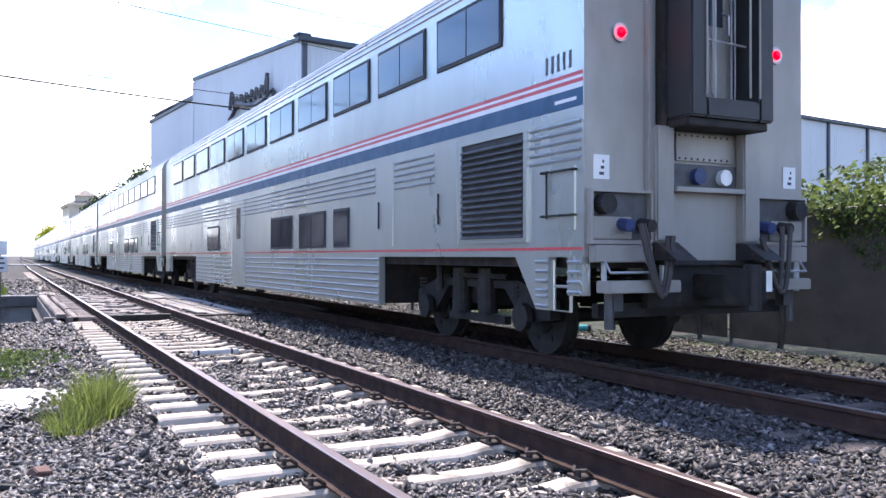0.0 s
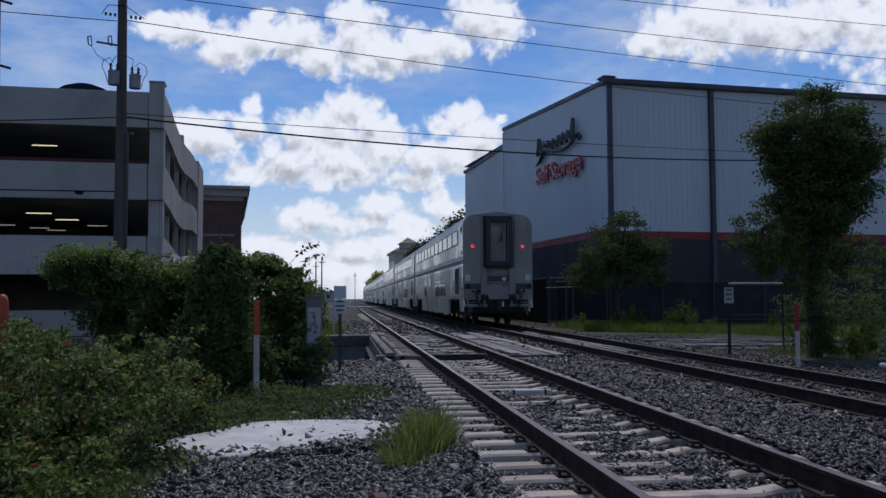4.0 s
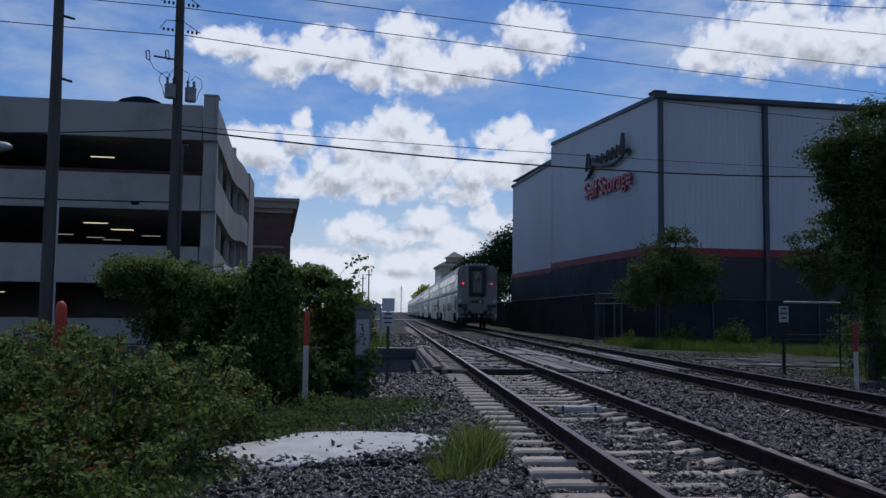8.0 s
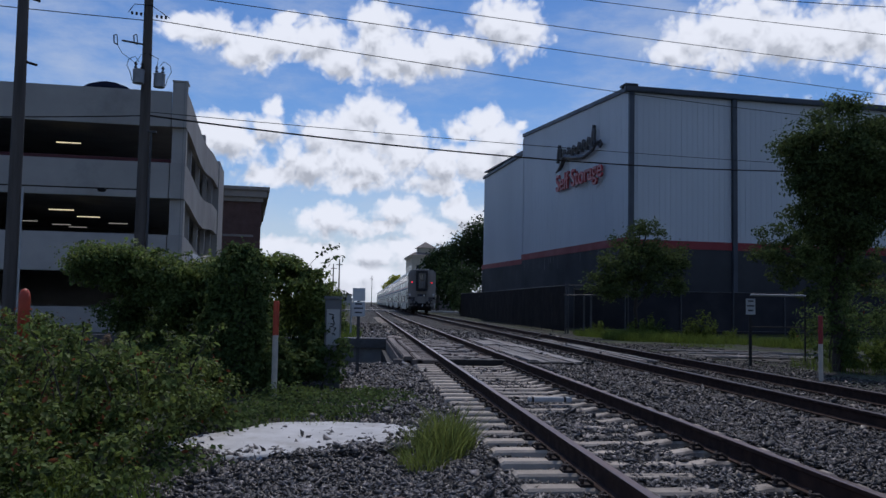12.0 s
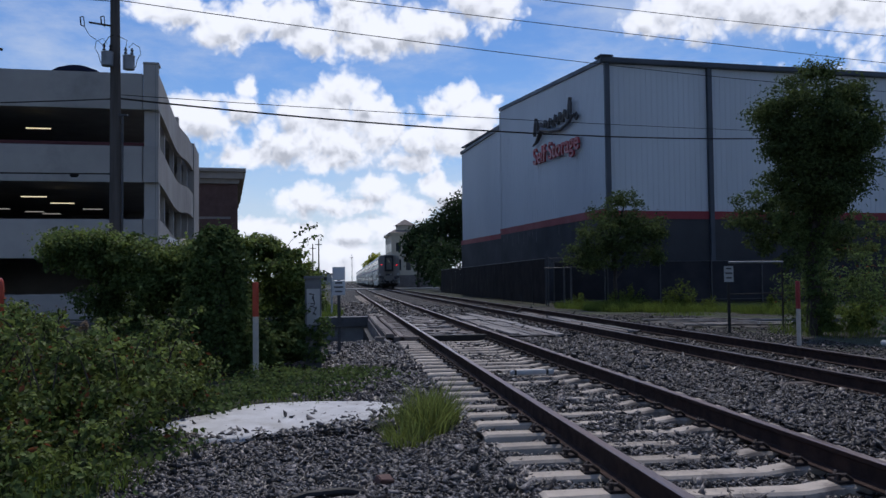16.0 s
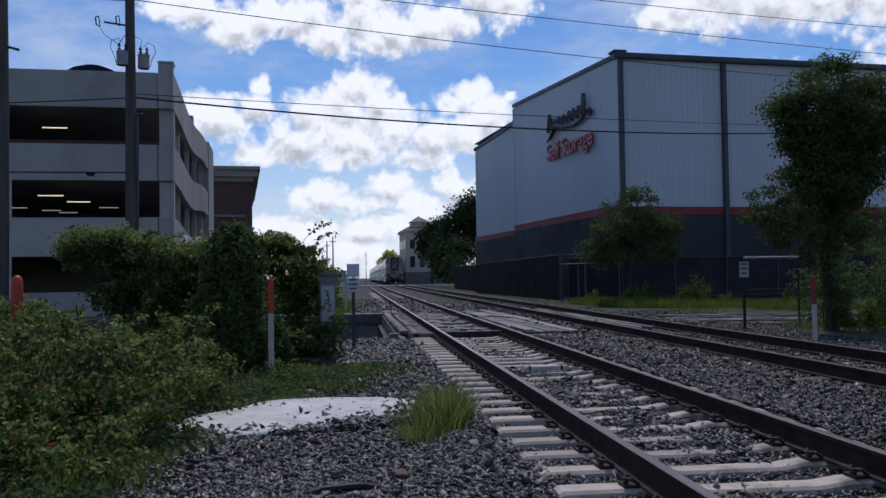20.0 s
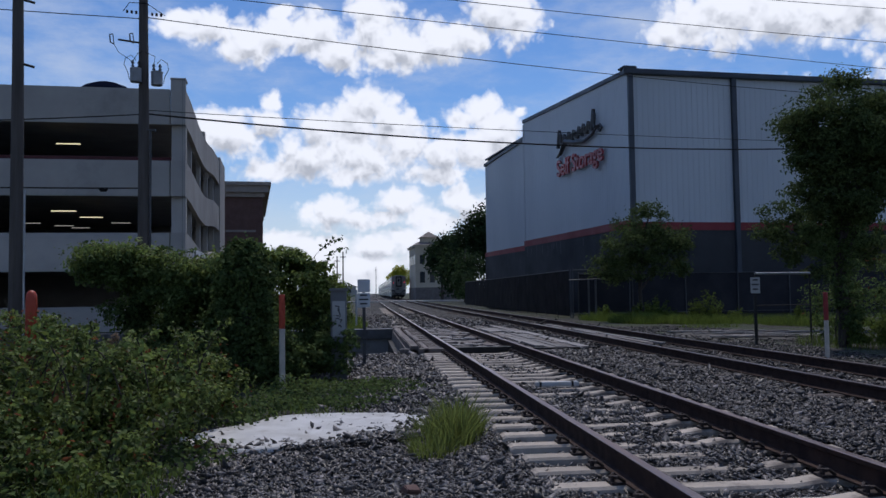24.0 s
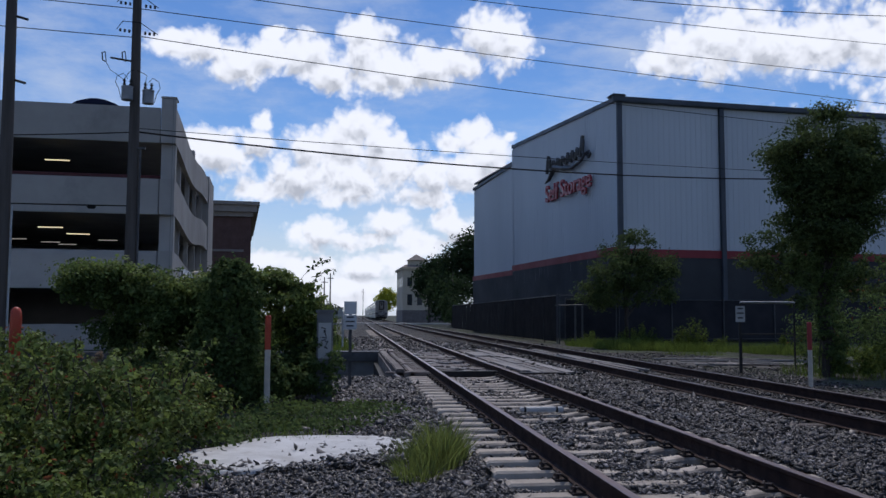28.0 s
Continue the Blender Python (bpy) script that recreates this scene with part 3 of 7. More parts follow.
def leaf_mesh(name, blobs, n, size, material, seed=1, inner=0.55, floor=0.03, droop=0.25, lump=0.3, aspect=0.55, clump=0.0):
    """Many small folded leaves over and inside lumpy ellipsoids (x, y, z, rx, ry, rz)."""
    rng = np.random.default_rng(seed)
    B = np.array(blobs, float)
    area = (B[:, 3] * B[:, 4] + B[:, 4] * B[:, 5] + B[:, 3] * B[:, 5])
    pick = rng.choice(len(B), n, p=area / area.sum())
    d = rng.normal(size=(n, 3))
    d[:, 2] += 0.2
    d /= np.linalg.norm(d, axis=1)[:, None]
    ph = rng.uniform(0, 6.28, (len(B), 6))[pick]
    wob = np.sin(d[:, 0] * 5 + ph[:, 0]) * np.sin(d[:, 1] * 5 + ph[:, 1]) + np.sin(d[:, 2] * 6 + ph[:, 2]) * np.sin(d[:, 0] * 9 + ph[:, 3]) * 0.7 + np.sin(d[:, 1] * 13 + ph[:, 4]) * np.sin(d[:, 2] * 12 + ph[:, 5]) * 0.5
    r = (inner + (1 - inner) * rng.uniform(0, 1, n) ** 0.45) * (1 + lump * wob * 0.5)
    r *= 1 + 0.18 * np.maximum(0, rng.normal(size=n) - 1.3)
    p = B[pick, :3] + d * B[pick, 3:] * r[:, None]
    if clump:
        # gather part of the leaves into sprays
        k = max(8, n // 40)
        centre = rng.integers(0, k, n)
        spray = rng.uniform(size=n) < clump
        q = p[centre] + rng.normal(size=(n, 3)) * size * np.array((1.5, 1.5, 1.0))
        p, d = np.where(spray[:, None], q, p), np.where(spray[:, None], d[centre], d)
    ok = p[:, 2] > floor
    p, d = p[ok], d[ok]
    n = len(p)
    nor = d * 0.7 + rng.normal(size=(n, 3)) * 0.6 + (0, 0, 0.45)
    nor /= np.linalg.norm(nor, axis=1)[:, None]
    tip = rng.normal(size=(n, 3)) + d * 0.6 - (0, 0, droop)
    tip -= nor * (tip * nor).sum(1)[:, None]
    tip /= np.linalg.norm(tip, axis=1)[:, None]
    side = np.cross(nor, tip)
    s = size * rng.uniform(0.4, 1.35, n)[:, None]
    v = np.empty((n, 6, 3))
    v[:, 0] = p - tip * s * 0.5
    v[:, 1] = p - tip * s * 0.1 + side * s * aspect * 0.5 + nor * s * 0.1
    v[:, 2] = p + tip * s * 0.28 + side * s * aspect * 0.34 + nor * s * 0.06
    v[:, 3] = p + tip * s * 0.55 - nor * s * 0.1
    v[:, 4] = p + tip * s * 0.28 - side * s * aspect * 0.34 + nor * s * 0.06
    v[:, 5] = p - tip * s * 0.1 - side * s * aspect * 0.5 + nor * s * 0.1
    i = np.arange(n)[:, None] * 6
    f = np.concatenate([i + (0, 1, 2, 3), i + (0, 3, 4, 5)], 1).reshape(-1, 4)
    return fast_mesh(name, v.reshape(-1, 3), f, material)


def sprays(envelopes, n, r, seed, inner=0.5):
    """n small leaf clusters spread through and over large ellipsoids, so that a crown has an uneven edge and gaps."""
    rng = np.random.default_rng(seed)
    E = np.array(envelopes, float)
    area = E[:, 3] * E[:, 4] + E[:, 4] * E[:, 5] + E[:, 3] * E[:, 5]
    k = rng.choice(len(E), n, p=area / area.sum())
    d = rng.normal(size=(n, 3))
    d /= np.linalg.norm(d, axis=1)[:, None]
    p = E[k, :3] + d * E[k, 3:] * (inner + (1.05 - inner) * rng.uniform(0, 1, n) ** 0.6)[:, None]
    q = r * rng.uniform(0.55, 1.35, n)
    return np.stack([p[:, 0], p[:, 1], p[:, 2], q * 1.15, q * 1.15, q * 0.75], 1).tolist()


def leaf_part(name, parent, *a, label="", **k):
    ob = new(name, leaf_mesh(name, *a, **k))
    ob.parent = parent
    return tagged(ob, label)


# ------------------------------------------------------------------ the line of the tracks
NEAR_TRACK, FAR_TRACK = 2.58, 6.68


def drift(y):
    """The line eases to the side far ahead."""
    if y < 70:
        return 0.0
    return 0.0001 * (y - 70) ** 2 if y < 120 else 0.25 + 0.004 * (y - 120)


# ------------------------------------------------------------------ ground
PIT = (-16.0, 1.0, 19.3, 31.0)


def rise(x, y):
    h = -0.02 * np.ones_like(x)
    h += np.where(x < 0.9, -0.05 * np.clip((0.9 - x) / 1.2, 0, 1), 0)
    h += np.where((x > 3.9) & (x < 5.3), -0.02, 0)
    h += np.where(x > 8.2, -0.06 * np.clip((x - 8.2) / 1.5, 0, 1), 0)
    h += np.where((x > 1.1) & (x < 4.05) & (y < 19.2), -0.035, 0)
    # heaps of ballast between the rails half bury the ties
    heap = np.clip(0.5 + 0.6 * np.sin(x * 2.3 + y * 0.9) + 0.5 * np.sin(x * 5.7 - y * 2.6 + 1.3) + 0.35 * np.sin(y * 4.9 + 0.4), 0, 1.3)
    h += np.where((x > 1.95) & (x < 3.2) & (y < 18.6), 0.03 * np.clip((13.5 - y) / 3, 0.15, 1) * heap * np.clip((x - 1.95) * 4, 0, 1) * np.clip((3.2 - x) * 4, 0, 1), 0)
    near = np.exp(-((x - 2) / 30) ** 2 - ((y - 10) / 50) ** 2)
    h += near * 0.012 * (np.sin(x * 3.1 + y * 1.7) + np.sin(x * 1.3 - y * 2.3 + 1.0) + 0.6 * np.sin(x * 7.1 + 2.0) * np.sin(y * 6.3))
    return h


def build_ground():
    xs = np.unique(np.concatenate([[-2500, -900, -300, -120, -60, -40, -30, -24], np.arange(-20, -4, 0.8), np.arange(-4, 10, 0.16), np.arange(10, 30, 0.8), [34, 40, 60, 120, 300, 900, 2500], [PIT[0], PIT[0] + 0.05, PIT[1] - 0.05, PIT[1]]]))
    ys = np.unique(np.concatenate([[-400, -120, -40, -20, -10], np.arange(-6, 2, 0.8), np.arange(2, 19, 0.16), np.arange(19, 34, 0.4), np.arange(34, 90, 2.0), [100, 120, 150, 200, 260, 350, 600, 1200, 2500, 4500], [PIT[2], PIT[2] + 0.05, PIT[3] - 0.05, PIT[3]]]))
    X, Y = np.meshgrid(xs, ys)
    Z = rise(X, Y)
    e = 0.01
    inside = (X > PIT[0] + e) & (X < PIT[1] - e) & (Y > PIT[2] + e) & (Y < PIT[3] - e)
    Z = np.where(inside, -1.7 + 0.05 * np.sin(X * 3) * np.sin(Y * 2), Z)
    v = np.stack([X, Y, Z], -1).reshape(-1, 3)
    nx = len(xs)
    a = (np.arange(len(ys) - 1)[:, None] * nx + np.arange(nx - 1)[None, :]).ravel()
    f = np.stack([a, a + 1, a + nx + 1, a + nx], 1)
    tagged(new("ground", fast_mesh("ground", v, f, GROUND, True)), "grey ballast beside the tracks and weedy dirt", "ground", kind="structure")


build_ground()


def stones(name, regions, seed, label, lift=0.0, mat=STONE):
    """Loose broken stones over rectangles (x0, x1, y0, y1, count, size)."""
    rng = np.random.default_rng(seed)
    # an uneven octahedron: sharp chips with a ridge and a few facets
    base = np.array(((1, 0, 0), (0, 1, 0), (-1, 0, 0), (0, -1, 0), (0, 0, 1), (0, 0, -1)), float)
    tri = np.array([(i, (i + 1) % 4, 4) for i in range(4)] + [((i + 1) % 4, i, 5) for i in range(4)])
    vs, fs, at = [], [], 0
    for x0, x1, y0, y1, n, s in regions:
        p = np.stack([rng.uniform(x0, x1, n), rng.uniform(y0, y1, n), np.zeros(n)], 1)
        keep = ~((p[:, 0] > PIT[0]) & (p[:, 0] < PIT[1] + 0.1) & (p[:, 1] > PIT[2] - 0.1) & (p[:, 1] < PIT[3]))
        p = p[keep]
        n = len(p)
        p[:, 2] = rise(p[:, 0], p[:, 1]) + lift
        size = s * rng.lognormal(0, 0.32, n)
        p[:, 2] += size * rng.uniform(-0.1, 0.5, n)
        shape = (base[None] * rng.uniform(0.55, 1.25, (n, 6, 1)) + rng.normal(0, 0.2, (n, 6, 3))) * rng.uniform((0.9, 0.7, 0.25), (1.7, 1.35, 0.65), (n, 3))[:, None] * 0.76
        # flakes lie more or less flat, turned any way
        spin = rng.uniform(0, 6.283, n)
        tilt = rng.normal(0, 0.42, (n, 2))
        cs, sn = np.cos(spin), np.sin(spin)
        flat = np.stack([cs, -sn, tilt[:, 0], sn, cs, tilt[:, 1], -tilt[:, 0] * cs - tilt[:, 1] * sn, tilt[:, 0] * sn - tilt[:, 1] * cs, np.ones(n)], 1).reshape(n, 3, 3)
        rot = np.where((rng.uniform(size=n) < 0.75)[:, None, None], flat, turned(n, rng))
        v = np.einsum("nij,nkj->nki", rot, shape) * size[:, None, None] + p[:, None]
        vs.append(v.reshape(-1, 3)), fs.append((np.arange(n)[:, None, None] * 6 + tri[None]).reshape(-1, 3) + at)
        at += n * 6
    return tagged(new(name, fast_mesh(name, np.concatenate(vs), np.concatenate(fs), mat)), label, "ballast", kind="stuff")


stones("ballast_stones", [(-1.6, 1.4, 4.3, 6.2, 18000, 0.0215), (-1.6, 1.4, 6.2, 8.5, 15000, 0.024), (-0.6, 1.4, 8.5, 19.2, 18000, 0.03), (1.2, 4.0, 3.0, 7, 17000, 0.023), (1.2, 4.0, 7, 12, 12000, 0.026), (1.2, 4.0, 12, 19.2, 5000, 0.03),
                          (3.5, 5.8, 3.0, 8, 10000, 0.024), (3.5, 5.8, 8, 12, 6500, 0.027), (3.5, 5.8, 12, 19.5, 6000, 0.031), (3.6, 5.6, 19.5, 45, 2500, 0.055), (-0.6, 4.2, 31, 55, 4000, 0.06)], 3, "loose grey broken ballast stones")
stones("stained_ballast", [(3.6, 5.6, 3.0, 12, 18000, 0.026), (3.6, 5.6, 12, 19.5, 8000, 0.031), (5.4, 8.4, 3.0, 19.5, 22000, 0.03), (8.2, 10.4, 5, 22, 8000, 0.03), (8.6, 12.5, 20, 32, 4000, 0.033), (5.4, 9, 19.5, 45, 4000, 0.055)], 5, "broken ballast stones along the far track, coloured darker as in shade", mat=STONE_SHADE)

# ------------------------------------------------------------------ tracks


def track(name, cx, top, label):
    t = thing(name, label, "railway track", kind="structure")
    ys = list(np.arange(-8, 130, 6.0)) + list(np.arange(130, 520, 15.0))
    for s in (-1, 1):
        bm = bmesh.new()
        prof = [(-0.075, 0.0), (0.075, 0.0), (0.075, 0.012), (0.014, 0.03), (0.012, 0.125), (0.036, 0.138), (0.036, 0.168), (-0.036, 0.168), (-0.036, 0.138), (-0.012, 0.125), (-0.014, 0.03), (-0.075, 0.012)]
        rings = [[bm.verts.new((cx + drift(y) + s * 0.752 + a, y, b + 0.01)) for a, b in prof] for y in ys]
        for p, q in zip(rings, rings[1:]):
            for i in range(len(prof)):
                bm.faces.new((p[i], q[i], q[(i + 1) % len(prof)], p[(i + 1) % len(prof)]))
        rail = part("rail", bm, RAIL_SIDE, t, "rust-brown steel rail")
        bm = bmesh.new()
        head = [(-0.034, 0.178), (-0.026, 0.183), (0.026, 0.183), (0.034, 0.178)]
        rings = [[bm.verts.new((cx + drift(y) + s * 0.752 + a, y, b)) for a, b in head] for y in ys]
        for p, q in zip(rings, rings[1:]):
            for i in range(3):
                bm.faces.new((p[i], q[i], q[i + 1], p[i + 1]))
        part("rail_head", bm, top, rail, "polished running surface")
    return t


track_near = track("railway_track_near", NEAR_TRACK, RAIL_TOP, "rusty rails on pale concrete ties")
track_far = track("railway_track_far", FAR_TRACK, RAIL_TOP_DULL, "dull rails on buried dark timber ties")

# ------------------------------------------------------------------ self-storage building
STORE = pose(14.46, 45.3, -0.134, 0, 0, 7.0) @ Matrix.Scale(1.1, 4)      # corner of its south and west faces; +x along the south face, +y along the west face


def storage_building():
    t = thing("storage_building", "pale metal storage building with a dark base and red trim", "building", STORE)
    W, Lb, bay = 62.0, 17.0, 5.7
    bm = bmesh.new()
    prism(bm, [(0, 0), (Lb, 0), (Lb, 13.0), (0, 12.15)], 0.0, W, "x")
    part("wall", bm, SIDING, t, "pale blue-grey ribbed metal siding")
    bm = bmesh.new()
    prism(bm, [(Lb + 0.01, 0), (28.6, 0), (28.6, 11.7), (Lb + 0.01, 11.98)], 0.35, W, "x")
    part("rear_wall", bm, SIDING, t, "lower pale metal wing")
    # standing ribs of the siding
    bm = bmesh.new()
    box(bm, 0, 0.05, -0.018, -0.002, 0, 1)
    south = bpy.data.meshes.new("rib")
    bm.to_mesh(south), bm.free()
    bm = bmesh.new()
    box(bm, -0.014, -0.002, 0, 0.05, 0, 1)
    west = bpy.data.meshes.new("rib")
    bm.to_mesh(west), bm.free()
    south.materials.append(SIDING), west.materials.append(SIDING)

    def rib(me, x, y, z0, z1):
        shared("rib", me, t, Matrix.Translation((x, y, z0)) @ Matrix.Diagonal((1, 1, z1 - z0, 1)))

    for i in range(int(W / 0.3)):
        rib(south, 0.2 + i * 0.3, 0, 4.72, 12.1)
    for i in range(int(Lb / 0.3)):
        y = 0.2 + i * 0.3
        rib(west, 0, y, 4.82, 12.0 + 0.05 * y)
    for i in range(38):
        y = Lb + 0.2 + i * 0.3
        rib(west, 0.348, y, 4.6, 11.93 - 0.024 * (y - Lb))
    # dark base and red trim, standing proud
    bm = bmesh.new()
    box(bm, -0.05, W, -0.06, -0.004, -0.2, 4.3), box(bm, -0.06, -0.004, -0.06, Lb, -0.2, 4.4), box(bm, 0.28, 0.346, Lb + 0.02, 28.7, -0.2, 4.2)
    part("base_wall", bm, SIDING_GREY, t, "dark grey lower wall")
    bm = bmesh.new()
    box(bm, -0.08, W, -0.09, -0.003, 4.3, 4.7), box(bm, -0.09, -0.003, -0.09, Lb, 4.4, 4.8), box(bm, 0.26, 0.344, Lb + 0.02, 28.7, 4.2, 4.56)
    part("trim_band", bm, SIDING_RED, t, "red metal trim band")
    bm = bmesh.new()
    box(bm, -0.25, W, -0.28, 0.02, 12.1, 12.38)
    part("gutter", bm, TRIM_DARK, t, "dark eave gutter", 0.04)
    boxpart("gutter_box", (-0.3, 0.45, -0.3, 0.5, 12.38, 12.5), TRIM_DARK, t, "", 0.05)
    bm = bmesh.new()
    for y0, y1, z0, z1, x in ((0, Lb, 12.15, 13.0, -0.1), (Lb, 28.7, 11.98, 11.7, 0.24)):
        vs = box(bm, x, x + 0.4, y0, y1, 0, 0.22)
        for v in vs:
            v.co.z += z0 + (z1 - z0) * (v.co.y - y0) / (y1 - y0)
    part("roof_edge", bm, TRIM_DARK, t, "dark verge flashing")
    boxpart("roof", (0.3, W, 0.1, 28.5, 12.2, 12.3), TRIM_DARK, t)
    for i in range(11):
        bm = bmesh.new()
        x = 0.12 + i * bay
        box(bm, x - 0.13, x + 0.13, -0.2, -0.005, 0.0, 12.1)
        part("downspout", bm, TRIM_DARK, t, "", 0.02)
    rng = random.Random(14)
    for i in range(16):
        y, n = rng.uniform(0.4, Lb - 0.5), rng.uniform(0.3, 1.1)
        boxpart("runoff_streak", (-0.064, -0.0605, y, y + rng.uniform(0.015, 0.045), 4.38 - n, 4.38), PIT_WALL, t, "pale run-off streak")
    boxpart("corner_trim", (-0.045, -0.004, Lb - 0.08, Lb + 0.08, 4.8, 12.9), SIDING, t)
    for x in (9.2, 26.0):
        boxpart("wall_lamp", (x - 0.15, x + 0.15, -0.3, -0.06, 3.3, 3.5), GALV, t, "small wall lamp")


storage_building()


def text_mesh(words, size, depth):
    cu = bpy.data.curves.new("lettering", "FONT")
    cu.body, cu.size, cu.extrude, cu.offset = words, size, depth, 0.012
    cu.align_x = "LEFT"
    ob = bpy.data.objects.new("lettering", cu)
    scene.collection.objects.link(ob)
    me = bpy.data.meshes.new_from_object(ob.evaluated_get(bpy.context.evaluated_depsgraph_get()))
    bpy.data.objects.remove(ob)
    return me


def storage_sign():
    # on the west face: +x of the sign runs towards the corner, up is up
    t = thing("storage_sign", "black script logo over red raised letters on a metal wall", "sign", STORE @ pose(-0.09, 9.75, 8.25, 90, 0, -90))
    # red generic words
    me = text_mesh("Self Storage", 1.42, 0.06)
    me.materials.clear()
    me.materials.append(SIGN_RED)
    xs = [v.co.x for v in me.vertices]
    k = 7.0 / (max(xs) - min(xs))
    for v in me.vertices:
        v.co.x = (v.co.x - min(xs)) * k
        v.co.z += 0.12
    ob = new("lettering", me)
    ob.parent = t
    tagged(ob, "red raised letters")
    # the logo, as plain slanted strokes with a long sweep below
    rng = random.Random(5)
    x = 0.25
    for i, (w, h) in enumerate(((0.75, 1.05), (0.6, 0.62), (0.65, 0.62), (0.7, 0.58), (0.55, 0.62), (0.6, 0.62), (0.6, 0.62), (0.5, 1.15))):
        bm = bmesh.new()
        y = 1.72 + 0.01 * i
        tube(bm, [(x, y, 0.14), (x + 0.12, y + h * 0.5, 0.14), (x + 0.3, y + h, 0.14)], 0.105, 6)
        tube(bm, [(x + 0.24, y + h * 0.9, 0.14), (x + w * 0.75, y + h * 0.72, 0.14), (x + w * 0.62, y + h * 0.25, 0.14), (x + w * 0.95, y + 0.12, 0.14)], 0.085, 6)
        part("logo_stroke", bm, SIGN_BLACK, t)
        x += w + 0.13
    bm = bmesh.new()
    tube(bm, [(-0.1, 1.2, 0.12), (0.6, 1.35, 0.12), (1.5, 1.95, 0.12), (3.0, 1.62, 0.12), (4.4, 1.45, 0.12), (5.6, 1.6, 0.12), (6.4, 1.95, 0.12)], [0.05, 0.12, 0.16, 0.14, 0.1, 0.09, 0.05], 8)
    part("logo_sweep", bm, SIGN_BLACK, t, "long curved underline")
    bm = bmesh.new()
    tube(bm, [(6.45, 1.75, 0.12), (6.7, 1.6, 0.12), (6.95, 1.75, 0.12), (6.7, 1.95, 0.12), (6.45, 1.75, 0.12)], 0.07, 6)
    part("logo_dot", bm, SIGN_BLACK, t)


storage_sign()

# ------------------------------------------------------------------ parking garage
GARAGE_AT = pose(-7.45, 36.37, 0, 0, 0, 5.5)      # its near corner by the tracks; -x along the front, +y along the side


def parking_garage():
    t = thing("parking_garage", "grey concrete parking garage with open decks", "building", GARAGE_AT)
    W, D = 62.0, 22.0
    levels = ((0.35, 0.95), (2.4, 3.98), (5.5, 7.0), (8.52, 10.02))
    # front spandrels, with joints between the panels
    for z0, z1 in levels:
        x = -0.62
        while x > -W:
            w = min(9.1, W + x)
            bm = bmesh.new()
            box(bm, x - w + 0.015, x - 0.015, 0.0, 0.22, z0 if z0 > 0.5 else -0.2, z1)
            part("spandrel_panel", bm, GARAGE, t, "", 0.015)
            x -= w
    # corner tower
    for z0, z1 in ((-0.2, 0.95), (2.4, 3.98), (5.5, 7.0), (8.52, 10.4)):
        boxpart("corner_panel", (-0.6, 0.0, -0.06, 0.24, z0, z1), GARAGE, t, "", 0.015)
    boxpart("corner_cap", (-0.62, 0.02, -0.08, 0.7, 10.41, 10.5), GARAGE, t, "", 0.02)
    boxpart("joint_strip", (-0.13, -0.1, -0.075, -0.062, 2.4, 10.4), GARAGE_IN, t, "dark vertical joint")
    boxpart("column", (-0.6, -0.02, 0.25, 0.75, -0.2, 10.0), GARAGE, t, "", 0.02)
    for x in (-9.7, -18.8, -27.9, -37.0, -46.1, -55.2):
        boxpart("column", (x - 0.45, x + 0.35, 0.24, 0.95, -0.2, 10.0), GARAGE, t, "", 0.02)
    # side: curved spandrels that dip where the ramp falls
    for z0, z1 in levels[1:]:
        bm = bmesh.new()
        prev = None
        for i in range(23):
            y = 0.26 + i * (D - 0.3) / 22
            k = 0.45 * (0.5 - 0.5 * math.cos(2 * math.pi * min(1, y / 17.0)))
            ring = [bm.verts.new((a, y, b - k)) for a, b in ((0.0, z0), (0.0, z1), (-0.2, z1), (-0.2, z0))]
            if prev:
                for j in range(4):
                    bm.faces.new((prev[j], ring[j], ring[(j + 1) % 4], prev[(j + 1) % 4]))
            else:
                bm.faces.new(ring)
            prev = ring
        bm.faces.new(prev[::-1])
        bmesh.ops.recalc_face_normals(bm, faces=bm.faces[:])
        part("side_spandrel", bm, GARAGE, t, "concrete spandrel dipping with the ramp")
    for y in (4.4, 8.8, 13.2, 17.6):
        boxpart("side_column", (-0.42, -0.21, y, y + 0.3, -0.2, 9.2), GARAGE, t)
    boxpart("stair_tower", (-4.0, 0.05, D - 2.2, D + 2.5, -0.2, 10.3), GARAGE, t, "plain concrete stair tower")
    boxpart("parapet_block", (-0.5, 0.0, 9.0, 9.6, 9.0, 9.95), GARAGE, t)
    mural = boxpart("painted_panel", (-0.01, 0.025, 3.0, 14.0, 2.5, 3.5), SIGN_WHITE, t, "white panel with dark graffiti strokes")
    rng = random.Random(4)
    for i in range(14):
        bm = bmesh.new()
        y = 3.3 + i * 0.75
        tube(bm, [(0.03, y + rng.uniform(-0.3, 0.3), 2.6 + rng.uniform(0, 0.8)) for k in range(4)], 0.05, 5)
        part("graffiti_stroke", bm, SIGN_BLACK, mural)
    # decks and back walls
    for z in (3.0, 6.05, 9.1):
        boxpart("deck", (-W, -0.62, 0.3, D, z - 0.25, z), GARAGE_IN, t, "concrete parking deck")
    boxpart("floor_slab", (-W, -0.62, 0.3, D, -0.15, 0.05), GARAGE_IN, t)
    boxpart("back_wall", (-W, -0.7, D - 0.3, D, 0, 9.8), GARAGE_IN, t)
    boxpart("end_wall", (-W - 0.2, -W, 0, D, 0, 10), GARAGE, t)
    boxpart("red_rail", (-9.0, -0.62, 0.5, 0.58, 7.08, 7.22), RED_PAINT_IN, t, "dark red inner rail")
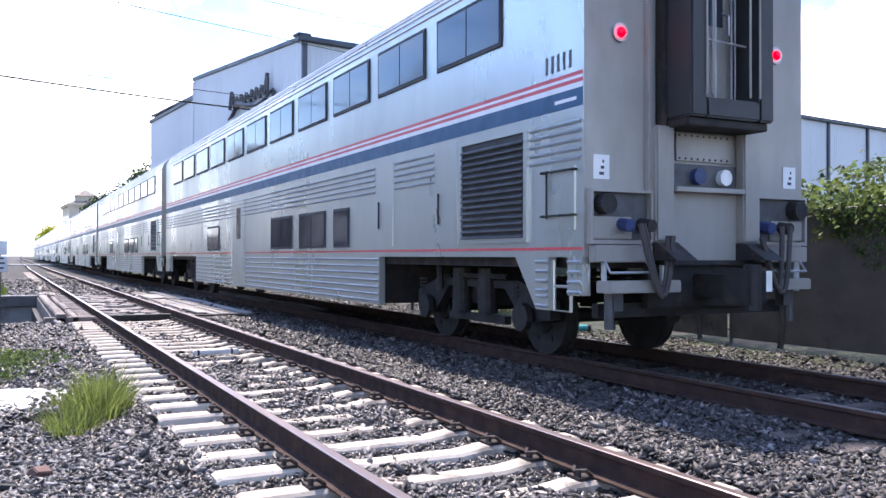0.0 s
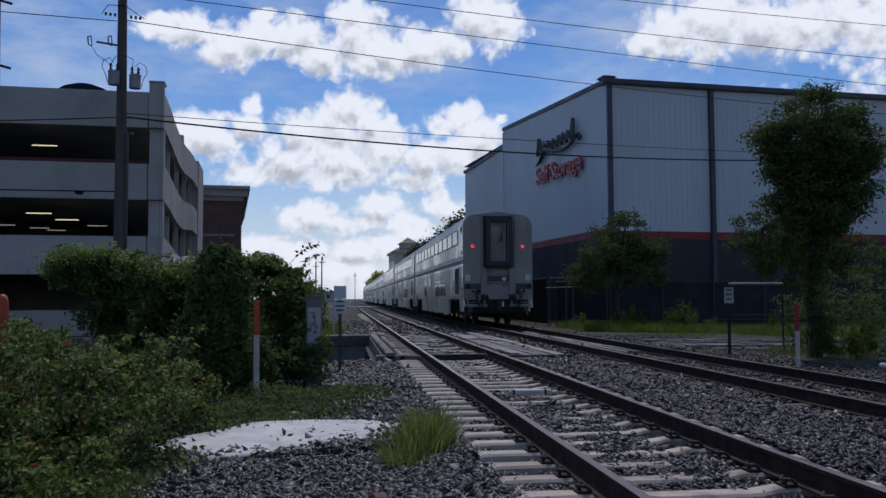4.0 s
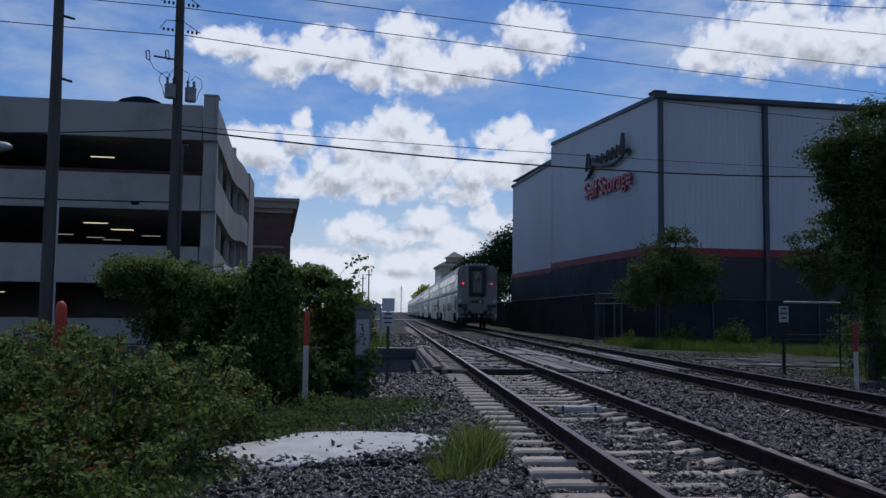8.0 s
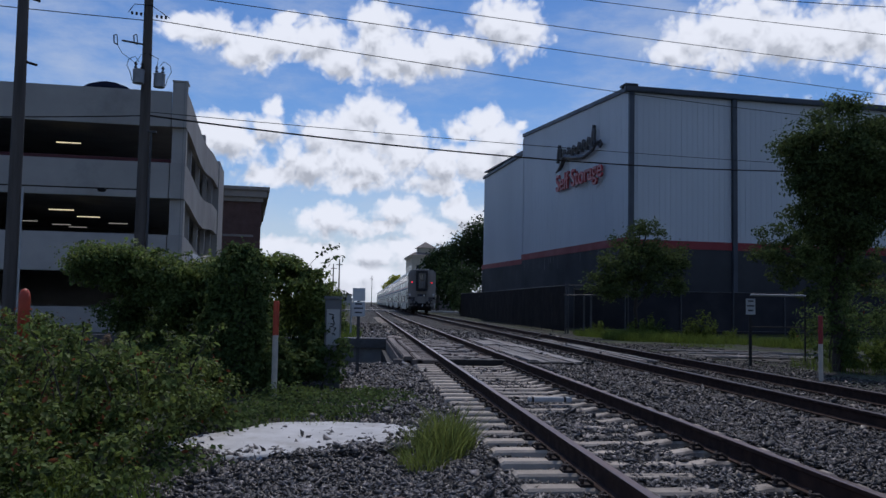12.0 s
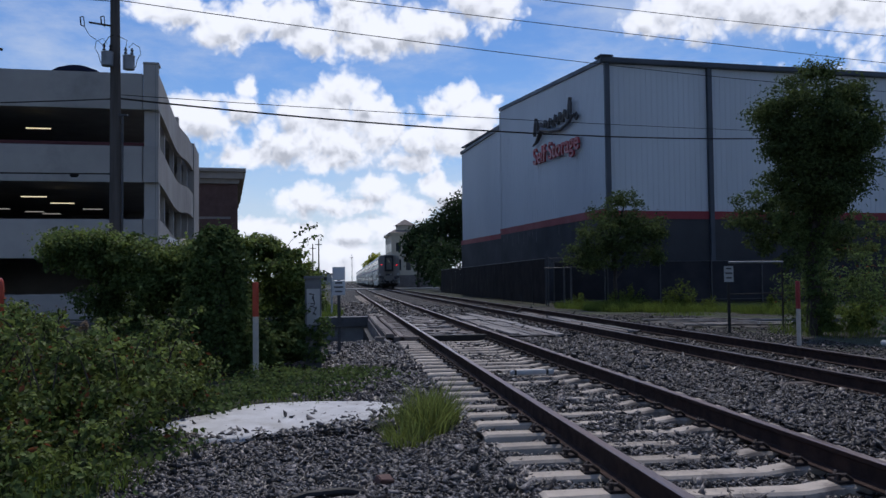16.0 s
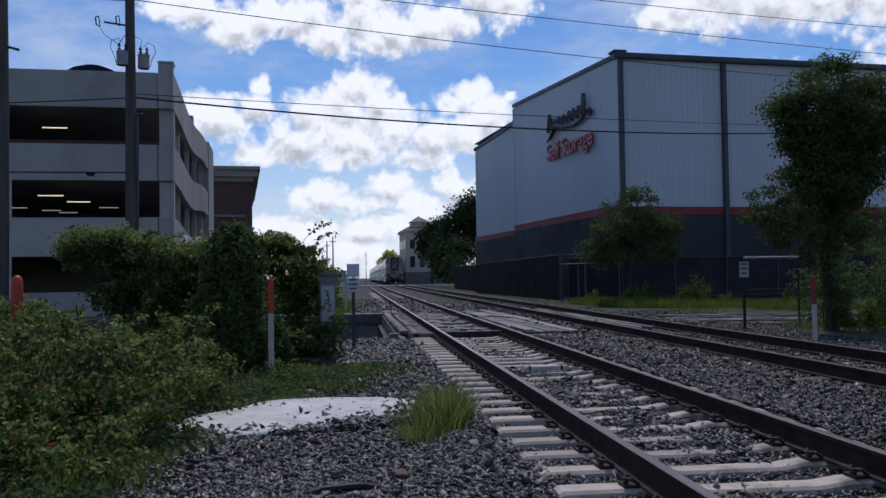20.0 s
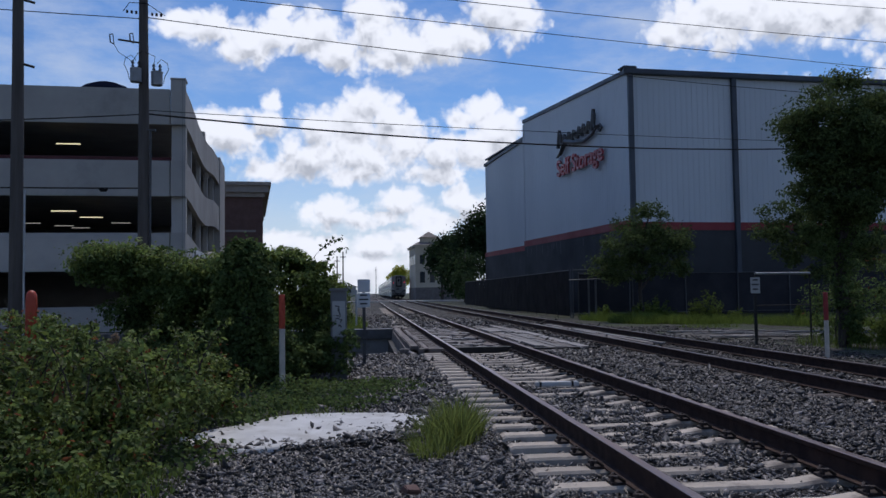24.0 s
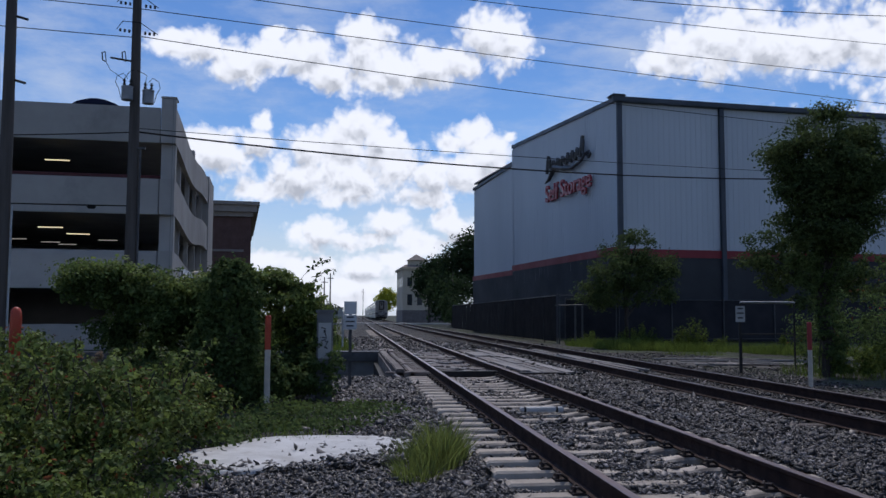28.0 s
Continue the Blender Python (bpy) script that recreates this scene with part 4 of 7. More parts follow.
    # fluorescent fittings under the decks, in rows
    for z, spots in ((2.05, ((-9.5, 2.5), (-14.0, 4.0), (-24.0, 3.0))), (5.1, ((-5.25, 2.0), (-4.75, 5.0), (-14.0, 4.0), (-19.0, 8.0), (-24.0, 3.0))), (8.1, ((-5.2, 2.5),))):
        for x, y in spots:
            bm = bmesh.new()
            box(bm, x - 0.5, x + 0.5, y - 0.04, y + 0.04, z - 0.06, z - 0.02)
            part("tube_light", bm, TUBE, t, "lit fluorescent tube")
    for x, y in ((-7.1, 10.0), (-6.6, 11.4), (-4.0, 8.2), (-8.3, 8.4)):
        bm = bmesh.new()
        box(bm, x - 0.45, x + 0.45, y - 0.04, y + 0.04, 5.04, 5.08)
        part("tube_light", bm, TUBE_DIM, t, "dim fluorescent tube")
    # dome of the stair core on the roof
    bm = bmesh.new()
    bmesh.ops.create_uvsphere(bm, u_segments=20, v_segments=10, radius=1.0)
    for v in bm.verts:
        v.co = Vector((v.co.x * 1.75 - 4.75, v.co.y * 1.75 + 8.2, v.co.z * 1.3 + 10.9))
    part("roof_dome", bm, DOME, t, "dark rounded roof canopy", 0, True)


parking_garage()


def brick_building():
    t = thing("brick_building", "brown brick building with a tan cornice", "building", pose(-9.07, 76.6, 0, 0, 0, 7.5))
    boxpart("wall", (-22, 0, 0, 30, -0.2, 10.35), BRICK, t, "brown-red brick wall")
    bm = bmesh.new()
    box(bm, -22.3, 0.25, -0.28, 30, 10.0, 10.4), box(bm, -22.5, 0.6, -0.6, 30, 10.4, 11.0), box(bm, -22.6, 0.8, -0.8, 30.1, 11.0, 11.3)
    part("cornice", bm, CORNICE, t, "stepped tan cornice")
    boxpart("stone_course", (-22.05, 0.06, -0.07, 30, 6.9, 7.1), CORNICE, t)
    boxpart("pilaster", (-0.5, 0.1, -0.12, 0.0, 0, 10.0), BRICK, t)


brick_building()


def cream_building():
    t = thing("cream_building", "cream stucco building with a small hipped roof tower", "building", pose(10.2, 172, 0, 0, 0, 2))
    boxpart("wall", (0, 9, 0, 14, -0.2, 10.6), CREAM, t)
    boxpart("cornice", (-0.35, 9.3, -0.35, 14.3, 10.6, 11.0), CREAM, t)
    boxpart("tower", (1.4, 4.6, 1, 5, 11.0, 12.6), CREAM, t, "small cream roof tower")
    for dims, z0, z1 in (((1.0, 5.0, 0.6, 5.4), 12.6, 13.9), ((-0.5, 9.5, -0.5, 14.5), 11.0, 11.7)):
        bm = bmesh.new()
        x0, x1, y0, y1 = dims
        low = [bm.verts.new(p) for p in ((x0, y0, z0), (x1, y0, z0), (x1, y1, z0), (x0, y1, z0))]
        k = 0.12 if z1 < 13 else 0.48
        mx, my = (x1 - x0) * k, (y1 - y0) * k
        up = [bm.verts.new(p) for p in ((x0 + mx, y0 + my, z1), (x1 - mx, y0 + my, z1), (x1 - mx, y1 - my, z1), (x0 + mx, y1 - my, z1))]
        for i in range(4):
            bm.faces.new((low[i], low[(i + 1) % 4], up[(i + 1) % 4], up[i]))
        bm.faces.new(up), bm.faces.new(low[::-1])
        part("roof", bm, ROOF_TILE, t, "grey-brown hipped roof")
    for i in range(4):
        boxpart("window", (0.9 + i * 2.0, 1.9 + i * 2.0, -0.03, 0.05, 7.2, 9.0), DARK_GLASS, t)
        boxpart("window", (-0.03, 0.05, 1.0 + i * 3.2, 2.2 + i * 3.2, 7.2, 9.0), DARK_GLASS, t)
        boxpart("window", (0.9 + i * 2.0, 1.9 + i * 2.0, -0.03, 0.05, 3.4, 5.6), DARK_GLASS, t)
    boxpart("base_wall", (-0.1, 9.1, -0.1, 14, -0.2, 2.4), ROOF_TILE, t)


cream_building()


def far_buildings():
    for x, y, w, d, h, label in ((-9.0, 150, 5, 6, 3.2, "small grey roadside building"), (-14, 260, 10, 12, 4.5, "low pale distant building"), (-30, 210, 14, 12, 6.0, "low pale distant building"),
                                 (24, 290, 12, 12, 7, "low pale distant building"), (-6.5, 330, 6, 8, 4.0, "low pale distant building")):
        t = thing("distant_building", label, "building", pose(x, y, 0), "distant buildings")
        boxpart("wall", (-w / 2, w / 2, 0, d, -0.2, h), CREAM if h > 4.2 else CONCRETE, t)
        boxpart("roof", (-w / 2 - 0.3, w / 2 + 0.3, -0.3, d + 0.3, h, h + 0.35), ROOF_TILE, t)
        for i in range(int(w / 2.5)):
            boxpart("window", (-w / 2 + 0.6 + i * 2.4, -w / 2 + 1.8 + i * 2.4, -0.04, 0.03, h * 0.4, h * 0.75), DARK_GLASS, t)


far_buildings()

# a grade crossing far ahead
bm = bmesh.new()
box(bm, -60, 60, 129, 136, -0.06, 0.16)
tagged(link("road", bm, CONCRETE), "pale road crossing the tracks far ahead", "road", kind="structure")

# ------------------------------------------------------------------ bridge over the ditch


def culvert():
    for name, y0, y1 in (("abutment_far", 30.9, 31.5), ("abutment_near", 18.9, 19.38)):
        bm = bmesh.new()
        box(bm, PIT[0], 1.05 if y0 > 20 else 0.6, y0, y1, -1.75, -0.301 if y0 > 20 else -0.14)
        tagged(link(name, bm, PIT_WALL, 0.02), "grey concrete ditch wall", "wall", kind="structure")
    bm = bmesh.new()
    box(bm, PIT[0], 1.1, 30.75, 31.6, -0.3, 0.05)
    tagged(link("abutment_cap", bm, DARK_PIPE, 0.02), "dark concrete coping on the ditch wall", "wall", kind="structure")
    bm = bmesh.new()
    box(bm, 0.8, 1.3, 19.2, 31.2, -1.7, -0.35)
    tagged(link("bridge_wall", bm, DARK_STEEL), "dark side of the bridge under the track", "wall", kind="structure")
    t = thing("bridge_deck", "timber bridge deck with worn planks and rubble between the rails", "bridge", kind="structure")
    rng = random.Random(8)
    boxpart("deck_slab", (0.95, 4.35, 19.25, 31.2, -0.34, -0.005), TIMBER, t)
    for x, z0, z1, w in ((0.98, -0.3, 0.13, 0.2), (1.28, -0.02, 0.1, 0.14)):
        y = 19.0
        while y < 31:
            n = rng.uniform(2.4, 3.4)
            boxpart("guard_timber", (x, x + w, y, min(31.3, y + n) - 0.04, z0, z1 + rng.uniform(-0.03, 0.03)), TIMBER, t, "", 0.02)
            y += n
    y = 19.3
    while y < 30.9:
        w = rng.uniform(0.2, 0.3)
        boxpart("bridge_tie", (1.45, 1.72, y, y + w, -0.004, 0.05 + rng.uniform(0, 0.02)), TIMBER, t)
        y += w + 0.14
    # broken slabs lying between the rails
    for i in range(70):
        bm = bmesh.new()
        x, y, r = rng.uniform(2.05, 3.15), rng.uniform(19.8, 30.6), rng.uniform(0.12, 0.34)
        k = rng.randint(4, 6)
        a0 = rng.uniform(0, 6)
        h = rng.uniform(0.03, 0.075)
        ring = [(x + r * rng.uniform(0.6, 1.1) * math.cos(a0 + 6.283 * j / k), y + 1.7 * r * rng.uniform(0.6, 1.1) * math.sin(a0 + 6.283 * j / k)) for j in range(k)]
        lo = [bm.verts.new((p, q, -0.004)) for p, q in ring]
        hi = [bm.verts.new((p, q, h + rng.uniform(-0.01, 0.015))) for p, q in ring]
        for j in range(k):
            bm.faces.new((lo[j], lo[(j + 1) % k], hi[(j + 1) % k], hi[j]))
        bm.faces.new(hi), bm.faces.new(lo[::-1])
        part("rubble_slab", bm, WORN_SLAB if rng.random() < 0.65 else TIMBER, t)
    boxpart("end_timber", (1.9, 3.28, 19.05, 19.3, -0.03, 0.1), DARK_STEEL, t, "dark end beam", 0.015)
    boxpart("end_timber", (0.75, 1.75, 19.0, 19.24, -0.03, 0.09), TIMBER, t, "", 0.015)
    # walkway slabs between the tracks
    w = thing("walkway", "worn grey plank walkway between the tracks", "walkway", kind="structure")
    def planks(walkway, x0, x1, width, y0, y1, top):
        """Worn boards laid along the track, of uneven length, each a little askew."""
        x = x0
        while x < x1 - 0.05:
            y = y0 + rng.uniform(-0.35, 0.3)
            while y < y1:
                n = rng.uniform(1.6, 3.6)
                bm = bmesh.new()
                h, half = rng.uniform(0.035, 0.06), width * rng.uniform(0.43, 0.485)
                vs = box(bm, -half, half, 0, n - rng.uniform(0.02, 0.15), -h, 0)
                for v in vs:
                    v.co.y += rng.uniform(-0.07, 0.07)
                    v.co.z += rng.uniform(-0.008, 0.008)
                part("plank", bm, WORN_SLAB if rng.random() < 0.7 else TIMBER, walkway, "", 0.006).matrix_basis = pose(x + width / 2, y, top + rng.uniform(-0.02, 0.02), 0, rng.uniform(-2.5, 2.5), rng.uniform(-0.8, 0.8))
                y += n
            x += width

    boxpart("bearer", (3.95, 5.1, 19.7, 31.0, -0.1, -0.02), DARK_STEEL, w)
    planks(w, 3.95, 5.15, 0.24, 19.7, 30.5, 0.05)
    boxpart("timber_edge", (3.86, 5.35, 19.4, 19.58, -0.1, 0.04), DARK_STEEL, w)
    planks(w, 6.25, 7.1, 0.21, 20.0, 30.5, 0.07)


culvert()

# ------------------------------------------------------------------ the train
RAIL_Z = 0.18
CAR = 24.9


def wheelset(parent, y):
    w = bmesh.new()
    for s in (-1, 1):
        rod(w, (s * 0.69, 0, 0), (s * 0.82, 0, 0), 0.455, 28)
        rod(w, (s * 0.66, 0, 0), (s * 0.69, 0, 0), 0.485, 28)
        rod(w, (s * 0.82, 0, 0), (s * 0.86, 0, 0), 0.2, 16)
        for i in range(6):
            a = 6.283 * i / 6
            rod(w, (s * 0.8, 0.3 * math.cos(a), 0.3 * math.sin(a)), (s * 0.835, 0.3 * math.cos(a), 0.3 * math.sin(a)), 0.035, 6)
    rod(w, (-0.7, 0, 0), (0.7, 0, 0), 0.09, 12)
    ob = part("wheelset", w, DARK_STEEL, parent, "steel wheels on an axle")
    ob.matrix_basis = pose(0, y, 0.455 + RAIL_Z)
    return ob


def bogie(parent, yc):
    bm = bmesh.new()
    for s in (-1, 1):
        x = s * 0.98
        prism_pts = [(-1.75, 0.62), (-1.2, 0.55), (-0.75, 0.95), (0.75, 0.95), (1.2, 0.55), (1.75, 0.62), (1.75, 0.85), (1.1, 1.05), (-1.1, 1.05), (-1.75, 0.85)]
        a = [bm.verts.new((x - 0.07, yc + p, q)) for p, q in prism_pts]
        b = [bm.verts.new((x + 0.07, yc + p, q)) for p, q in prism_pts]
        n = len(a)
        for i in range(n):
            bm.faces.new((a[i], a[(i + 1) % n], b[(i + 1) % n], b[i]))
        bm.faces.new(a[::-1]), bm.faces.new(b)
        for y in (-1.3, 1.3):
            rod(bm, (x - 0.12, yc + y, 0.455 + RAIL_Z), (x + s * 0.2, yc + y, 0.455 + RAIL_Z), 0.17, 12)
            for k in (-0.28, 0.28):
                for j in range(4):
                    rod(bm, (x + s * 0.03, yc + y + k, 0.86 + j * 0.05), (x + s * 0.03, yc + y + k, 0.885 + j * 0.05), 0.09, 10)
        for y in (-0.35, 0.35):
            rod(bm, (x + s * 0.08, yc + y, 0.62), (x + s * 0.08, yc + y, 1.2), 0.13, 12)
        rod(bm, (x + s * 0.12, yc - 0.9, 1.1), (x + s * 0.12, yc + 0.2, 1.1), 0.035, 8)
        box(bm, x + s * 0.02 - 0.05, x + s * 0.02 + 0.05, yc - 0.75, yc + 0.75, 0.5, 0.6)
        rod(bm, (x + s * 0.14, yc + 0.9, 0.9), (x + s * 0.14, yc + 0.9, 1.3), 0.05, 8)
    box(bm, -0.95, 0.95, yc - 0.35, yc + 0.35, 0.72, 1.0)
    ob = part("bogie_frame", bm, DARK_STEEL, parent, "dark cast bogie frame with springs")
    return [wheelset(ob, yc + y) for y in (-1.3, 1.3)]


def roof_profile(x, zs=4.42):
    """Half outline from side to centre."""
    pts = []
    for i in range(9):
        a = i / 8 * math.pi / 2
        pts.append((x - 0.52 * (1 - math.cos(a)), zs + 0.52 * math.sin(a)))
    pts += [(0.5, 5.0), (0.0, 5.07)]
    return pts


def coach(name, label, rear=False, lounge=False):
    t = thing(name, label, "train car", group="cars of the train")
    half = roof_profile(1.55)
    prof = [(-1.55, 1.33), (1.55, 1.33)] + half + [(-a, b) for a, b in half[::-1][1:]]
    bm = bmesh.new()
    prism(bm, prof, 0.0, CAR)
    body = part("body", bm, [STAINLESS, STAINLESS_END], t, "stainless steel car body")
    # the rear face gets the steel coloured darker for its shade
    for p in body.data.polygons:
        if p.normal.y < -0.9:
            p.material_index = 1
    # ribs along the roof shoulders
    bm = bmesh.new()
    for s in (-1, 1):
        for i in range(1, 8):
            a = i / 8 * math.pi / 2
            x, z = 1.55 - 0.52 * (1 - math.cos(a)), 4.42 + 0.52 * math.sin(a)
            rod(bm, (s * x, 0.02, z), (s * x, CAR - 0.02, z), 0.02, 5)
        for x in (0.75, 0.45, 0.15):
            box(bm, s * x - 0.03, s * x + 0.03, 0.02, CAR - 0.02, 5.0 + 0.07 * (1 - x), 5.06 + 0.05 * (1 - x))
    part("roof_ribs", bm, ROOF_STEEL, t, "ribbed steel roof")
    if rear or lounge:
        boxpart("roof_hatch", (-0.6, 0.6, 9.0, 10.4, 5.05, 5.16), ROOF_STEEL, t)
    # skirts
    for s in (-1, 1):
        x0, x1 = (-1.549, -1.45) if s < 0 else (1.45, 1.549)
        bm = bmesh.new()
        box(bm, x0, x1, 5.2, 19.4, 0.6, 1.33)
        part("skirt", bm, STAINLESS, t, "fluted lower skirt")
        for y0, y1, a, b in ((0.03, 0.28, 0.95, 1.33), (0.62, 0.86, 0.78, 1.33), (CAR - 0.9, CAR - 0.03, 0.8, 1.33)):
            bm = bmesh.new()
            box(bm, x0, x1, y0, y1, a, b)
            if y0 == 0.62:
                for v in bm.verts:
                    if v.co.z > 1 and v.co.y > 0.8:
                        v.co.y += 0.42
            part("end_skirt", bm, STAINLESS, t)
        sx = s * 1.55

        def strip(nm, mat, y0, y1, z0, z1, out=0.008, lab="", bev=0.0, parent=t):
            bm = bmesh.new()
            lo, hi = sorted((sx - s * 0.01, sx + s * out))
            box(bm, lo, hi, y0, y1, z0, z1)
            return part(nm, bm, mat, parent, lab, bev)

        # flutes
        runs = [(a, b, z) for z in np.arange(0.66, 1.3, 0.105) for a, b in ((5.22, 13.4), (14.7, 19.38))]
        runs += [(a, b, z) for z in np.arange(0.98, 1.3, 0.1) for a, b in ((0.04, 0.27), (0.63, 0.85))] + [(0.63, 0.85, z) for z in (0.82, 0.92)]
        runs += [(a, b, z) for z in np.arange(2.31, 2.76, 0.09) for a, b in ((0.04, 0.97), (3.3, 4.6), (5.35, CAR - 0.05))]
        bm = bmesh.new()
        for a, b, z in runs:
            rod(bm, (sx, a, z), (sx, b, z), 0.021, 6)
            if rear:
                part("flute", bm, STAINLESS_DULL, t)
                bm = bmesh.new()
        if rear:
            bm.free()
        else:
            tagged(part("fluting", bm, STAINLESS_DULL, t, "horizontal steel flutes"), kind="stuff")
        # stripes
        strip("stripe", PAINT_BLUE, 0.02, CAR - 0.02, 2.82, 3.0, 0.004, "blue painted stripe")
        strip("stripe", PAINT_WHITE, 0.02, CAR - 0.02, 3.0, 3.055, 0.004, "white painted stripe")
        strip("stripe", PAINT_RED, 0.02, CAR - 0.02, 3.055, 3.095, 0.004, "red painted stripe")
        strip("stripe", PAINT_WHITE, 0.02, CAR - 0.02, 3.095, 3.125, 0.004, "white painted stripe")
        strip("stripe", PAINT_RED, 0.02, CAR - 0.02, 3.125, 3.165, 0.004, "red painted stripe")
        strip("stripe", PAINT_RED, 0.02, CAR - 0.02, 1.4, 1.43, 0.004, "thin red painted line")
        # windows upstairs
        tall = lounge
        for i in range(11):
            y0 = 1.55 + i * 2.01
            z0, z1 = (3.35, 4.62) if tall else (3.72, 4.4)
            w = strip("window", GASKET, y0, y0 + 1.66, z0, z1, 0.022, "dark glass window in a black gasket", 0.008)
            for a, b in ((0.05, 0.815), (0.845, 1.61)):
                strip("pane", CAR_GLASS, y0 + a, y0 + b, z0 + 0.05, z1 - 0.05, 0.028, parent=w)
        # windows below
        for y0, y1 in ((6.46, 7.22), (7.65, 9.18), (9.66, 11.18), (16.2, 17.7)):
            w = strip("lower_window", GASKET, y0, y1, 1.48, 2.14, 0.02, "dark glass window", 0.008)
            mid = (y0 + y1) / 2
            for a, b in (((y0 + 0.05, y1 - 0.05),) if y1 - y0 < 1 else ((y0 + 0.05, mid - 0.02), (mid + 0.02, y1 - 0.05))):
                strip("pane", CAR_GLASS, a, b, 1.53, 2.09, 0.026, parent=w)
            strip("sill", STAINLESS, y0 - 0.02, y1 + 0.02, 1.455, 1.478, 0.035, parent=w)
        # side door
        d = strip("side_door", STAINLESS, 13.5, 14.6, 0.66, 2.68, 0.015, "side boarding door with a window", 0.01)
        strip("door_window", CAR_GLASS, 13.85, 14.25, 1.75, 2.5, 0.022, parent=d)
        for y in (13.45, 14.65):
            bm = bmesh.new()
            rod(bm, (sx + s * 0.05, y, 1.0), (sx + s * 0.05, y, 2.1), 0.015, 6)
            part("handrail", bm, STAINLESS, d)
        # equipment panels and the louvre
        for y0, y1, z0, z1 in ((4.66, 5.28, 1.48, 2.72), (2.65, 3.24, 1.48, 2.76), (18.6, 19.5, 1.5, 2.2), (20.2, 21.4, 1.5, 2.2)):
            strip("access_panel", STAINLESS, y0, y1, z0, z1, 0.012, "plain steel access panel", 0.004)
        for y in (2.7, 4.72):
            strip("panel_latch", DARK_STEEL, y + 0.45, y + 0.47, 1.75, 2.15, 0.03)
        lv = strip("louvre", GASKET, 1.07, 2.5, 1.54, 2.68, 0.01, "grey slatted equipment louvre over a dark bay")
        bm = bmesh.new()
        for y0, y1, z0, z1 in ((1.0, 2.57, 2.68, 2.73), (1.0, 2.57, 1.49, 1.54), (1.0, 1.07, 1.54, 2.68), (2.5, 2.57, 1.54, 2.68)):
            lo, hi = sorted((sx, sx + s * 0.03))
            box(bm, lo, hi, y0, y1, z0, z1)
        part("louvre_frame", bm, STAINLESS, lv)
        n = 15 if rear else 8
        for i in range(n):
            z = 1.57 + i * 1.1 / n
            bm = bmesh.new()
            lo, hi = sorted((sx + s * 0.012, sx + s * 0.05))
            vs = box(bm, lo, hi, 1.08, 2.49, z, z + 0.014)
            for v in vs:
                if abs(v.co.x) > abs(sx) + 0.03:
                    v.co.z -= 0.028
            part("slat", bm, DARK_PIPE, lv)
        if rear or s < 0:
            strip("crew_hatch", STAINLESS, 0.14, 0.66, 1.6, 2.24, 0.014, "small hatch with grab bars", 0.006)
            bm = bmesh.new()
            for z in (1.75, 2.2):
                tube(bm, [(sx, 0.12, z), (sx + s * 0.06, 0.14, z), (sx + s * 0.06, 0.68, z), (sx, 0.7, z)], 0.013, 6)
            rod(bm, (sx + s * 0.04, 0.6, 1.72), (sx + s * 0.04, 0.6, 2.22), 0.012, 6)
            part("grab_bar", bm, DARK_STEEL, t)
            bm = bmesh.new()
            xs = sx - s * 0.06
            tube(bm, [(xs, 0.3, 1.3), (xs, 0.3, 0.78), (xs, 0.6, 0.78), (xs, 0.6, 1.3)], 0.018, 6)
            rod(bm, (xs, 0.3, 1.03), (xs, 0.6, 1.03), 0.016, 6)
            part("corner_step", bm, STAINLESS, t, "corner ladder step")
        if rear:
            # road number and class name as plain bars
            for i in range(5):
                strip("number_bar", DARK_PIPE, 0.63 - i * 0.105, 0.672 - i * 0.105, 3.22, 3.4, 0.003)
            strip("name_bar", PAINT_WHITE, 0.12, 0.5, 2.885, 2.92, 0.006)
            strip("small_window", GASKET, 0.35, 0.75, 4.2, 4.42, 0.012, "small square vent")
    # frame and floor underneath
    boxpart("underframe", (-1.4, 1.4, 0.1, CAR - 0.1, 1.22, 1.329), DARK_STEEL, t)
    boxpart("equipment_bay", (-1.44, 1.44, 5.3, 19.3, 0.62, 1.22), DARK_STEEL, t)
    wheels = bogie(t, 3.05) + bogie(t, CAR - 3.05)
    # end diaphragm
    for y0, y1 in ((-0.47, 0.0),) if rear else ((-0.45, 0.0), (CAR, CAR + 0.45)):
        bm = bmesh.new()
        box(bm, -0.58, -0.37, y0, y1, 2.72, 4.79), box(bm, 0.37, 0.58, y0, y1, 2.72, 4.79), box(bm, -0.37, 0.37, y0, y1, 4.6, 4.79), box(bm, -0.37, 0.37, y0, y1, 2.72, 2.92)
        part("diaphragm", bm, GASKET, t, "black rubber end diaphragm", 0.02)
    if rear:
        rear_end(t)
    # the body is a little narrower and taller than drawn above; the running gear keeps its gauge
    for ob in t.children_recursive:
        if ob.type == "MESH" and not ob.name.startswith(("wheelset", "bogie")):
            ob.data.transform(Matrix.Diagonal((0.987, 1.0, 1.012, 1.0)))
    return t, wheels


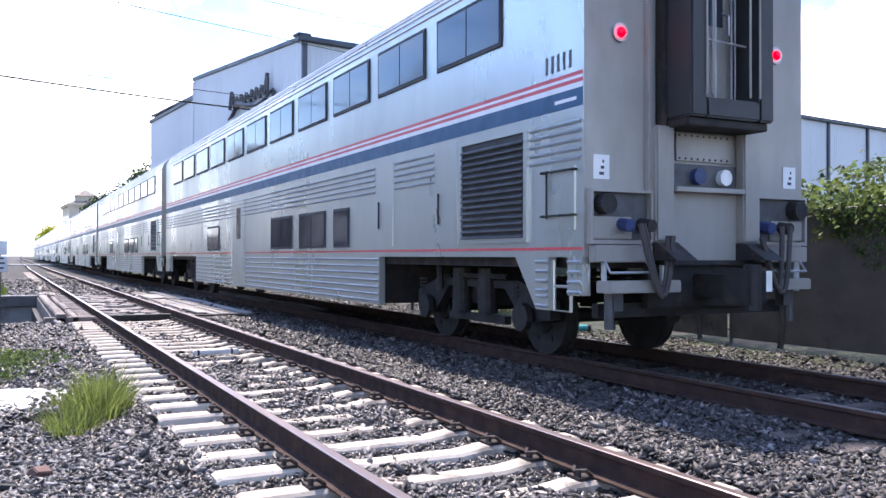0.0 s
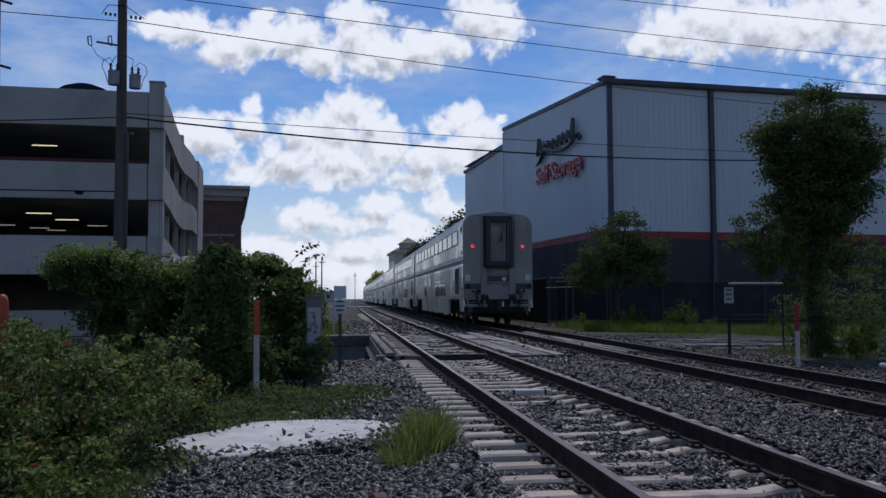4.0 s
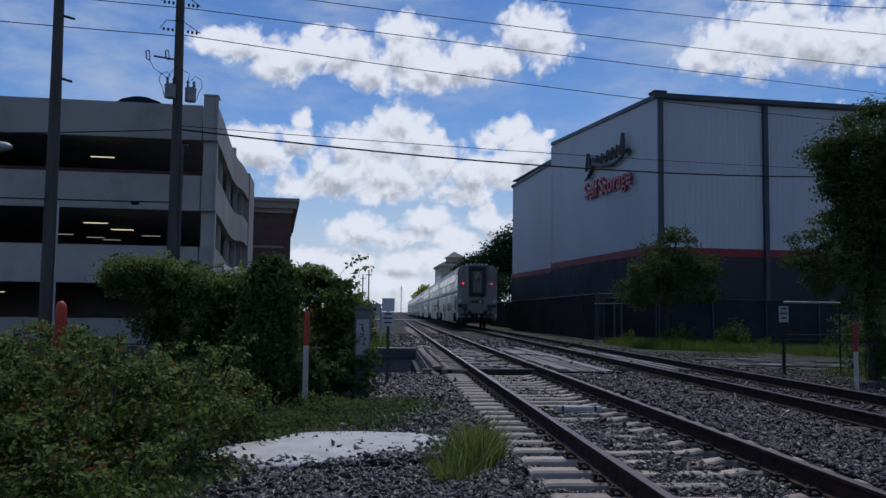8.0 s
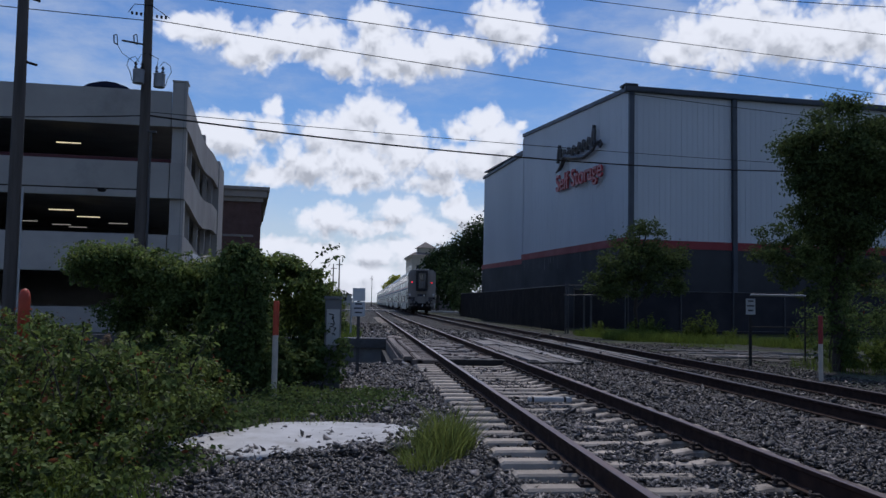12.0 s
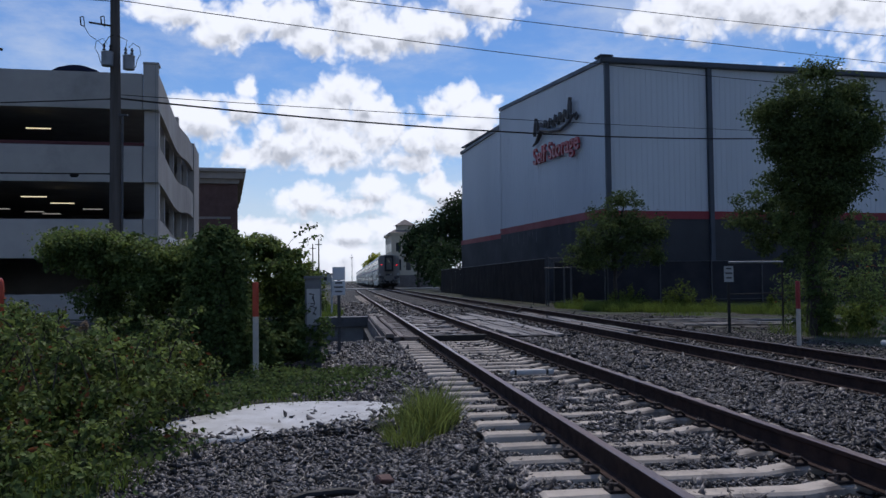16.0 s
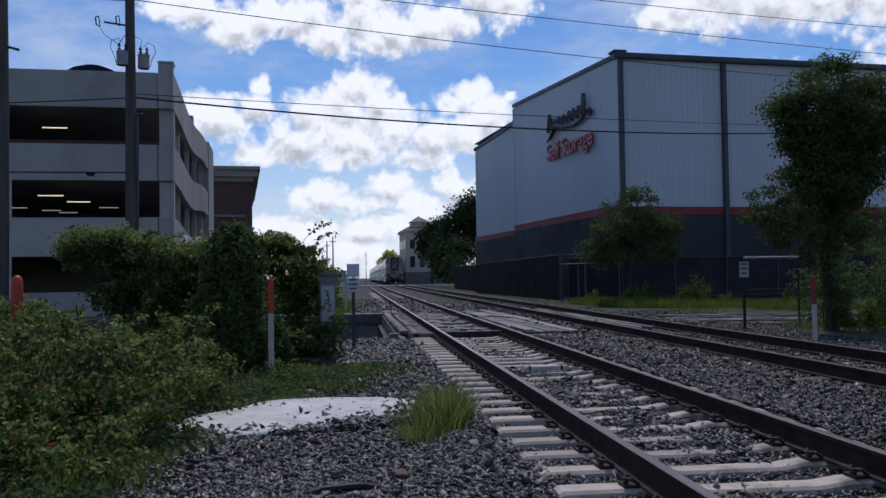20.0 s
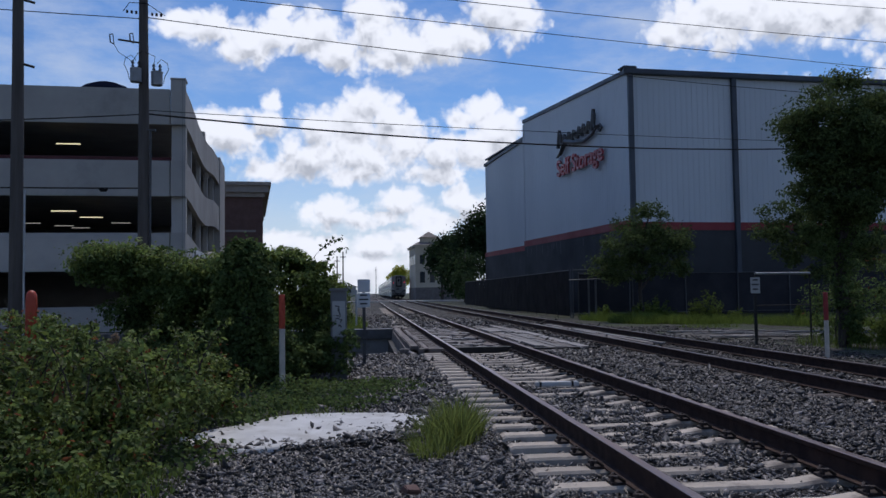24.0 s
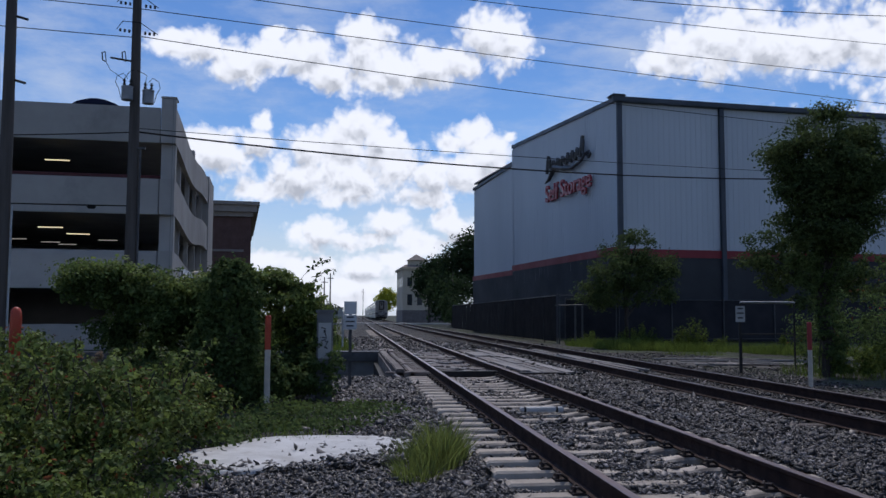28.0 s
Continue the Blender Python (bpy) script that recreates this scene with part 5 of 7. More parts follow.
def rear_end(t):
    e = -0.003
    bm = bmesh.new()
    for x0, x1, y0, y1, z0, z1 in ((-0.64, -0.58, -0.12, 0, 2.66, 4.81), (0.58, 0.64, -0.12, 0, 2.66, 4.81), (-0.64, 0.64, -0.12, 0, 4.81, 4.87), (-0.56, 0.56, -0.4, 0, 2.64, 2.718)):
        box(bm, x0, x1, y0, y1, z0, z1)
    part("diaphragm_frame", bm, DARK_STEEL, t, "dark frame round the end door", 0.01)
    bm = bmesh.new()
    for x in (-0.38, -0.3, 0.22, 0.36):
        rod(bm, (x, -0.478, 2.95), (x, -0.478, 4.56), 0.013, 6)
    part("edge_strip", bm, STAINLESS_END, t, "thin bright edge strips")
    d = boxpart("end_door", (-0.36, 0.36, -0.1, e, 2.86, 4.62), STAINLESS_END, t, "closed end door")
    boxpart("door_window", (-0.2, 0.2, -0.115, -0.1, 3.75, 4.4), CAR_GLASS, d, "dark door window")
    bm = bmesh.new()
    rod(bm, (-0.34, -0.3, 3.55), (0.34, -0.3, 3.52), 0.012, 6)
    for x in (0.05, 0.28, 0.33):
        rod(bm, (x, -0.16, 2.92), (x, -0.16, 4.5), 0.012, 6)
    part("safety_bar", bm, GALV, d, "thin safety bar across the door")
    bm = bmesh.new()
    tube(bm, [(0.2, -0.1, 3.6), (0.2, -0.2, 3.65), (0.2, -0.2, 3.85), (0.2, -0.1, 3.9)], 0.014, 6)
    part("door_handle", bm, GALV, d)
    for s in (-1, 1):
        bm = bmesh.new()
        rod(bm, (s * 1.11, -0.03, 3.57), (s * 1.11, 0, 3.57), 0.095, 20)
        bz = part("marker_bezel", bm, GALV, t, "round steel lamp bezel")
        bm = bmesh.new()
        bmesh.ops.create_uvsphere(bm, u_segments=16, v_segments=8, radius=0.052)
        for v in bm.verts:
            v.co = Vector((v.co.x + s * 1.11, v.co.y * 0.7 - 0.035, v.co.z + 3.57))
        part("marker_lamp", bm, LAMP_RED, bz, "lit red marker lamp", 0, True)
        # collision posts and their feet
        bm = bmesh.new()
        box(bm, s * 0.615 - 0.125, s * 0.615 + 0.125, -0.14, e, 1.48, 2.66)
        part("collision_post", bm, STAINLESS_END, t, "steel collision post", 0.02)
        bm = bmesh.new()
        prism(bm, [(-0.45, 1.3), (0.0, 1.3), (0.0, 1.48), (-0.16, 1.48)], s * 0.615 - 0.14, s * 0.615 + 0.14, "x")
        part("post_foot", bm, DARK_STEEL, t)
        bm = bmesh.new()
        box(bm, s * 0.76 - 0.02, s * 0.76 + 0.02, -0.06, e, 2.0, 4.9)
        part("corner_rib", bm, STAINLESS_END, t)
        # placard with marks
        b = boxpart("placard", (s * 1.34 - 0.1, s * 1.34 + 0.1, -0.008, e, 2.1, 2.34), SIGN_WHITE, t, "white placard with dark marks")
        for i in range(3):
            boxpart("mark", (s * 1.34 - 0.03 + 0.02 * i, s * 1.34 + 0.03, -0.012, -0.0085, 2.14 + 0.06 * i, 2.17 + 0.06 * i), SIGN_BLACK, b)
        # recessed connector bay
        x0, x1 = sorted((s * 0.77, s * 1.5))
        bay = boxpart("connector_bay", (x0, x1, -0.02, e, 1.5, 1.97), DARK_PIPE, t, "dark connector bay")
        bm = bmesh.new()
        for a, b2, c, d2 in ((x0, x1, 1.97, 2.0), (x0, x1, 1.46, 1.5), (x0 - 0.02, x0, 1.46, 2.0), (x1, x1 + 0.03, 1.46, 2.0)):
            box(bm, a, b2, -0.09, e, c, d2)
        part("bay_frame", bm, STAINLESS_END, bay)
        for i in range(2):
            bm = bmesh.new()
            xx = s * (0.85 + i * 0.28)
            rod(bm, (xx, -0.2, 1.64), (xx, -0.02, 1.66), 0.065, 12)
            part("socket", bm, FITTING_BLUE if (s > 0) == (i == 0) else DARK_STEEL, bay)
        boxpart("junction_box", (s * 1.24 - 0.25, s * 1.24 + 0.25, -0.06, -0.02, 1.51, 1.73), STAINLESS_END, bay, "", 0.01)
        bm = bmesh.new()
        rod(bm, (s * 1.36, -0.16, 1.85), (s * 1.36, -0.02, 1.85), 0.1, 14)
        part("round_socket", bm, DARK_STEEL, bay)
        # buffer beam and step
        bm = bmesh.new()
        box(bm, x0, x1, -0.12, e, 1.28, 1.45)
        part("buffer_beam", bm, STAINLESS_END, t, "", 0.01)
        bm = bmesh.new()
        box(bm, min(s * 0.5, s * 1.42), max(s * 0.5, s * 1.42), -0.24, -0.02, 0.98, 1.1)
        part("step_tread", bm, STAINLESS_END, t, "steel end step", 0.01)
        bm = bmesh.new()
        tube(bm, [(s * 0.85, -0.1, 1.3), (s * 0.85, -0.2, 1.18), (s * 1.38, -0.2, 1.18), (s * 1.38, -0.1, 1.3)], 0.014, 6)
        for x in (0.6, 1.35):
            rod(bm, (s * x, -0.06, 1.08), (s * x, -0.06, 1.3), 0.03, 6)
        part("step_rail", bm, GALV, t)
        # jumper hoses hanging in loops
        for i in range(2):
            bm = bmesh.new()
            xa, xb = s * (0.98 + 0.08 * i), s * (0.66 - 0.03 * i)
            pts = []
            for k in range(13):
                u = k / 12
                pts.append((xa + (xb - xa) * u, -0.22 - 0.08 * math.sin(math.pi * u) - 0.04 * i, 1.66 - (0.6 + 0.05 * i) * math.sin(math.pi * u) - 0.12 * u))
            tube(bm, pts, 0.027, 8)
            part("jumper_hose", bm, HOSE_RUBBER, t, "black jumper hose hanging in a loop")
        bm = bmesh.new()
        rod(bm, (s * 1.28, -0.05, 0.62), (s * 1.28, -0.05, 1.0), 0.05, 8)
        box(bm, s * 1.2 - 0.06, s * 1.2 + 0.06, -0.1, 0.02, 0.8, 0.98)
        part("brake_cylinder", bm, DARK_PIPE, t)
    # apron between the posts
    boxpart("apron", (-0.488, 0.488, -0.03, e, 1.3, 2.0), STAINLESS_END, t, "plain steel apron")
    boxpart("shelf", (-0.488, 0.488, -0.16, e, 2.0, 2.05), STAINLESS_END, t, "narrow steel shelf", 0.006)
    boxpart("socket_panel", (-0.488, 0.488, -0.025, e, 2.055, 2.3), DARK_PIPE, t)
    for x, m in ((-0.1, FITTING_BLUE), (0.27, BALE_WHITE)):
        bm = bmesh.new()
        rod(bm, (x, -0.1, 2.17), (x, -0.02, 2.17), 0.085, 14)
        part("end_socket", bm, m, t)
    pl = boxpart("riveted_plate", (-0.38, 0.38, -0.035, e, 2.33, 2.62), STAINLESS_END, t, "riveted steel plate", 0.004)
    bm = bmesh.new()
    for i in range(9):
        for z in (2.355, 2.595):
            rod(bm, (-0.34 + i * 0.085, -0.043, z), (-0.34 + i * 0.085, -0.034, z), 0.012, 6)
    part("rivets", bm, DARK_STEEL, pl)
    boxpart("lower_apron", (-0.66, 0.66, -0.1, e, 1.25, 1.3), DARK_STEEL, t)
    # coupler
    bm = bmesh.new()
    box(bm, -0.14, 0.14, -0.55, 0.3, 0.92, 1.16)
    box(bm, -0.2, -0.02, -0.85, -0.5, 0.86, 1.22), box(bm, 0.06, 0.2, -0.72, -0.5, 0.88, 1.2)
    c = part("coupler", bm, DARK_STEEL, t, "dark knuckle coupler", 0.02)
    bm = bmesh.new()
    rod(bm, (-0.1, -0.8, 0.82), (-0.1, -0.8, 1.26), 0.08, 12)
    part("knuckle", bm, DARK_STEEL, c)
    boxpart("tag", (0.02, 0.1, -0.86, -0.855, 1.0, 1.2), BALE_WHITE, c, "pale tag")
    boxpart("gear_plate", (-0.75, 0.75, -0.02, 0.06, 0.82, 1.25), DARK_STEEL, t)
    bm = bmesh.new()
    box(bm, -1.3, 1.3, 0.1, 0.2, 0.72, 0.86)
    part("air_pipe_bar", bm, DARK_STEEL, t)


TRAIN_ROWS = [(0.0, 6.8), (3.0, 29.15), (8.0, 65.4), (11.0, 87.0), (15.0, 116.5), (17.0, 131.3), (20.0, 153.5), (24.0, 182.8), (28.0, 212.0)]


def rear_at(t):
    for (a, p), (b, q) in zip(TRAIN_ROWS, TRAIN_ROWS[1:]):
        if t <= b:
            return p + (q - p) * (t - a) / (b - a)
    return TRAIN_ROWS[-1][1]


rear_car, rear_wheels = coach("train_car", "stainless steel double-deck rear car with stripes and red lamps", rear=True)
plain_car, plain_wheels = coach("train_car", "stainless steel double-deck train car with striped sides")
lounge_car, lounge_wheels = coach("lounge_car", "stainless steel lounge car with tall dark upper windows", lounge=True)
cars = [rear_car, plain_car, lounge_car] + [copy_thing(plain_car, pose(0, 0, 0)) for i in range(6)]


def car_pose(y0):
    """A car whose rear end stands y0 metres along the far track."""
    x0, x1 = drift(y0), drift(y0 + CAR)
    return pose(FAR_TRACK + x0, y0, 0, 0, 0, -math.degrees(math.atan2(x1 - x0, CAR)))


def motions():
    times = [0.0, 1.5, 3.0, 5.5, 8.0, 9.5, 11.0, 13.0, 15.0, 16.0, 17.0, 18.5, 20.0, 22.0, 24.0, 26.0, 28.0]
    for i, car in enumerate(cars):
        walk(car, [(t, car_pose(rear_at(t) + i * 25.9)) for t in times])
    # wheels roll without slip
    for w in rear_wheels:
        y, z = w.matrix_basis.translation.y, w.matrix_basis.translation.z
        rows = []
        for k in range(0, 351):
            t = k * 0.08
            a = -(rear_at(t) - rear_at(0)) / 0.455
            rows.append((t, pose(0, y, z) @ Matrix.Rotation(a, 4, "X")))
        walk(w, rows)

# ------------------------------------------------------------------ ties and fasteners


def tie_mesh(name, half, w, h, dip, mat):
    bm = bmesh.new()
    prev = None
    for x, z in ((-half, -0.02), (-half + 0.03, -0.002), (-0.95, 0.0), (-0.55, -0.004), (-0.35, -dip), (0.35, -dip), (0.55, -0.004), (0.95, 0.0), (half - 0.03, -0.002), (half, -0.02)):
        ring = [bm.verts.new((x, y, q)) for y, q in ((-w / 2 - 0.02, -h), (-w / 2, z - 0.02), (-w / 2 + 0.02, z), (w / 2 - 0.02, z), (w / 2, z - 0.02), (w / 2 + 0.02, -h))]
        if prev:
            for i in range(6):
                bm.faces.new((prev[i], ring[i], ring[(i + 1) % 6], prev[(i + 1) % 6]))
        else:
            bm.faces.new(ring[::-1])
        prev = ring
    bm.faces.new(prev)
    bmesh.ops.recalc_face_normals(bm, faces=bm.faces[:])
    me = bpy.data.meshes.new(name)
    bm.to_mesh(me), bm.free()
    me.materials.append(mat)
    return me


def clip_mesh():
    bm = bmesh.new()
    box(bm, -0.05, 0.05, -0.07, 0.07, 0.0, 0.018)
    rod(bm, (-0.03, -0.03, 0.015), (-0.03, -0.03, 0.06), 0.016, 6)
    tube(bm, [(0.05, -0.05, 0.02), (0.0, -0.06, 0.055), (-0.04, 0.0, 0.045), (0.0, 0.06, 0.055), (0.05, 0.05, 0.02)], 0.014, 5)
    me = bpy.data.meshes.new("clip")
    bm.to_mesh(me), bm.free()
    me.materials.append(CLIP_RUST)
    return me


def lay_ties():
    rng = random.Random(21)
    concrete, timber, clip = tie_mesh("tie", 1.345, 0.2, 0.16, 0.03, TIE_CONCRETE), tie_mesh("tie", 1.3, 0.22, 0.17, 0.0, TIE_WOOD), clip_mesh()
    y = 6.35 - 0.537 * 24
    while y < 18.95:
        shared("tie", concrete, track_near, pose(NEAR_TRACK + rng.uniform(-0.02, 0.02), y + rng.uniform(-0.02, 0.02), 0.009, 0, 0, rng.uniform(-0.8, 0.8)))
        if y > 4:
            for s in (-1, 1):
                for k in (-1, 1):
                    shared("rail_clip", clip, track_near, pose(NEAR_TRACK + s * 0.752 + k * 0.13, y, 0.009, 0, 0, 0 if k < 0 else 180))
        y += 0.537
    y = 31.6
    while y < 78:
        shared("tie", concrete, track_near, pose(NEAR_TRACK, y, 0.004, 0, 0, rng.uniform(-0.8, 0.8)))
        y += 0.6
    y = -8.0
    while y < 60:
        if not 19.4 < y < 31:
            shared("tie", timber, track_far, pose(FAR_TRACK + rng.uniform(-0.06, 0.06), y + rng.uniform(-0.04, 0.04), rng.uniform(-0.03, 0.006), 0, rng.uniform(-1, 1), rng.uniform(-1.5, 1.5)))
        y += 0.55
    # a loose pale concrete post lying between the rails
    t = thing("concrete_post", "pale concrete post with dark straps lying between the rails", "post", pose(2.63, 11.68, 0.055, 0, 0, 2))
    bm = bmesh.new()
    box(bm, -0.31, 0.3, -0.055, 0.055, -0.03, 0.03)
    part("shaft", bm, SLAB, t, "", 0.012)
    for x in (-0.25, 0.2):
        bm = bmesh.new()
        box(bm, x - 0.014, x + 0.014, -0.06, 0.06, -0.034, 0.034)
        part("strap", bm, DARK_STEEL, t)


lay_ties()


def blob_outline(name, cx, cy, rx, ry, z0, z1, mat, label, cat, seed, turn=0.0, rough=0.22):
    """A flat patch with an uneven edge and a real thickness."""
    rng = np.random.default_rng(seed)
    n = 72
    a = np.arange(n) * 2 * math.pi / n
    r = 1 + sum(rough / k * np.sin(k * a * 1.0 + rng.uniform(0, 6.28)) for k in (2, 3, 5, 8, 13))
    bm = bmesh.new()
    rings = []
    for f, z in ((1.0, z0), (0.985, z1 - 0.004), (0.93, z1), (0.6, z1 + 0.006), (0.25, z1)):
        ring = []
        for i in range(n):
            x, y = rx * f * r[i] * math.cos(a[i]), ry * f * r[i] * math.sin(a[i])
            c, s = math.cos(turn), math.sin(turn)
            ring.append(bm.verts.new((cx + x * c - y * s, cy + x * s + y * c, z + (rng.normal() * 0.004 if f < 0.98 else 0))))
        if rings:
            for i in range(n):
                bm.faces.new((rings[-1][i], rings[-1][(i + 1) % n], ring[(i + 1) % n], ring[i]))
        rings.append(ring)
    bm.faces.new(rings[-1])
    bmesh.ops.recalc_face_normals(bm, faces=bm.faces[:])
    return tagged(link(name, bm, mat, 0, True), label, cat, kind="structure")


blob_outline("concrete_patch", -0.46, 8.85, 1.4, 0.95, -0.12, -0.02, SLAB, "worn white concrete pad among the ballast", "concrete pad", 4, 0.25)
blob_outline("dirt_patch", 11.9, 25.2, 2.9, 2.4, -0.12, -0.05, BARE, "pale bare crossing path beside the tracks", "path", 9, 0.1)

# ------------------------------------------------------------------ posts and signs


def marker_post(x, y, h, cap, label, sleeve, r=0.043):
    t = thing("marker_post", label, "marker post", pose(x, y, -0.06), "track marker posts")
    bm = bmesh.new()
    rod(bm, (0, 0, -0.1), (0, 0, h - cap), r, 14)
    part("shaft", bm, POST_WHITE, t, "dirty white post")
    bm = bmesh.new()
    rod(bm, (0, 0, h - cap), (0, 0, h - 0.02), r * 1.05, 14), rod(bm, (0, 0, h - 0.02), (0, 0, h), r * 1.05, 14, r * 0.8)
    part("sleeve", bm, sleeve, t, "faded orange-red sleeve")


marker_post(-1.22, 12.7, 1.4, 0.5, "white marker post with an orange top beside vines", POST_ORANGE)
marker_post(8.97, 15.98, 1.3, 0.55, "white marker post with a red top beside a dark tree", POST_RED)
dome = thing("dome_marker", "orange round-topped utility marker standing in bushes", "marker post", pose(-4.12, 11.0, -0.08))
bm = bmesh.new()
tube(bm, [(0, 0, -0.05), (0, 0, 1.38), (0, 0, 1.45), (0, 0, 1.495), (0, 0, 1.515)], [0.068, 0.068, 0.063, 0.045, 0.012], 18)
part("shell", bm, POST_ORANGE, dome, "", 0, True)


def small_sign(x, y, h, w, plates, label, face=None):
    t = thing("track_sign", label, "sign", pose(x, y, -0.06), "track signs")
    bm = bmesh.new()
    box(bm, -0.03, 0.03, 0.01, 0.05, -0.1, h)
    part("post", bm, DARK_PIPE if x < 2 else DARK_STEEL, t, "steel sign post")
    for z0, z1, rows in plates:
        p = boxpart("plate", (-w / 2, w / 2, -0.012, 0.006, z0, z1), face or SIGN_WHITE, t, "white sign plate", 0.004)
        for i in range(rows):
            z = z1 - (i + 0.7) * (z1 - z0) / (rows + 0.4)
            k = w * (0.38 if i % 2 else 0.3)
            boxpart("mark", (-k, k * 0.9, -0.016, -0.0125, z, z + 0.35 * (z1 - z0) / (rows + 0.4)), SIGN_BLACK, p)


small_sign(-0.03, 17.1, 1.6, 0.25, ((1.42, 1.68, 0), (1.12, 1.41, 3)), "white track sign with scrawled marks on a steel post")
# the backlit plate's shade is put in by giving it a grey face
small_sign(9.54, 20.19, 1.62, 0.24, ((1.27, 1.66, 3),), "white track sign greyed as in shade, on a dark post", CONCRETE)
cab = thing("utility_cabinet", "grey concrete utility cabinet overgrown by vines", "cabinet", pose(-0.44, 14.2, -0.08))
boxpart("body", (-0.13, 0.13, -0.13, 0.13, 0, 1.46), PIT_WALL, cab, "", 0.015)
boxpart("cap", (-0.15, 0.15, -0.15, 0.15, 1.46, 1.51), PIT_WALL, cab, "", 0.01)
boxpart("pale_label", (-0.1, 0.11, -0.136, -0.131, 0.72, 1.3), CONCRETE, cab, "weathered pale label")
rng = random.Random(6)
for i in range(6):
    bm = bmesh.new()
    x, z = rng.uniform(-0.06, 0.05), 0.8 + i * 0.08
    tube(bm, [(x + rng.uniform(-0.05, 0.05), -0.138, z + rng.uniform(-0.05, 0.06)) for k in range(4)], 0.009, 5)
    part("scrawl", bm, SIGN_BLACK, cab, "dark scrawled mark")
seed_head = thing("dry_seed_head", "beige dried seed head standing in brambles", "weed", pose(-3.05, 10.6, -0.05))
bm = bmesh.new()
tube(bm, [(0, 0, 0), (0.02, 0, 0.5), (0.0, 0, 0.78)], 0.008, 5)
part("stem", bm, BARK, seed_head)
leaf_part("tuft", seed_head, [(0, 0, 0.8, 0.07, 0.06, 0.1), (0.05, 0, 0.9, 0.05, 0.05, 0.06), (-0.05, 0, 0.72, 0.05, 0.05, 0.06)], 240, 0.035, DRY_TUFT, seed=90, inner=0.1)
for x, y, h in ((-0.35, 33.5, 1.5), (-0.9, 34.5, 1.4)):
    bm = bmesh.new()
    rod(bm, (x, y, -0.1), (x, y, h), 0.04, 8)
    tagged(link("fence_stake", bm, GALV), "thin grey steel stake in the grass", "stake")
rock = thing("white_rock", "rounded white rock on the ballast edge", "rock", pose(10.45, 15.5, 0.02))
bm = bmesh.new()
bmesh.ops.create_icosphere(bm, subdivisions=2, radius=0.075)
for v in bm.verts:
    v.co *= 1 + 0.2 * noise.noise(v.co * 9)
    v.co.z *= 0.8
part("stone", bm, ROCK_WHITE, rock)
bm = bmesh.new()
rod(bm, (0, 0, 0), (0.62, -0.16, 0), 0.06, 14)
pipe = thing("plastic_pipe", "short teal plastic pipe lying beside the track", "pipe", pose(9.15, 13.1, 0.02))
part("tube", bm, TEAL, pipe)
bm = bmesh.new()
rod(bm, (0.6, -0.155, 0), (0.66, -0.17, 0), 0.072, 14)
part("socket_end", bm, DARK_STEEL, pipe)

# ------------------------------------------------------------------ utility poles and wires
POLE_LINE = Vector((39.56, 13.7, 0)).normalized()
POLE_AT = Vector((-6.62, 26.28, 0))


def wire_points(knots, n=26):
    """Points along the line of poles: (metres along it, height), smoothed."""
    k = np.array(knots, float) - (0, 0.12)
    s = np.linspace(k[0, 0], k[-1, 0] + (25 if k[-1, 0] > 38 else 0), n)
    c = np.polyfit(k[:, 0], k[:, 1], min(2, len(k) - 1))
    return [POLE_AT + POLE_LINE * float(a) + Vector((0, 0, float(np.polyval(c, a)))) for a in s]


def wires():
    for i, (knots, r) in enumerate((
            (((0, 10.8), (9, 11.0), (18, 11.12), (40, 11.7)), 0.013), (((0, 9.95), (9.5, 9.81), (18.2, 9.8), (40, 10.4)), 0.013),
            (((0, 11.6), (16.6, 12.04), (34.8, 12.86), (42, 13.3)), 0.013), (((0, 12.4), (13.1, 13.04), (34.9, 14.53), (42, 15.1)), 0.013),
            (((0, 13.0), (21, 14.34), (35, 16.03), (42, 17)), 0.017), (((0, 7.0), (8.5, 6.8), (18.1, 7.01), (26.5, 7.42)), 0.026), (((26.5, 7.42), (34.3, 6.88), (38.1, 6.72), (44, 6.5)), 0.026),
            (((0, 7.1), (9.5, 7.24), (27.1, 7.79), (42, 8.5)), 0.011),
            (((-30, 10.2), (-12, 10.3), (0, 10.8)), 0.013), (((-30, 9.2), (-12, 9.4), (0, 9.9)), 0.013), (((-30, 6.4), (-14, 5.9), (-5, 6.35), (0, 7.0)), 0.017), (((-30, 4.5), (-12, 4.42), (0, 4.72)), 0.02))):
        bm = bmesh.new()
        tube(bm, wire_points(knots), r, 6)
        tagged(link("power_line", bm, WIRE), "thin black overhead cable" if r < 0.02 else "thick black overhead cable", "cable", "overhead cables")
    bm = bmesh.new()
    p = POLE_AT + POLE_LINE * -2.2
    box(bm, p.x + 0.98, p.x + 1.22, p.y + 0.02, p.y + 0.13, 4.42, 4.54)
    tagged(link("cable_splice", bm, WIRE, 0.03), "black splice case hanging on a cable", "cable box")


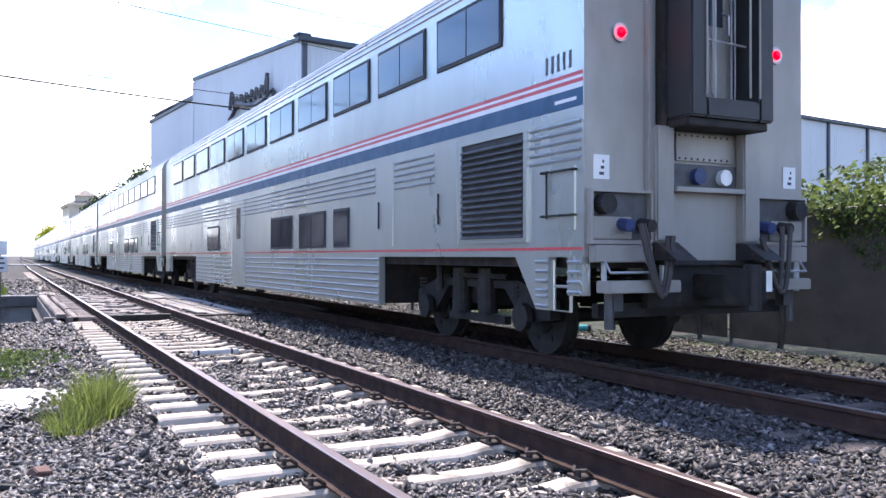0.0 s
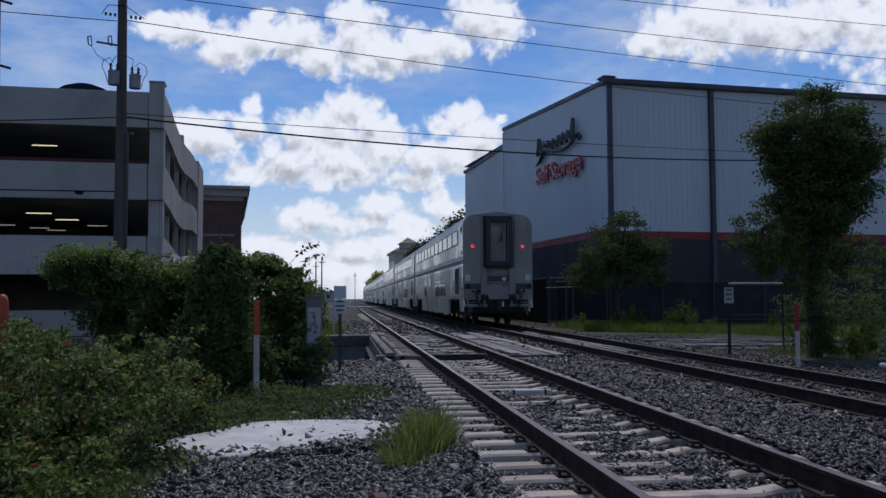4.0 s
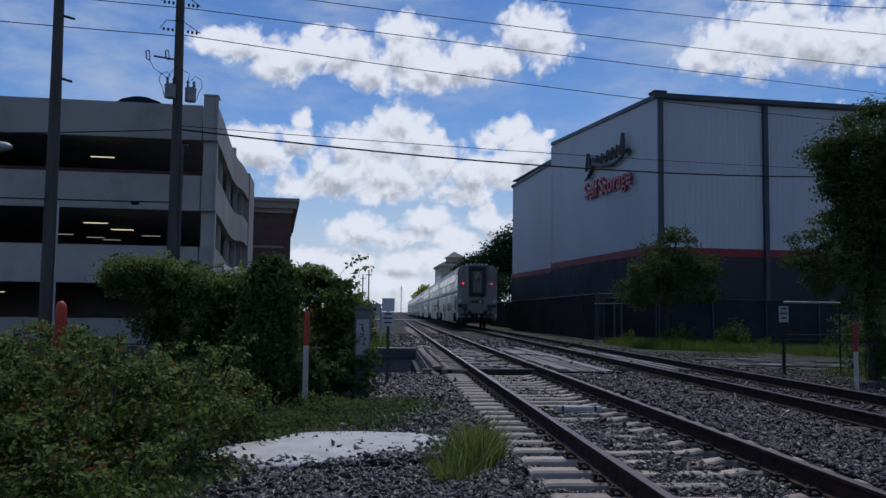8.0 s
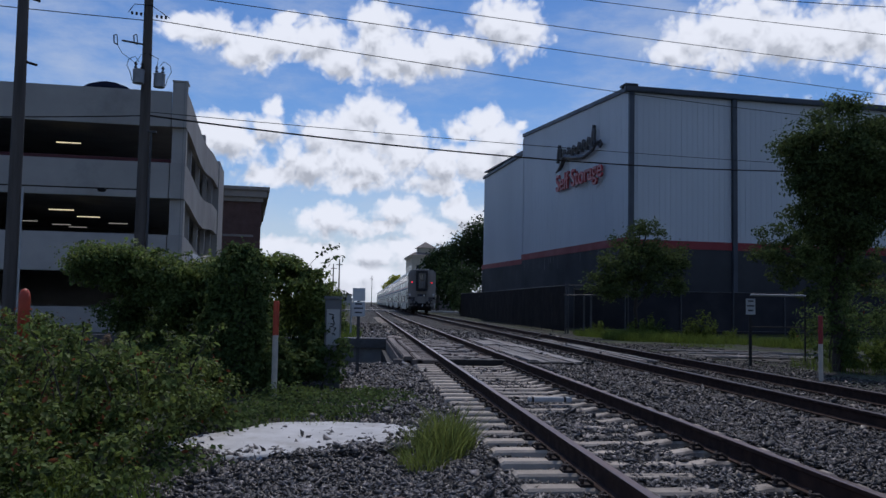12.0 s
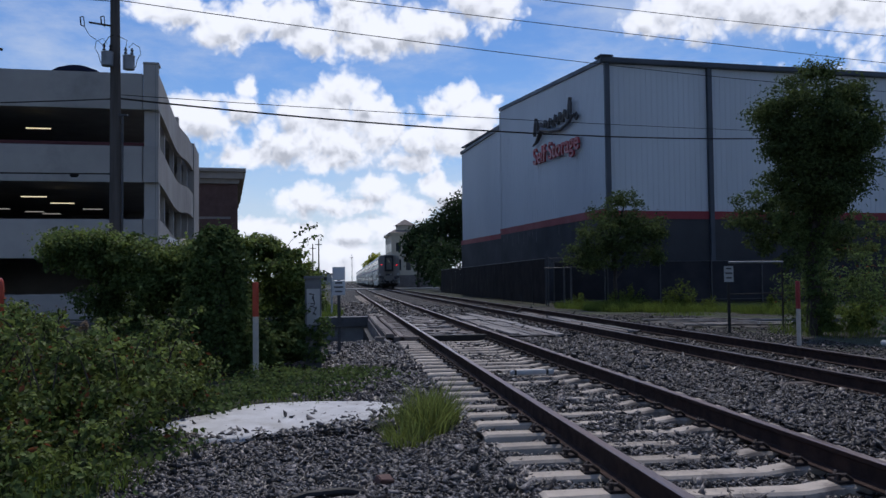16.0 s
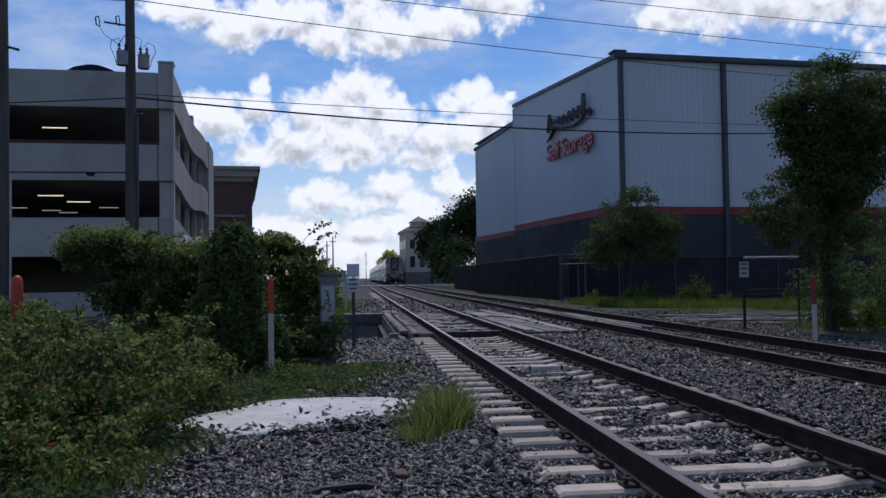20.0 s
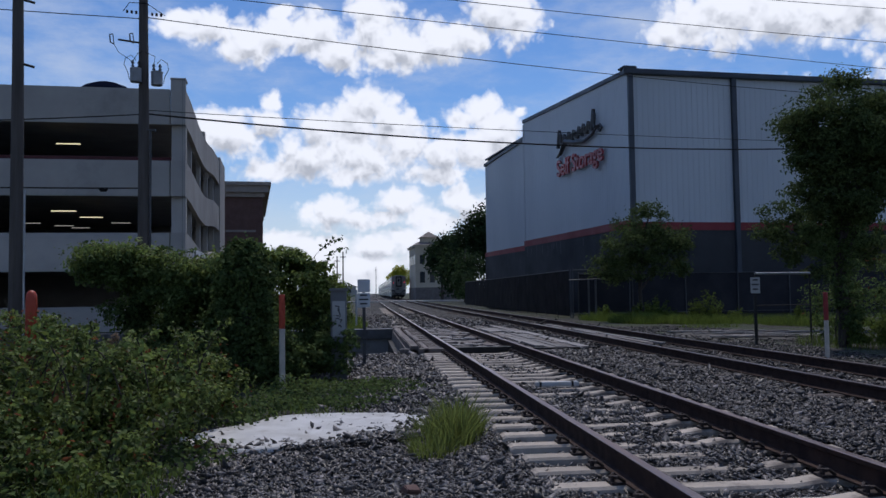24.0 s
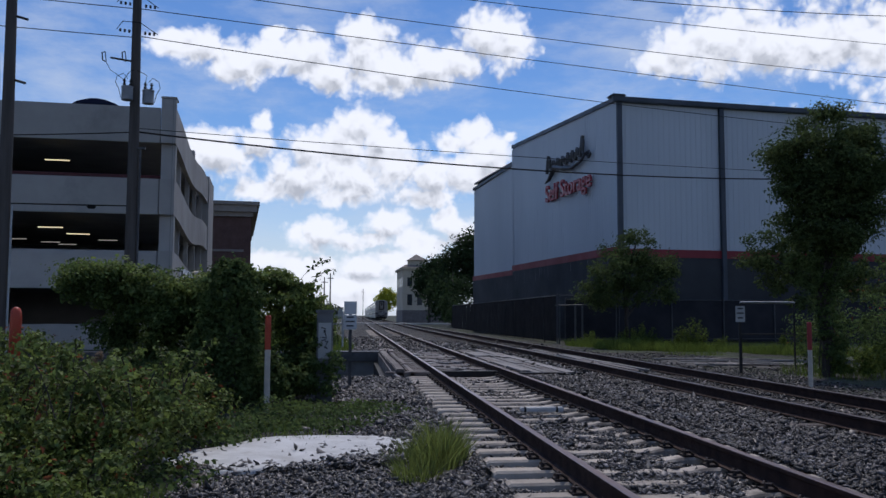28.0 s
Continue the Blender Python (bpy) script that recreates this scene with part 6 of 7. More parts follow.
def utility_pole(at, h, full, label):
    t = thing("utility_pole", label, "utility pole", Matrix.Translation(at), "utility poles")
    bm = bmesh.new()
    tube(bm, [(0, 0, -0.1), (0, 0, h * 0.5), (-0.05, 0, h)], [0.18, 0.152, 0.112], 16)
    part("shaft", bm, POLE_WOOD, t, "weathered grey timber pole")
    d = POLE_LINE
    if full:
        for k in (-1, 1):
            # transformer cans
            c = d * (0.36 if k > 0 else 0.24) * k + Vector((0.05, -0.16, -0.02 if k > 0 else 0.03))
            bm = bmesh.new()
            rod(bm, c + Vector((0, 0, 7.74)), c + Vector((0, 0, 8.12)), 0.17, 18), rod(bm, c + Vector((0, 0, 8.12)), c + Vector((0, 0, 8.16)), 0.18, 18)
            tr = part("transformer", bm, TRANSFORMER, t, "grey transformer can", 0.01)
            for j in (-1, 1):
                bm = bmesh.new()
                b = c + d * 0.09 * j - Vector((0, 0, 0.09))
                for z in range(5):
                    rod(bm, b + Vector((0, 0, 8.25 + z * 0.05)), b + Vector((0, 0, 8.28 + z * 0.05)), 0.05 if z % 2 else 0.03, 8)
                part("bushing", bm, DARK_STEEL, tr)
            bm = bmesh.new()
            tube(bm, [c + Vector((0, 0, 8.4)), c + d * 0.12 * k + Vector((0, 0, 8.55)), c + d * 0.3 * k + Vector((0, 0, 8.45)), c + d * 0.34 * k + Vector((0, 0, 8.25)), c + d * 0.24 * k + Vector((0, 0, 8.05)), c + d * 0.18 * k + Vector((0, 0, 7.8))], 0.01, 5)
            tube(bm, [c - d * 0.09 + Vector((0, 0, 8.38)), c - d * 0.05 * k + Vector((0, 0, 8.62)), Vector((0, -0.12, 8.75))], 0.01, 5)
            part("lead_wire", bm, WIRE, tr)
        # cut-outs on a side arm
        bm = bmesh.new()
        a = -d * 0.72
        rod(bm, (0, 0, 9.02), a + Vector((0, -0.08, 9.04)), 0.03, 8)
        part("side_arm", bm, DARK_STEEL, t)
        for f in (0.3, 0.86):
            c = -d * f + Vector((0, -0.1, 9.05 + (0.08 if f < 0.5 else 0)))
            bm = bmesh.new()
            tube(bm, [c + Vector((0, 0, 0.14)), c - d * 0.09 + Vector((0, 0, 0.11)), c - d * 0.07 + Vector((0, 0, -0.12)), c + d * 0.03 + Vector((0, 0, -0.16))], 0.02, 6)
            rod(bm, c + Vector((0, 0, 0.13)), c + d * 0.03 + Vector((0, 0, -0.15)), 0.015, 6)
            part("fuse_cutout", bm, DARK_STEEL, t)
        bm = bmesh.new()
        tube(bm, [-d * 0.84 + Vector((0, -0.1, 8.9)), -d * 0.7 + Vector((0, -0.1, 8.65)), -d * 0.45 + Vector((0, -0.12, 8.5)), -d * 0.3 + Vector((0, -0.14, 8.38))], 0.009, 5)
        part("lead_wire", bm, WIRE, t)
        for z in (9.95, 10.8, 11.6, 12.4):
            for k in (-1, 1):
                bm = bmesh.new()
                for j in range(3):
                    rod(bm, d * k * (0.2 + 0.13 * j) + Vector((0, 0, z)), d * k * (0.26 + 0.13 * j) + Vector((0, 0, z)), 0.05, 8)
                part("insulator", bm, DARK_STEEL, t)
            bm = bmesh.new()
            tube(bm, [-d * 0.6 + Vector((0, 0, z)), -d * 0.4 + Vector((0, -0.1, z + 0.25)), d * 0.1 + Vector((0, -0.15, z + 0.27)), d * 0.6 + Vector((0, 0, z))], 0.012, 5)
            part("jumper_wire", bm, WIRE, t)
        bm = bmesh.new()
        tube(bm, [(0.21, -0.05, 0), (0.21, -0.05, 6.2), (0.21, -0.05, 6.35)], 0.035, 8)
        part("riser_conduit", bm, DARK_PIPE, t, "grey riser conduit")
        boxpart("bracket", (0.05, 0.36, -0.1, 0.0, 6.32, 6.38), DARK_PIPE, t)
    else:
        for z in (7.55, 9.3):
            bm = bmesh.new()
            rod(bm, (0.08, 0, z + 0.07), (0.42, -0.02, z - 0.03), 0.035, 8)
            part("insulator", bm, DARK_STEEL, t)
        bm = bmesh.new()
        rod(bm, (0.22, -0.05, 0), (0.22, -0.05, 4.2), 0.03, 8)
        part("riser_conduit", bm, GALV, t)
    return t


wires()
utility_pole(POLE_AT, 14.0, True, "grey timber utility pole with transformers and insulators")
utility_pole(Vector((-9.2, 23.5, 0)), 13.5, False, "plain grey timber utility pole")
lamp = thing("street_lamp", "grey street lamp with a rounded head", "street lamp", pose(-12.0, 22.5, -0.1))
bm = bmesh.new()
tube(bm, [(0, 0, -0.1), (0, 0, 5.0), (0.3, 0, 5.5), (1.3, 0, 5.62)], [0.09, 0.07, 0.05, 0.04], 10)
part("mast", bm, GALV, lamp)
bm = bmesh.new()
bmesh.ops.create_uvsphere(bm, u_segments=16, v_segments=10, radius=1.0)
for v in bm.verts:
    v.co = Vector((v.co.x * 0.42 + 1.75, v.co.y * 0.17, v.co.z * 0.14 + 5.6))
part("head", bm, GALV, lamp, "pale rounded lamp head", 0, True)
for x, y, h in ((-2.6, 103, 6.4), (-3.4, 106, 6.0), (3.0, 232, 8.5)):
    bm = bmesh.new()
    rod(bm, (x, y, -0.1), (x, y, h), 0.1, 8, 0.07)
    rod(bm, (x - 0.4, y, h * 0.9), (x + 0.4, y, h * 0.9), 0.05, 6)
    tagged(link("signal_mast", bm, POLE_WOOD), "slim dark mast far beside the line", "mast", "far masts")

# ------------------------------------------------------------------ fences


def fence(name, p, q, h, screen, label, step=3.0, mesh=False, cloth=SCREEN):
    t = thing(name, label, "fence")
    p, q = Vector(p), Vector(q)
    n = max(1, round((q - p).length / step))
    d = (q - p) / n
    for i in range(n + 1):
        a = p + d * i
        bm = bmesh.new()
        rod(bm, a + Vector((0, 0, -0.15)), a + Vector((0, 0, h + 0.08)), 0.035, 8)
        part("post", bm, DARK_PIPE, t)
    for z in (h, 0.15):
        bm = bmesh.new()
        rod(bm, p + Vector((0, 0, z)), q + Vector((0, 0, z)), 0.02, 6)
        part("rail", bm, DARK_PIPE, t)
    side = d.normalized().cross(Vector((0, 0, 1))) * 0.05
    if screen:
        for i in range(n):
            bm = bmesh.new()
            a, b = p + d * i + d * 0.012, p + d * (i + 1) - d * 0.012
            k = 6
            rows = [[bm.verts.new(a + (b - a) * (j / k) - side * (1 + 0.12 * math.sin(j * 1.9 + i + z)) + Vector((0, 0, z))) for j in range(k + 1)] for z in np.linspace(0.02, h - 0.03, 5)]
            for r0, r1 in zip(rows, rows[1:]):
                for j in range(k):
                    bm.faces.new((r0[j], r0[j + 1], r1[j + 1], r1[j]))
            geo = bmesh.ops.extrude_face_region(bm, geom=bm.faces[:])
            for v in [g for g in geo["geom"] if isinstance(g, bmesh.types.BMVert)]:
                v.co -= side * 0.2
            bmesh.ops.recalc_face_normals(bm, faces=bm.faces[:])
            part("screen_panel", bm, cloth, t, "dark cloth screen")
    if mesh:
        bm = bmesh.new()
        ln = (q - p).length
        u = (q - p).normalized()
        k = 0.11
        for i in range(int((ln + h) / k)):
            for sgn in (1, -1):
                s0, s1 = i * k - h, i * k
                z0, z1 = 0.0, h
                if s0 < 0:
                    z0, s0 = -s0, 0.0
                if s1 > ln:
                    z1, s1 = h - (s1 - ln), ln
                if z1 - z0 < 0.05:
                    continue
                if sgn < 0:
                    z0, z1 = h - z0, h - z1
                rod(bm, p + u * s0 + Vector((0, 0, z0)), p + u * s1 + Vector((0, 0, z1)), 0.004, 3)
        tagged(part("wire_mesh", bm, WIRE, t, "chain-link wire mesh"), kind="stuff")
    return t


fence("screened_fence", (10.55, 43.3, 0), (10.75, 91, 0), 2.4, True, "chain-link fence with a dark brown cloth screen along the track")
fence("chain_link_fence", (10.6, 43.0, 0), (13.6, 43.0, 0), 2.4, False, "grey chain-link fence by the storage building", 3.0, True)
fence("yard_fence", (11.0, 43.4, 0), (46, 44.9, 0), 2.2, True, "dark screened yard fence in front of the storage building", cloth=SCREEN_BLUE)
fence("vine_fence", (10.75, -8, 0), (10.75, 13.4, 0), 2.05, True, "dark screened fence topped with green vines", cloth=SCREEN_PALE)
gate = thing("chain_link_gate", "dark pipe gate with a pale top bar", "gate", pose(9.74, 20.6, 0, 0, 0, 4))
bm = bmesh.new()
tube(bm, [(0, 0, 0), (0, 0, 1.66), (0.03, 0, 1.7), (1.45, 0, 1.7), (1.48, 0, 1.66), (1.48, 0, 0)], 0.024, 8)
part("gate_frame", bm, DARK_STEEL, gate)
bm = bmesh.new()
rod(bm, (0.02, 0, 0.9), (1.47, 0, 0.9), 0.015, 6)
part("brace", bm, DARK_STEEL, gate)
bm = bmesh.new()
rod(bm, (0.0, 0, 1.7), (1.5, 0, 1.7), 0.028, 8)
part("top_bar", bm, GALV, gate, "pale top bar")
rail = thing("short_fence", "two grey fence posts joined by a rail in the weeds", "fence", pose(10.9, 41.0, 0))
bm = bmesh.new()
rod(bm, (0, 0, -0.1), (0, 0, 1.9), 0.05, 8), rod(bm, (0.35, 0, -0.1), (0.35, 0, 1.9), 0.05, 8), rod(bm, (-1.0, 0, 1.85), (0.9, 0.05, 1.9), 0.03, 8)
part("frame", bm, DARK_PIPE, rail)

# litter on the near ballast
pipe = thing("iron_bar", "dark rusty bar half buried in ballast", "bar", pose(-0.09, 5.65, -0.03, 0, 0, 12))
bm = bmesh.new()
tube(bm, [(-0.24, 0, -0.02), (-0.12, 0.01, 0.004), (0.12, 0.0, 0.008), (0.24, 0.012, -0.02)], 0.03, 8)
part("shaft", bm, DARK_STEEL, pipe)
bit = thing("brick_fragment", "broken red-brown brick fragment lying on ballast", "brick", pose(0.29, 5.9, -0.02, 20, 8, 30))
bm = bmesh.new()
for v in box(bm, -0.05, 0.06, -0.04, 0.045, -0.03, 0.035):
    v.co *= 0.85 + 0.3 * abs(math.sin(v.co.x * 90 + v.co.y * 50 + v.co.z * 70))
part("fragment", bm, BRICK, bit, "", 0.006)
rng = random.Random(33)
for i in range(22):
    x, y, a = rng.uniform(10.2, 13.4), rng.uniform(22.8, 27.0), rng.uniform(-0.3, 0.3)
    board = thing("loose_board", "grey broken board lying on bare dirt", "board", pose(x, y, -0.035, 0, rng.uniform(-2, 2), rng.uniform(-12, 12)), "loose boards")
    n = rng.uniform(0.4, 1.1)
    boxpart("plank", (-n, n, -0.09, 0.09, 0.0, 0.04), WORN_SLAB if i % 3 else TIMBER, board, "", 0.008)

stones("pad_stones", [(-1.5, 0.5, 7.75, 8.15, 800, 0.03), (-1.6, 0.6, 8.15, 9.6, 90, 0.03), (0.3, 0.75, 8.0, 9.3, 90, 0.03), (-1.7, -1.2, 8.0, 9.6, 200, 0.03)], 12, "loose dark stones strewn over a concrete pad", 0.035)

# ------------------------------------------------------------------ plants


def branches(parent, base, tips, r, seed):
    rng = random.Random(seed)
    bm = bmesh.new()
    base = Vector(base)
    top = max(t[2] for t in tips)
    trunk = [base + Vector((0.05 * math.sin(i * 1.7 + seed), 0.05 * math.cos(i * 1.3 + seed), (top - base.z) * 0.75 * i / 6)) for i in range(7)]
    tube(bm, trunk, [r * (1 - 0.11 * i) for i in range(7)], 10)
    part("trunk", bm, BARK, parent, "dark tapered trunk")
    for tip in tips:
        bm = bmesh.new()
        k = rng.randint(2, 5)
        a, b = trunk[k], Vector(tip)
        m = (a + b) / 2 + Vector((rng.uniform(-0.15, 0.15), rng.uniform(-0.15, 0.15), 0.15))
        tube(bm, [a, m, b], [r * 0.45, r * 0.3, r * 0.12], 6)
        part("limb", bm, BARK, parent)


def tree(name, label, base, blobs, n, size, mat, r, seed, fine=0, spray=0.3, **k):
    t = thing(name, label, "tree")
    branches(t, base, [(b[0] + b[3] * 0.3, b[1], b[2] + b[5] * 0.3) for b in blobs[:9]], r, seed)
    leaf_part("crown", t, sprays(blobs, fine, spray, seed) if fine else blobs, n, size, mat, seed=seed, **k)
    return t


def shoots(parent, spots, size, mat, seed):
    """Loose sprays that stand out of a bush: a thin stem with leaves along it."""
    rng = np.random.default_rng(seed)
    blobs = []
    bm = bmesh.new()
    for x, y, z, dx, dy, dz in spots:
        pts = [Vector((x + dx * u, y + dy * u, z + dz * (u - 0.45 * u * u))) for u in np.linspace(0, 1, 6)]
        tube(bm, pts, 0.006, 4)
        for p in pts[2:]:
            blobs.append((p.x, p.y, p.z, size * 1.1, size * 1.1, size * 0.9))
    tagged(part("stem_tangle", bm, BARK, parent, "thin stems of loose shoots"), kind="stuff")
    leaf_part("shoot_leaves", parent, blobs, len(blobs) * 9, size, mat, seed=seed, inner=0.2)


def left_bushes():
    b = thing("bramble_bush", "dense green bramble bush with a few russet leaves", "bush")
    blobs = [(-3.1, 8.2, 0.25, 0.95, 1.2, 0.62), (-2.3, 8.1, 0.3, 0.75, 1.0, 0.6), (-1.85, 7.8, 0.2, 0.48, 0.85, 0.48), (-4.4, 8.4, 0.42, 1.0, 1.3, 0.75), (-3.0, 6.5, 0.1, 0.9, 0.8, 0.42), (-2.6, 7.3, 0.3, 0.5, 0.6, 0.38), (-3.6, 7.5, 0.35, 0.6, 0.6, 0.42), (-2.9, 9.0, 0.45, 0.5, 0.5, 0.4),
             (-2.0, 6.6, 0.05, 0.42, 0.6, 0.22), (-3.4, 10.0, 0.3, 1.1, 0.8, 0.55), (-2.2, 9.7, 0.2, 0.8, 0.8, 0.45), (-5.4, 10.8, 0.3, 1.1, 1.1, 0.62), (-4.0, 10.4, 0.72, 0.5, 0.4, 0.52), (-1.75, 9.6, 0.4, 0.4, 0.5, 0.46), (-3.9, 5.2, 0.1, 1.1, 0.8, 0.4), (-3.9, 9.1, 0.45, 0.6, 0.6, 0.6), (-4.6, 12.6, 0.5, 0.9, 0.6, 0.7), (-3.3, 12.4, 0.1, 0.8, 0.6, 0.5)]
    leaf_part("leaves", b, sprays(blobs, 950, 0.15, 10, 0.35), 88000, 0.047, LEAF_BUSH, seed=11, inner=0.1, lump=0.6, aspect=0.75)
    leaf_part("russet_leaves", b, blobs, 2000, 0.05, LEAF_DRY, seed=12, inner=0.88, label="scattered russet leaves")
    rng = random.Random(3)
    shoots(b, [(rng.uniform(-4.6, -1.6), rng.uniform(7.2, 9.4), 0.5, rng.uniform(-0.35, 0.35), rng.uniform(-0.3, 0.2), rng.uniform(0.4, 1.05)) for i in range(70)], 0.062, LEAF_BUSH, 5)
    h = thing("vine_hedge", "tall hedge smothered in dark green vines", "hedge")
    blobs = [(-4.65, 14.9, 1.82, 0.3, 0.45, 0.2), (-4.35, 14.9, 1.86, 0.42, 0.6, 0.3), (-3.9, 14.85, 1.82, 0.45, 0.65, 0.36), (-3.45, 14.8, 1.66, 0.45, 0.7, 0.4), (-3.0, 14.8, 1.45, 0.42, 0.7, 0.42), (-2.6, 14.8, 1.4, 0.42, 0.65, 0.45), (-2.3, 14.9, 1.5, 0.4, 0.6, 0.45),
             (-4.0, 15.2, 1.25, 0.35, 0.5, 0.5), (-3.5, 15.2, 0.9, 0.5, 0.6, 0.8), (-2.9, 15.3, 0.8, 0.6, 0.6, 0.9), (-2.2, 15.6, 0.9, 0.6, 0.6, 1.0), (-3.1, 16.4, 0.6, 1.0, 0.6, 0.9), (-2.6, 14.3, 0.35, 0.5, 0.5, 0.4), (-3.5, 13.9, 0.2, 0.8, 0.6, 0.35)]
    low = [(-1.2, 15.3, 0.6, 0.6, 0.7, 0.75), (-0.85, 15.4, 0.6, 0.4, 0.6, 0.7), (-0.95, 14.2, 0.3, 0.55, 0.5, 0.42), (-0.7, 14.5, 0.35, 0.25, 0.4, 0.5), (-0.5, 13.85, 0.3, 0.3, 0.2, 0.5), (-0.62, 13.95, 0.75, 0.14, 0.15, 0.3), (-0.35, 13.9, 0.6, 0.12, 0.15, 0.3)]
    leaf_part("low_leaves", h, sprays(low, 130, 0.16, 22), 13000, 0.06, LEAF_VINE, seed=23, inner=0.1, lump=0.45, aspect=0.8)
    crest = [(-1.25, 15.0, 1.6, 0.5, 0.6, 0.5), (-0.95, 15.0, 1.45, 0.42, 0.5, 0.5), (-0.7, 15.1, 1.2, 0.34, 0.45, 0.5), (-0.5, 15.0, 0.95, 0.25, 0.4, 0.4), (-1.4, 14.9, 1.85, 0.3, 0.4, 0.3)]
    leaf_part("bright_leaves", h, sprays(crest, 150, 0.13, 26), 13000, 0.058, LEAF_SPRAY, seed=24, inner=0.1, lump=0.6, aspect=0.8, label="sprays of leaves coloured lighter as in sun")
    leaf_part("leaves", h, sprays(blobs, 420, 0.19, 20), 60000, 0.058, LEAF_VINE, seed=21, inner=0.1, lump=0.6, aspect=0.8, clump=0.25)
    rng = random.Random(9)
    shoots(h, [(rng.uniform(-4.4, -0.6), 14.7, rng.uniform(1.6, 1.95), rng.uniform(-0.2, 0.5), -0.1, rng.uniform(0.2, 0.5)) for i in range(34)], 0.07, LEAF_VINE, 6)
    shoots(h, [(-0.95, 15.0, 1.9, 0.55, -0.1, 0.75), (-0.8, 15.0, 1.8, 0.45, 0, 0.6)], 0.07, LEAF_VINE, 7)
    # a thin top layer of leaves in the sun-lightened colour
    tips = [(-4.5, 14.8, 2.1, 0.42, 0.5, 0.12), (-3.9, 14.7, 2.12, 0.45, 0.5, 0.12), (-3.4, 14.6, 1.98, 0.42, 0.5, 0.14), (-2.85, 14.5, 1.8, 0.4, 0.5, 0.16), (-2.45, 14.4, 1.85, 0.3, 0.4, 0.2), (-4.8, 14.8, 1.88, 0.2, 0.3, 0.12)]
    leaf_part("tip_leaves", h, tips, 3600, 0.055, LEAF_SPRAY, seed=25, inner=0.1, lump=0.9, aspect=0.8, clump=0.5, label="leaf tips coloured lighter as in sun")
    c = thing("vine_column", "vine-covered post like a rounded green column", "vine")
    bm = bmesh.new()
    rod(bm, (-1.85, 13.3, -0.1), (-1.85, 13.3, 2.0), 0.12, 10)
    part("hidden_post", bm, POLE_WOOD, c)
    leaf_part("leaves", c, [(-1.88, 13.3, 0.35, 0.5, 0.45, 0.6), (-1.88, 13.3, 0.95, 0.48, 0.42, 0.62), (-1.86, 13.3, 1.6, 0.45, 0.42, 0.5), (-1.84, 13.3, 1.95, 0.3, 0.32, 0.24), (-1.35, 13.7, 0.3, 0.4, 0.4, 0.4)], 26000, 0.055, LEAF_VINE, seed=31, inner=0.6, aspect=0.8, lump=0.35, clump=0.2)
    g = tagged(new("ground_vines", leaf_mesh("ground_vines", [(-0.6, 12.0, -0.02, 1.3, 1.6, 0.11), (0.15, 12.6, -0.02, 0.8, 0.9, 0.09), (-1.2, 10.6, -0.02, 0.9, 0.7, 0.12), (-0.4, 10.7, -0.03, 0.8, 0.5, 0.08), (-1.5, 9.6, -0.02, 0.5, 0.7, 0.16),
                                                                (-1.55, 7.4, -0.03, 0.5, 0.8, 0.12), (-2.0, 6.0, -0.03, 0.7, 0.6, 0.12), (-1.05, 12.3, -0.02, 0.55, 0.3, 0.24)], 7500, 0.05, LEAF_VINE, seed=41, inner=0.1, floor=-0.08, aspect=0.8)), "low green creeper over the ballast edge", "creeper", kind="stuff")


left_bushes()


def grass_mesh(name, spots, mat, seed):
    """Thin bent blades: (x, y, rx, ry, count, height)."""
    rng = np.random.default_rng(seed)
    V, F, at = [], [], 0
    for x, y, rx, ry, n, h in spots:
        a, r = rng.uniform(0, 6.283, n), np.sqrt(rng.uniform(0, 1, n))
        p = np.stack([x + rx * r * np.cos(a), y + ry * r * np.sin(a), np.full(n, -0.08)], 1)
        hh = h * rng.uniform(0.35, 1.1, n) * (1.1 - 0.45 * r)
        lean = rng.normal(0, 0.28, (n, 2)) * hh[:, None] + np.stack([np.cos(a), np.sin(a)], 1) * (r * hh * 0.25)[:, None]
        t = rng.uniform(0, 6.283, n)
        w = np.stack([np.cos(t), np.sin(t), 0 * t], 1) * (0.0022 + 0.003 * rng.uniform(0, 1, n))[:, None] * (1 + h)
        v = np.empty((n, 6, 3))
        for k, (u, q) in enumerate(((0, 1.0), (0.55, 0.8), (1.0, 0.15))):
            c = p.copy()
            c[:, :2] += lean * u * u
            c[:, 2] += hh * (u - 0.12 * u * u)
            v[:, 2 * k], v[:, 2 * k + 1] = c - w * q, c + w * q
        i = np.arange(n)[:, None] * 6 + at
        V.append(v.reshape(-1, 3)), F.append(np.concatenate([i + (0, 1, 3, 2), i + (2, 3, 5, 4)], 1).reshape(-1, 4))
        at += n * 6
    return fast_mesh(name, np.concatenate(V), np.concatenate(F), mat)


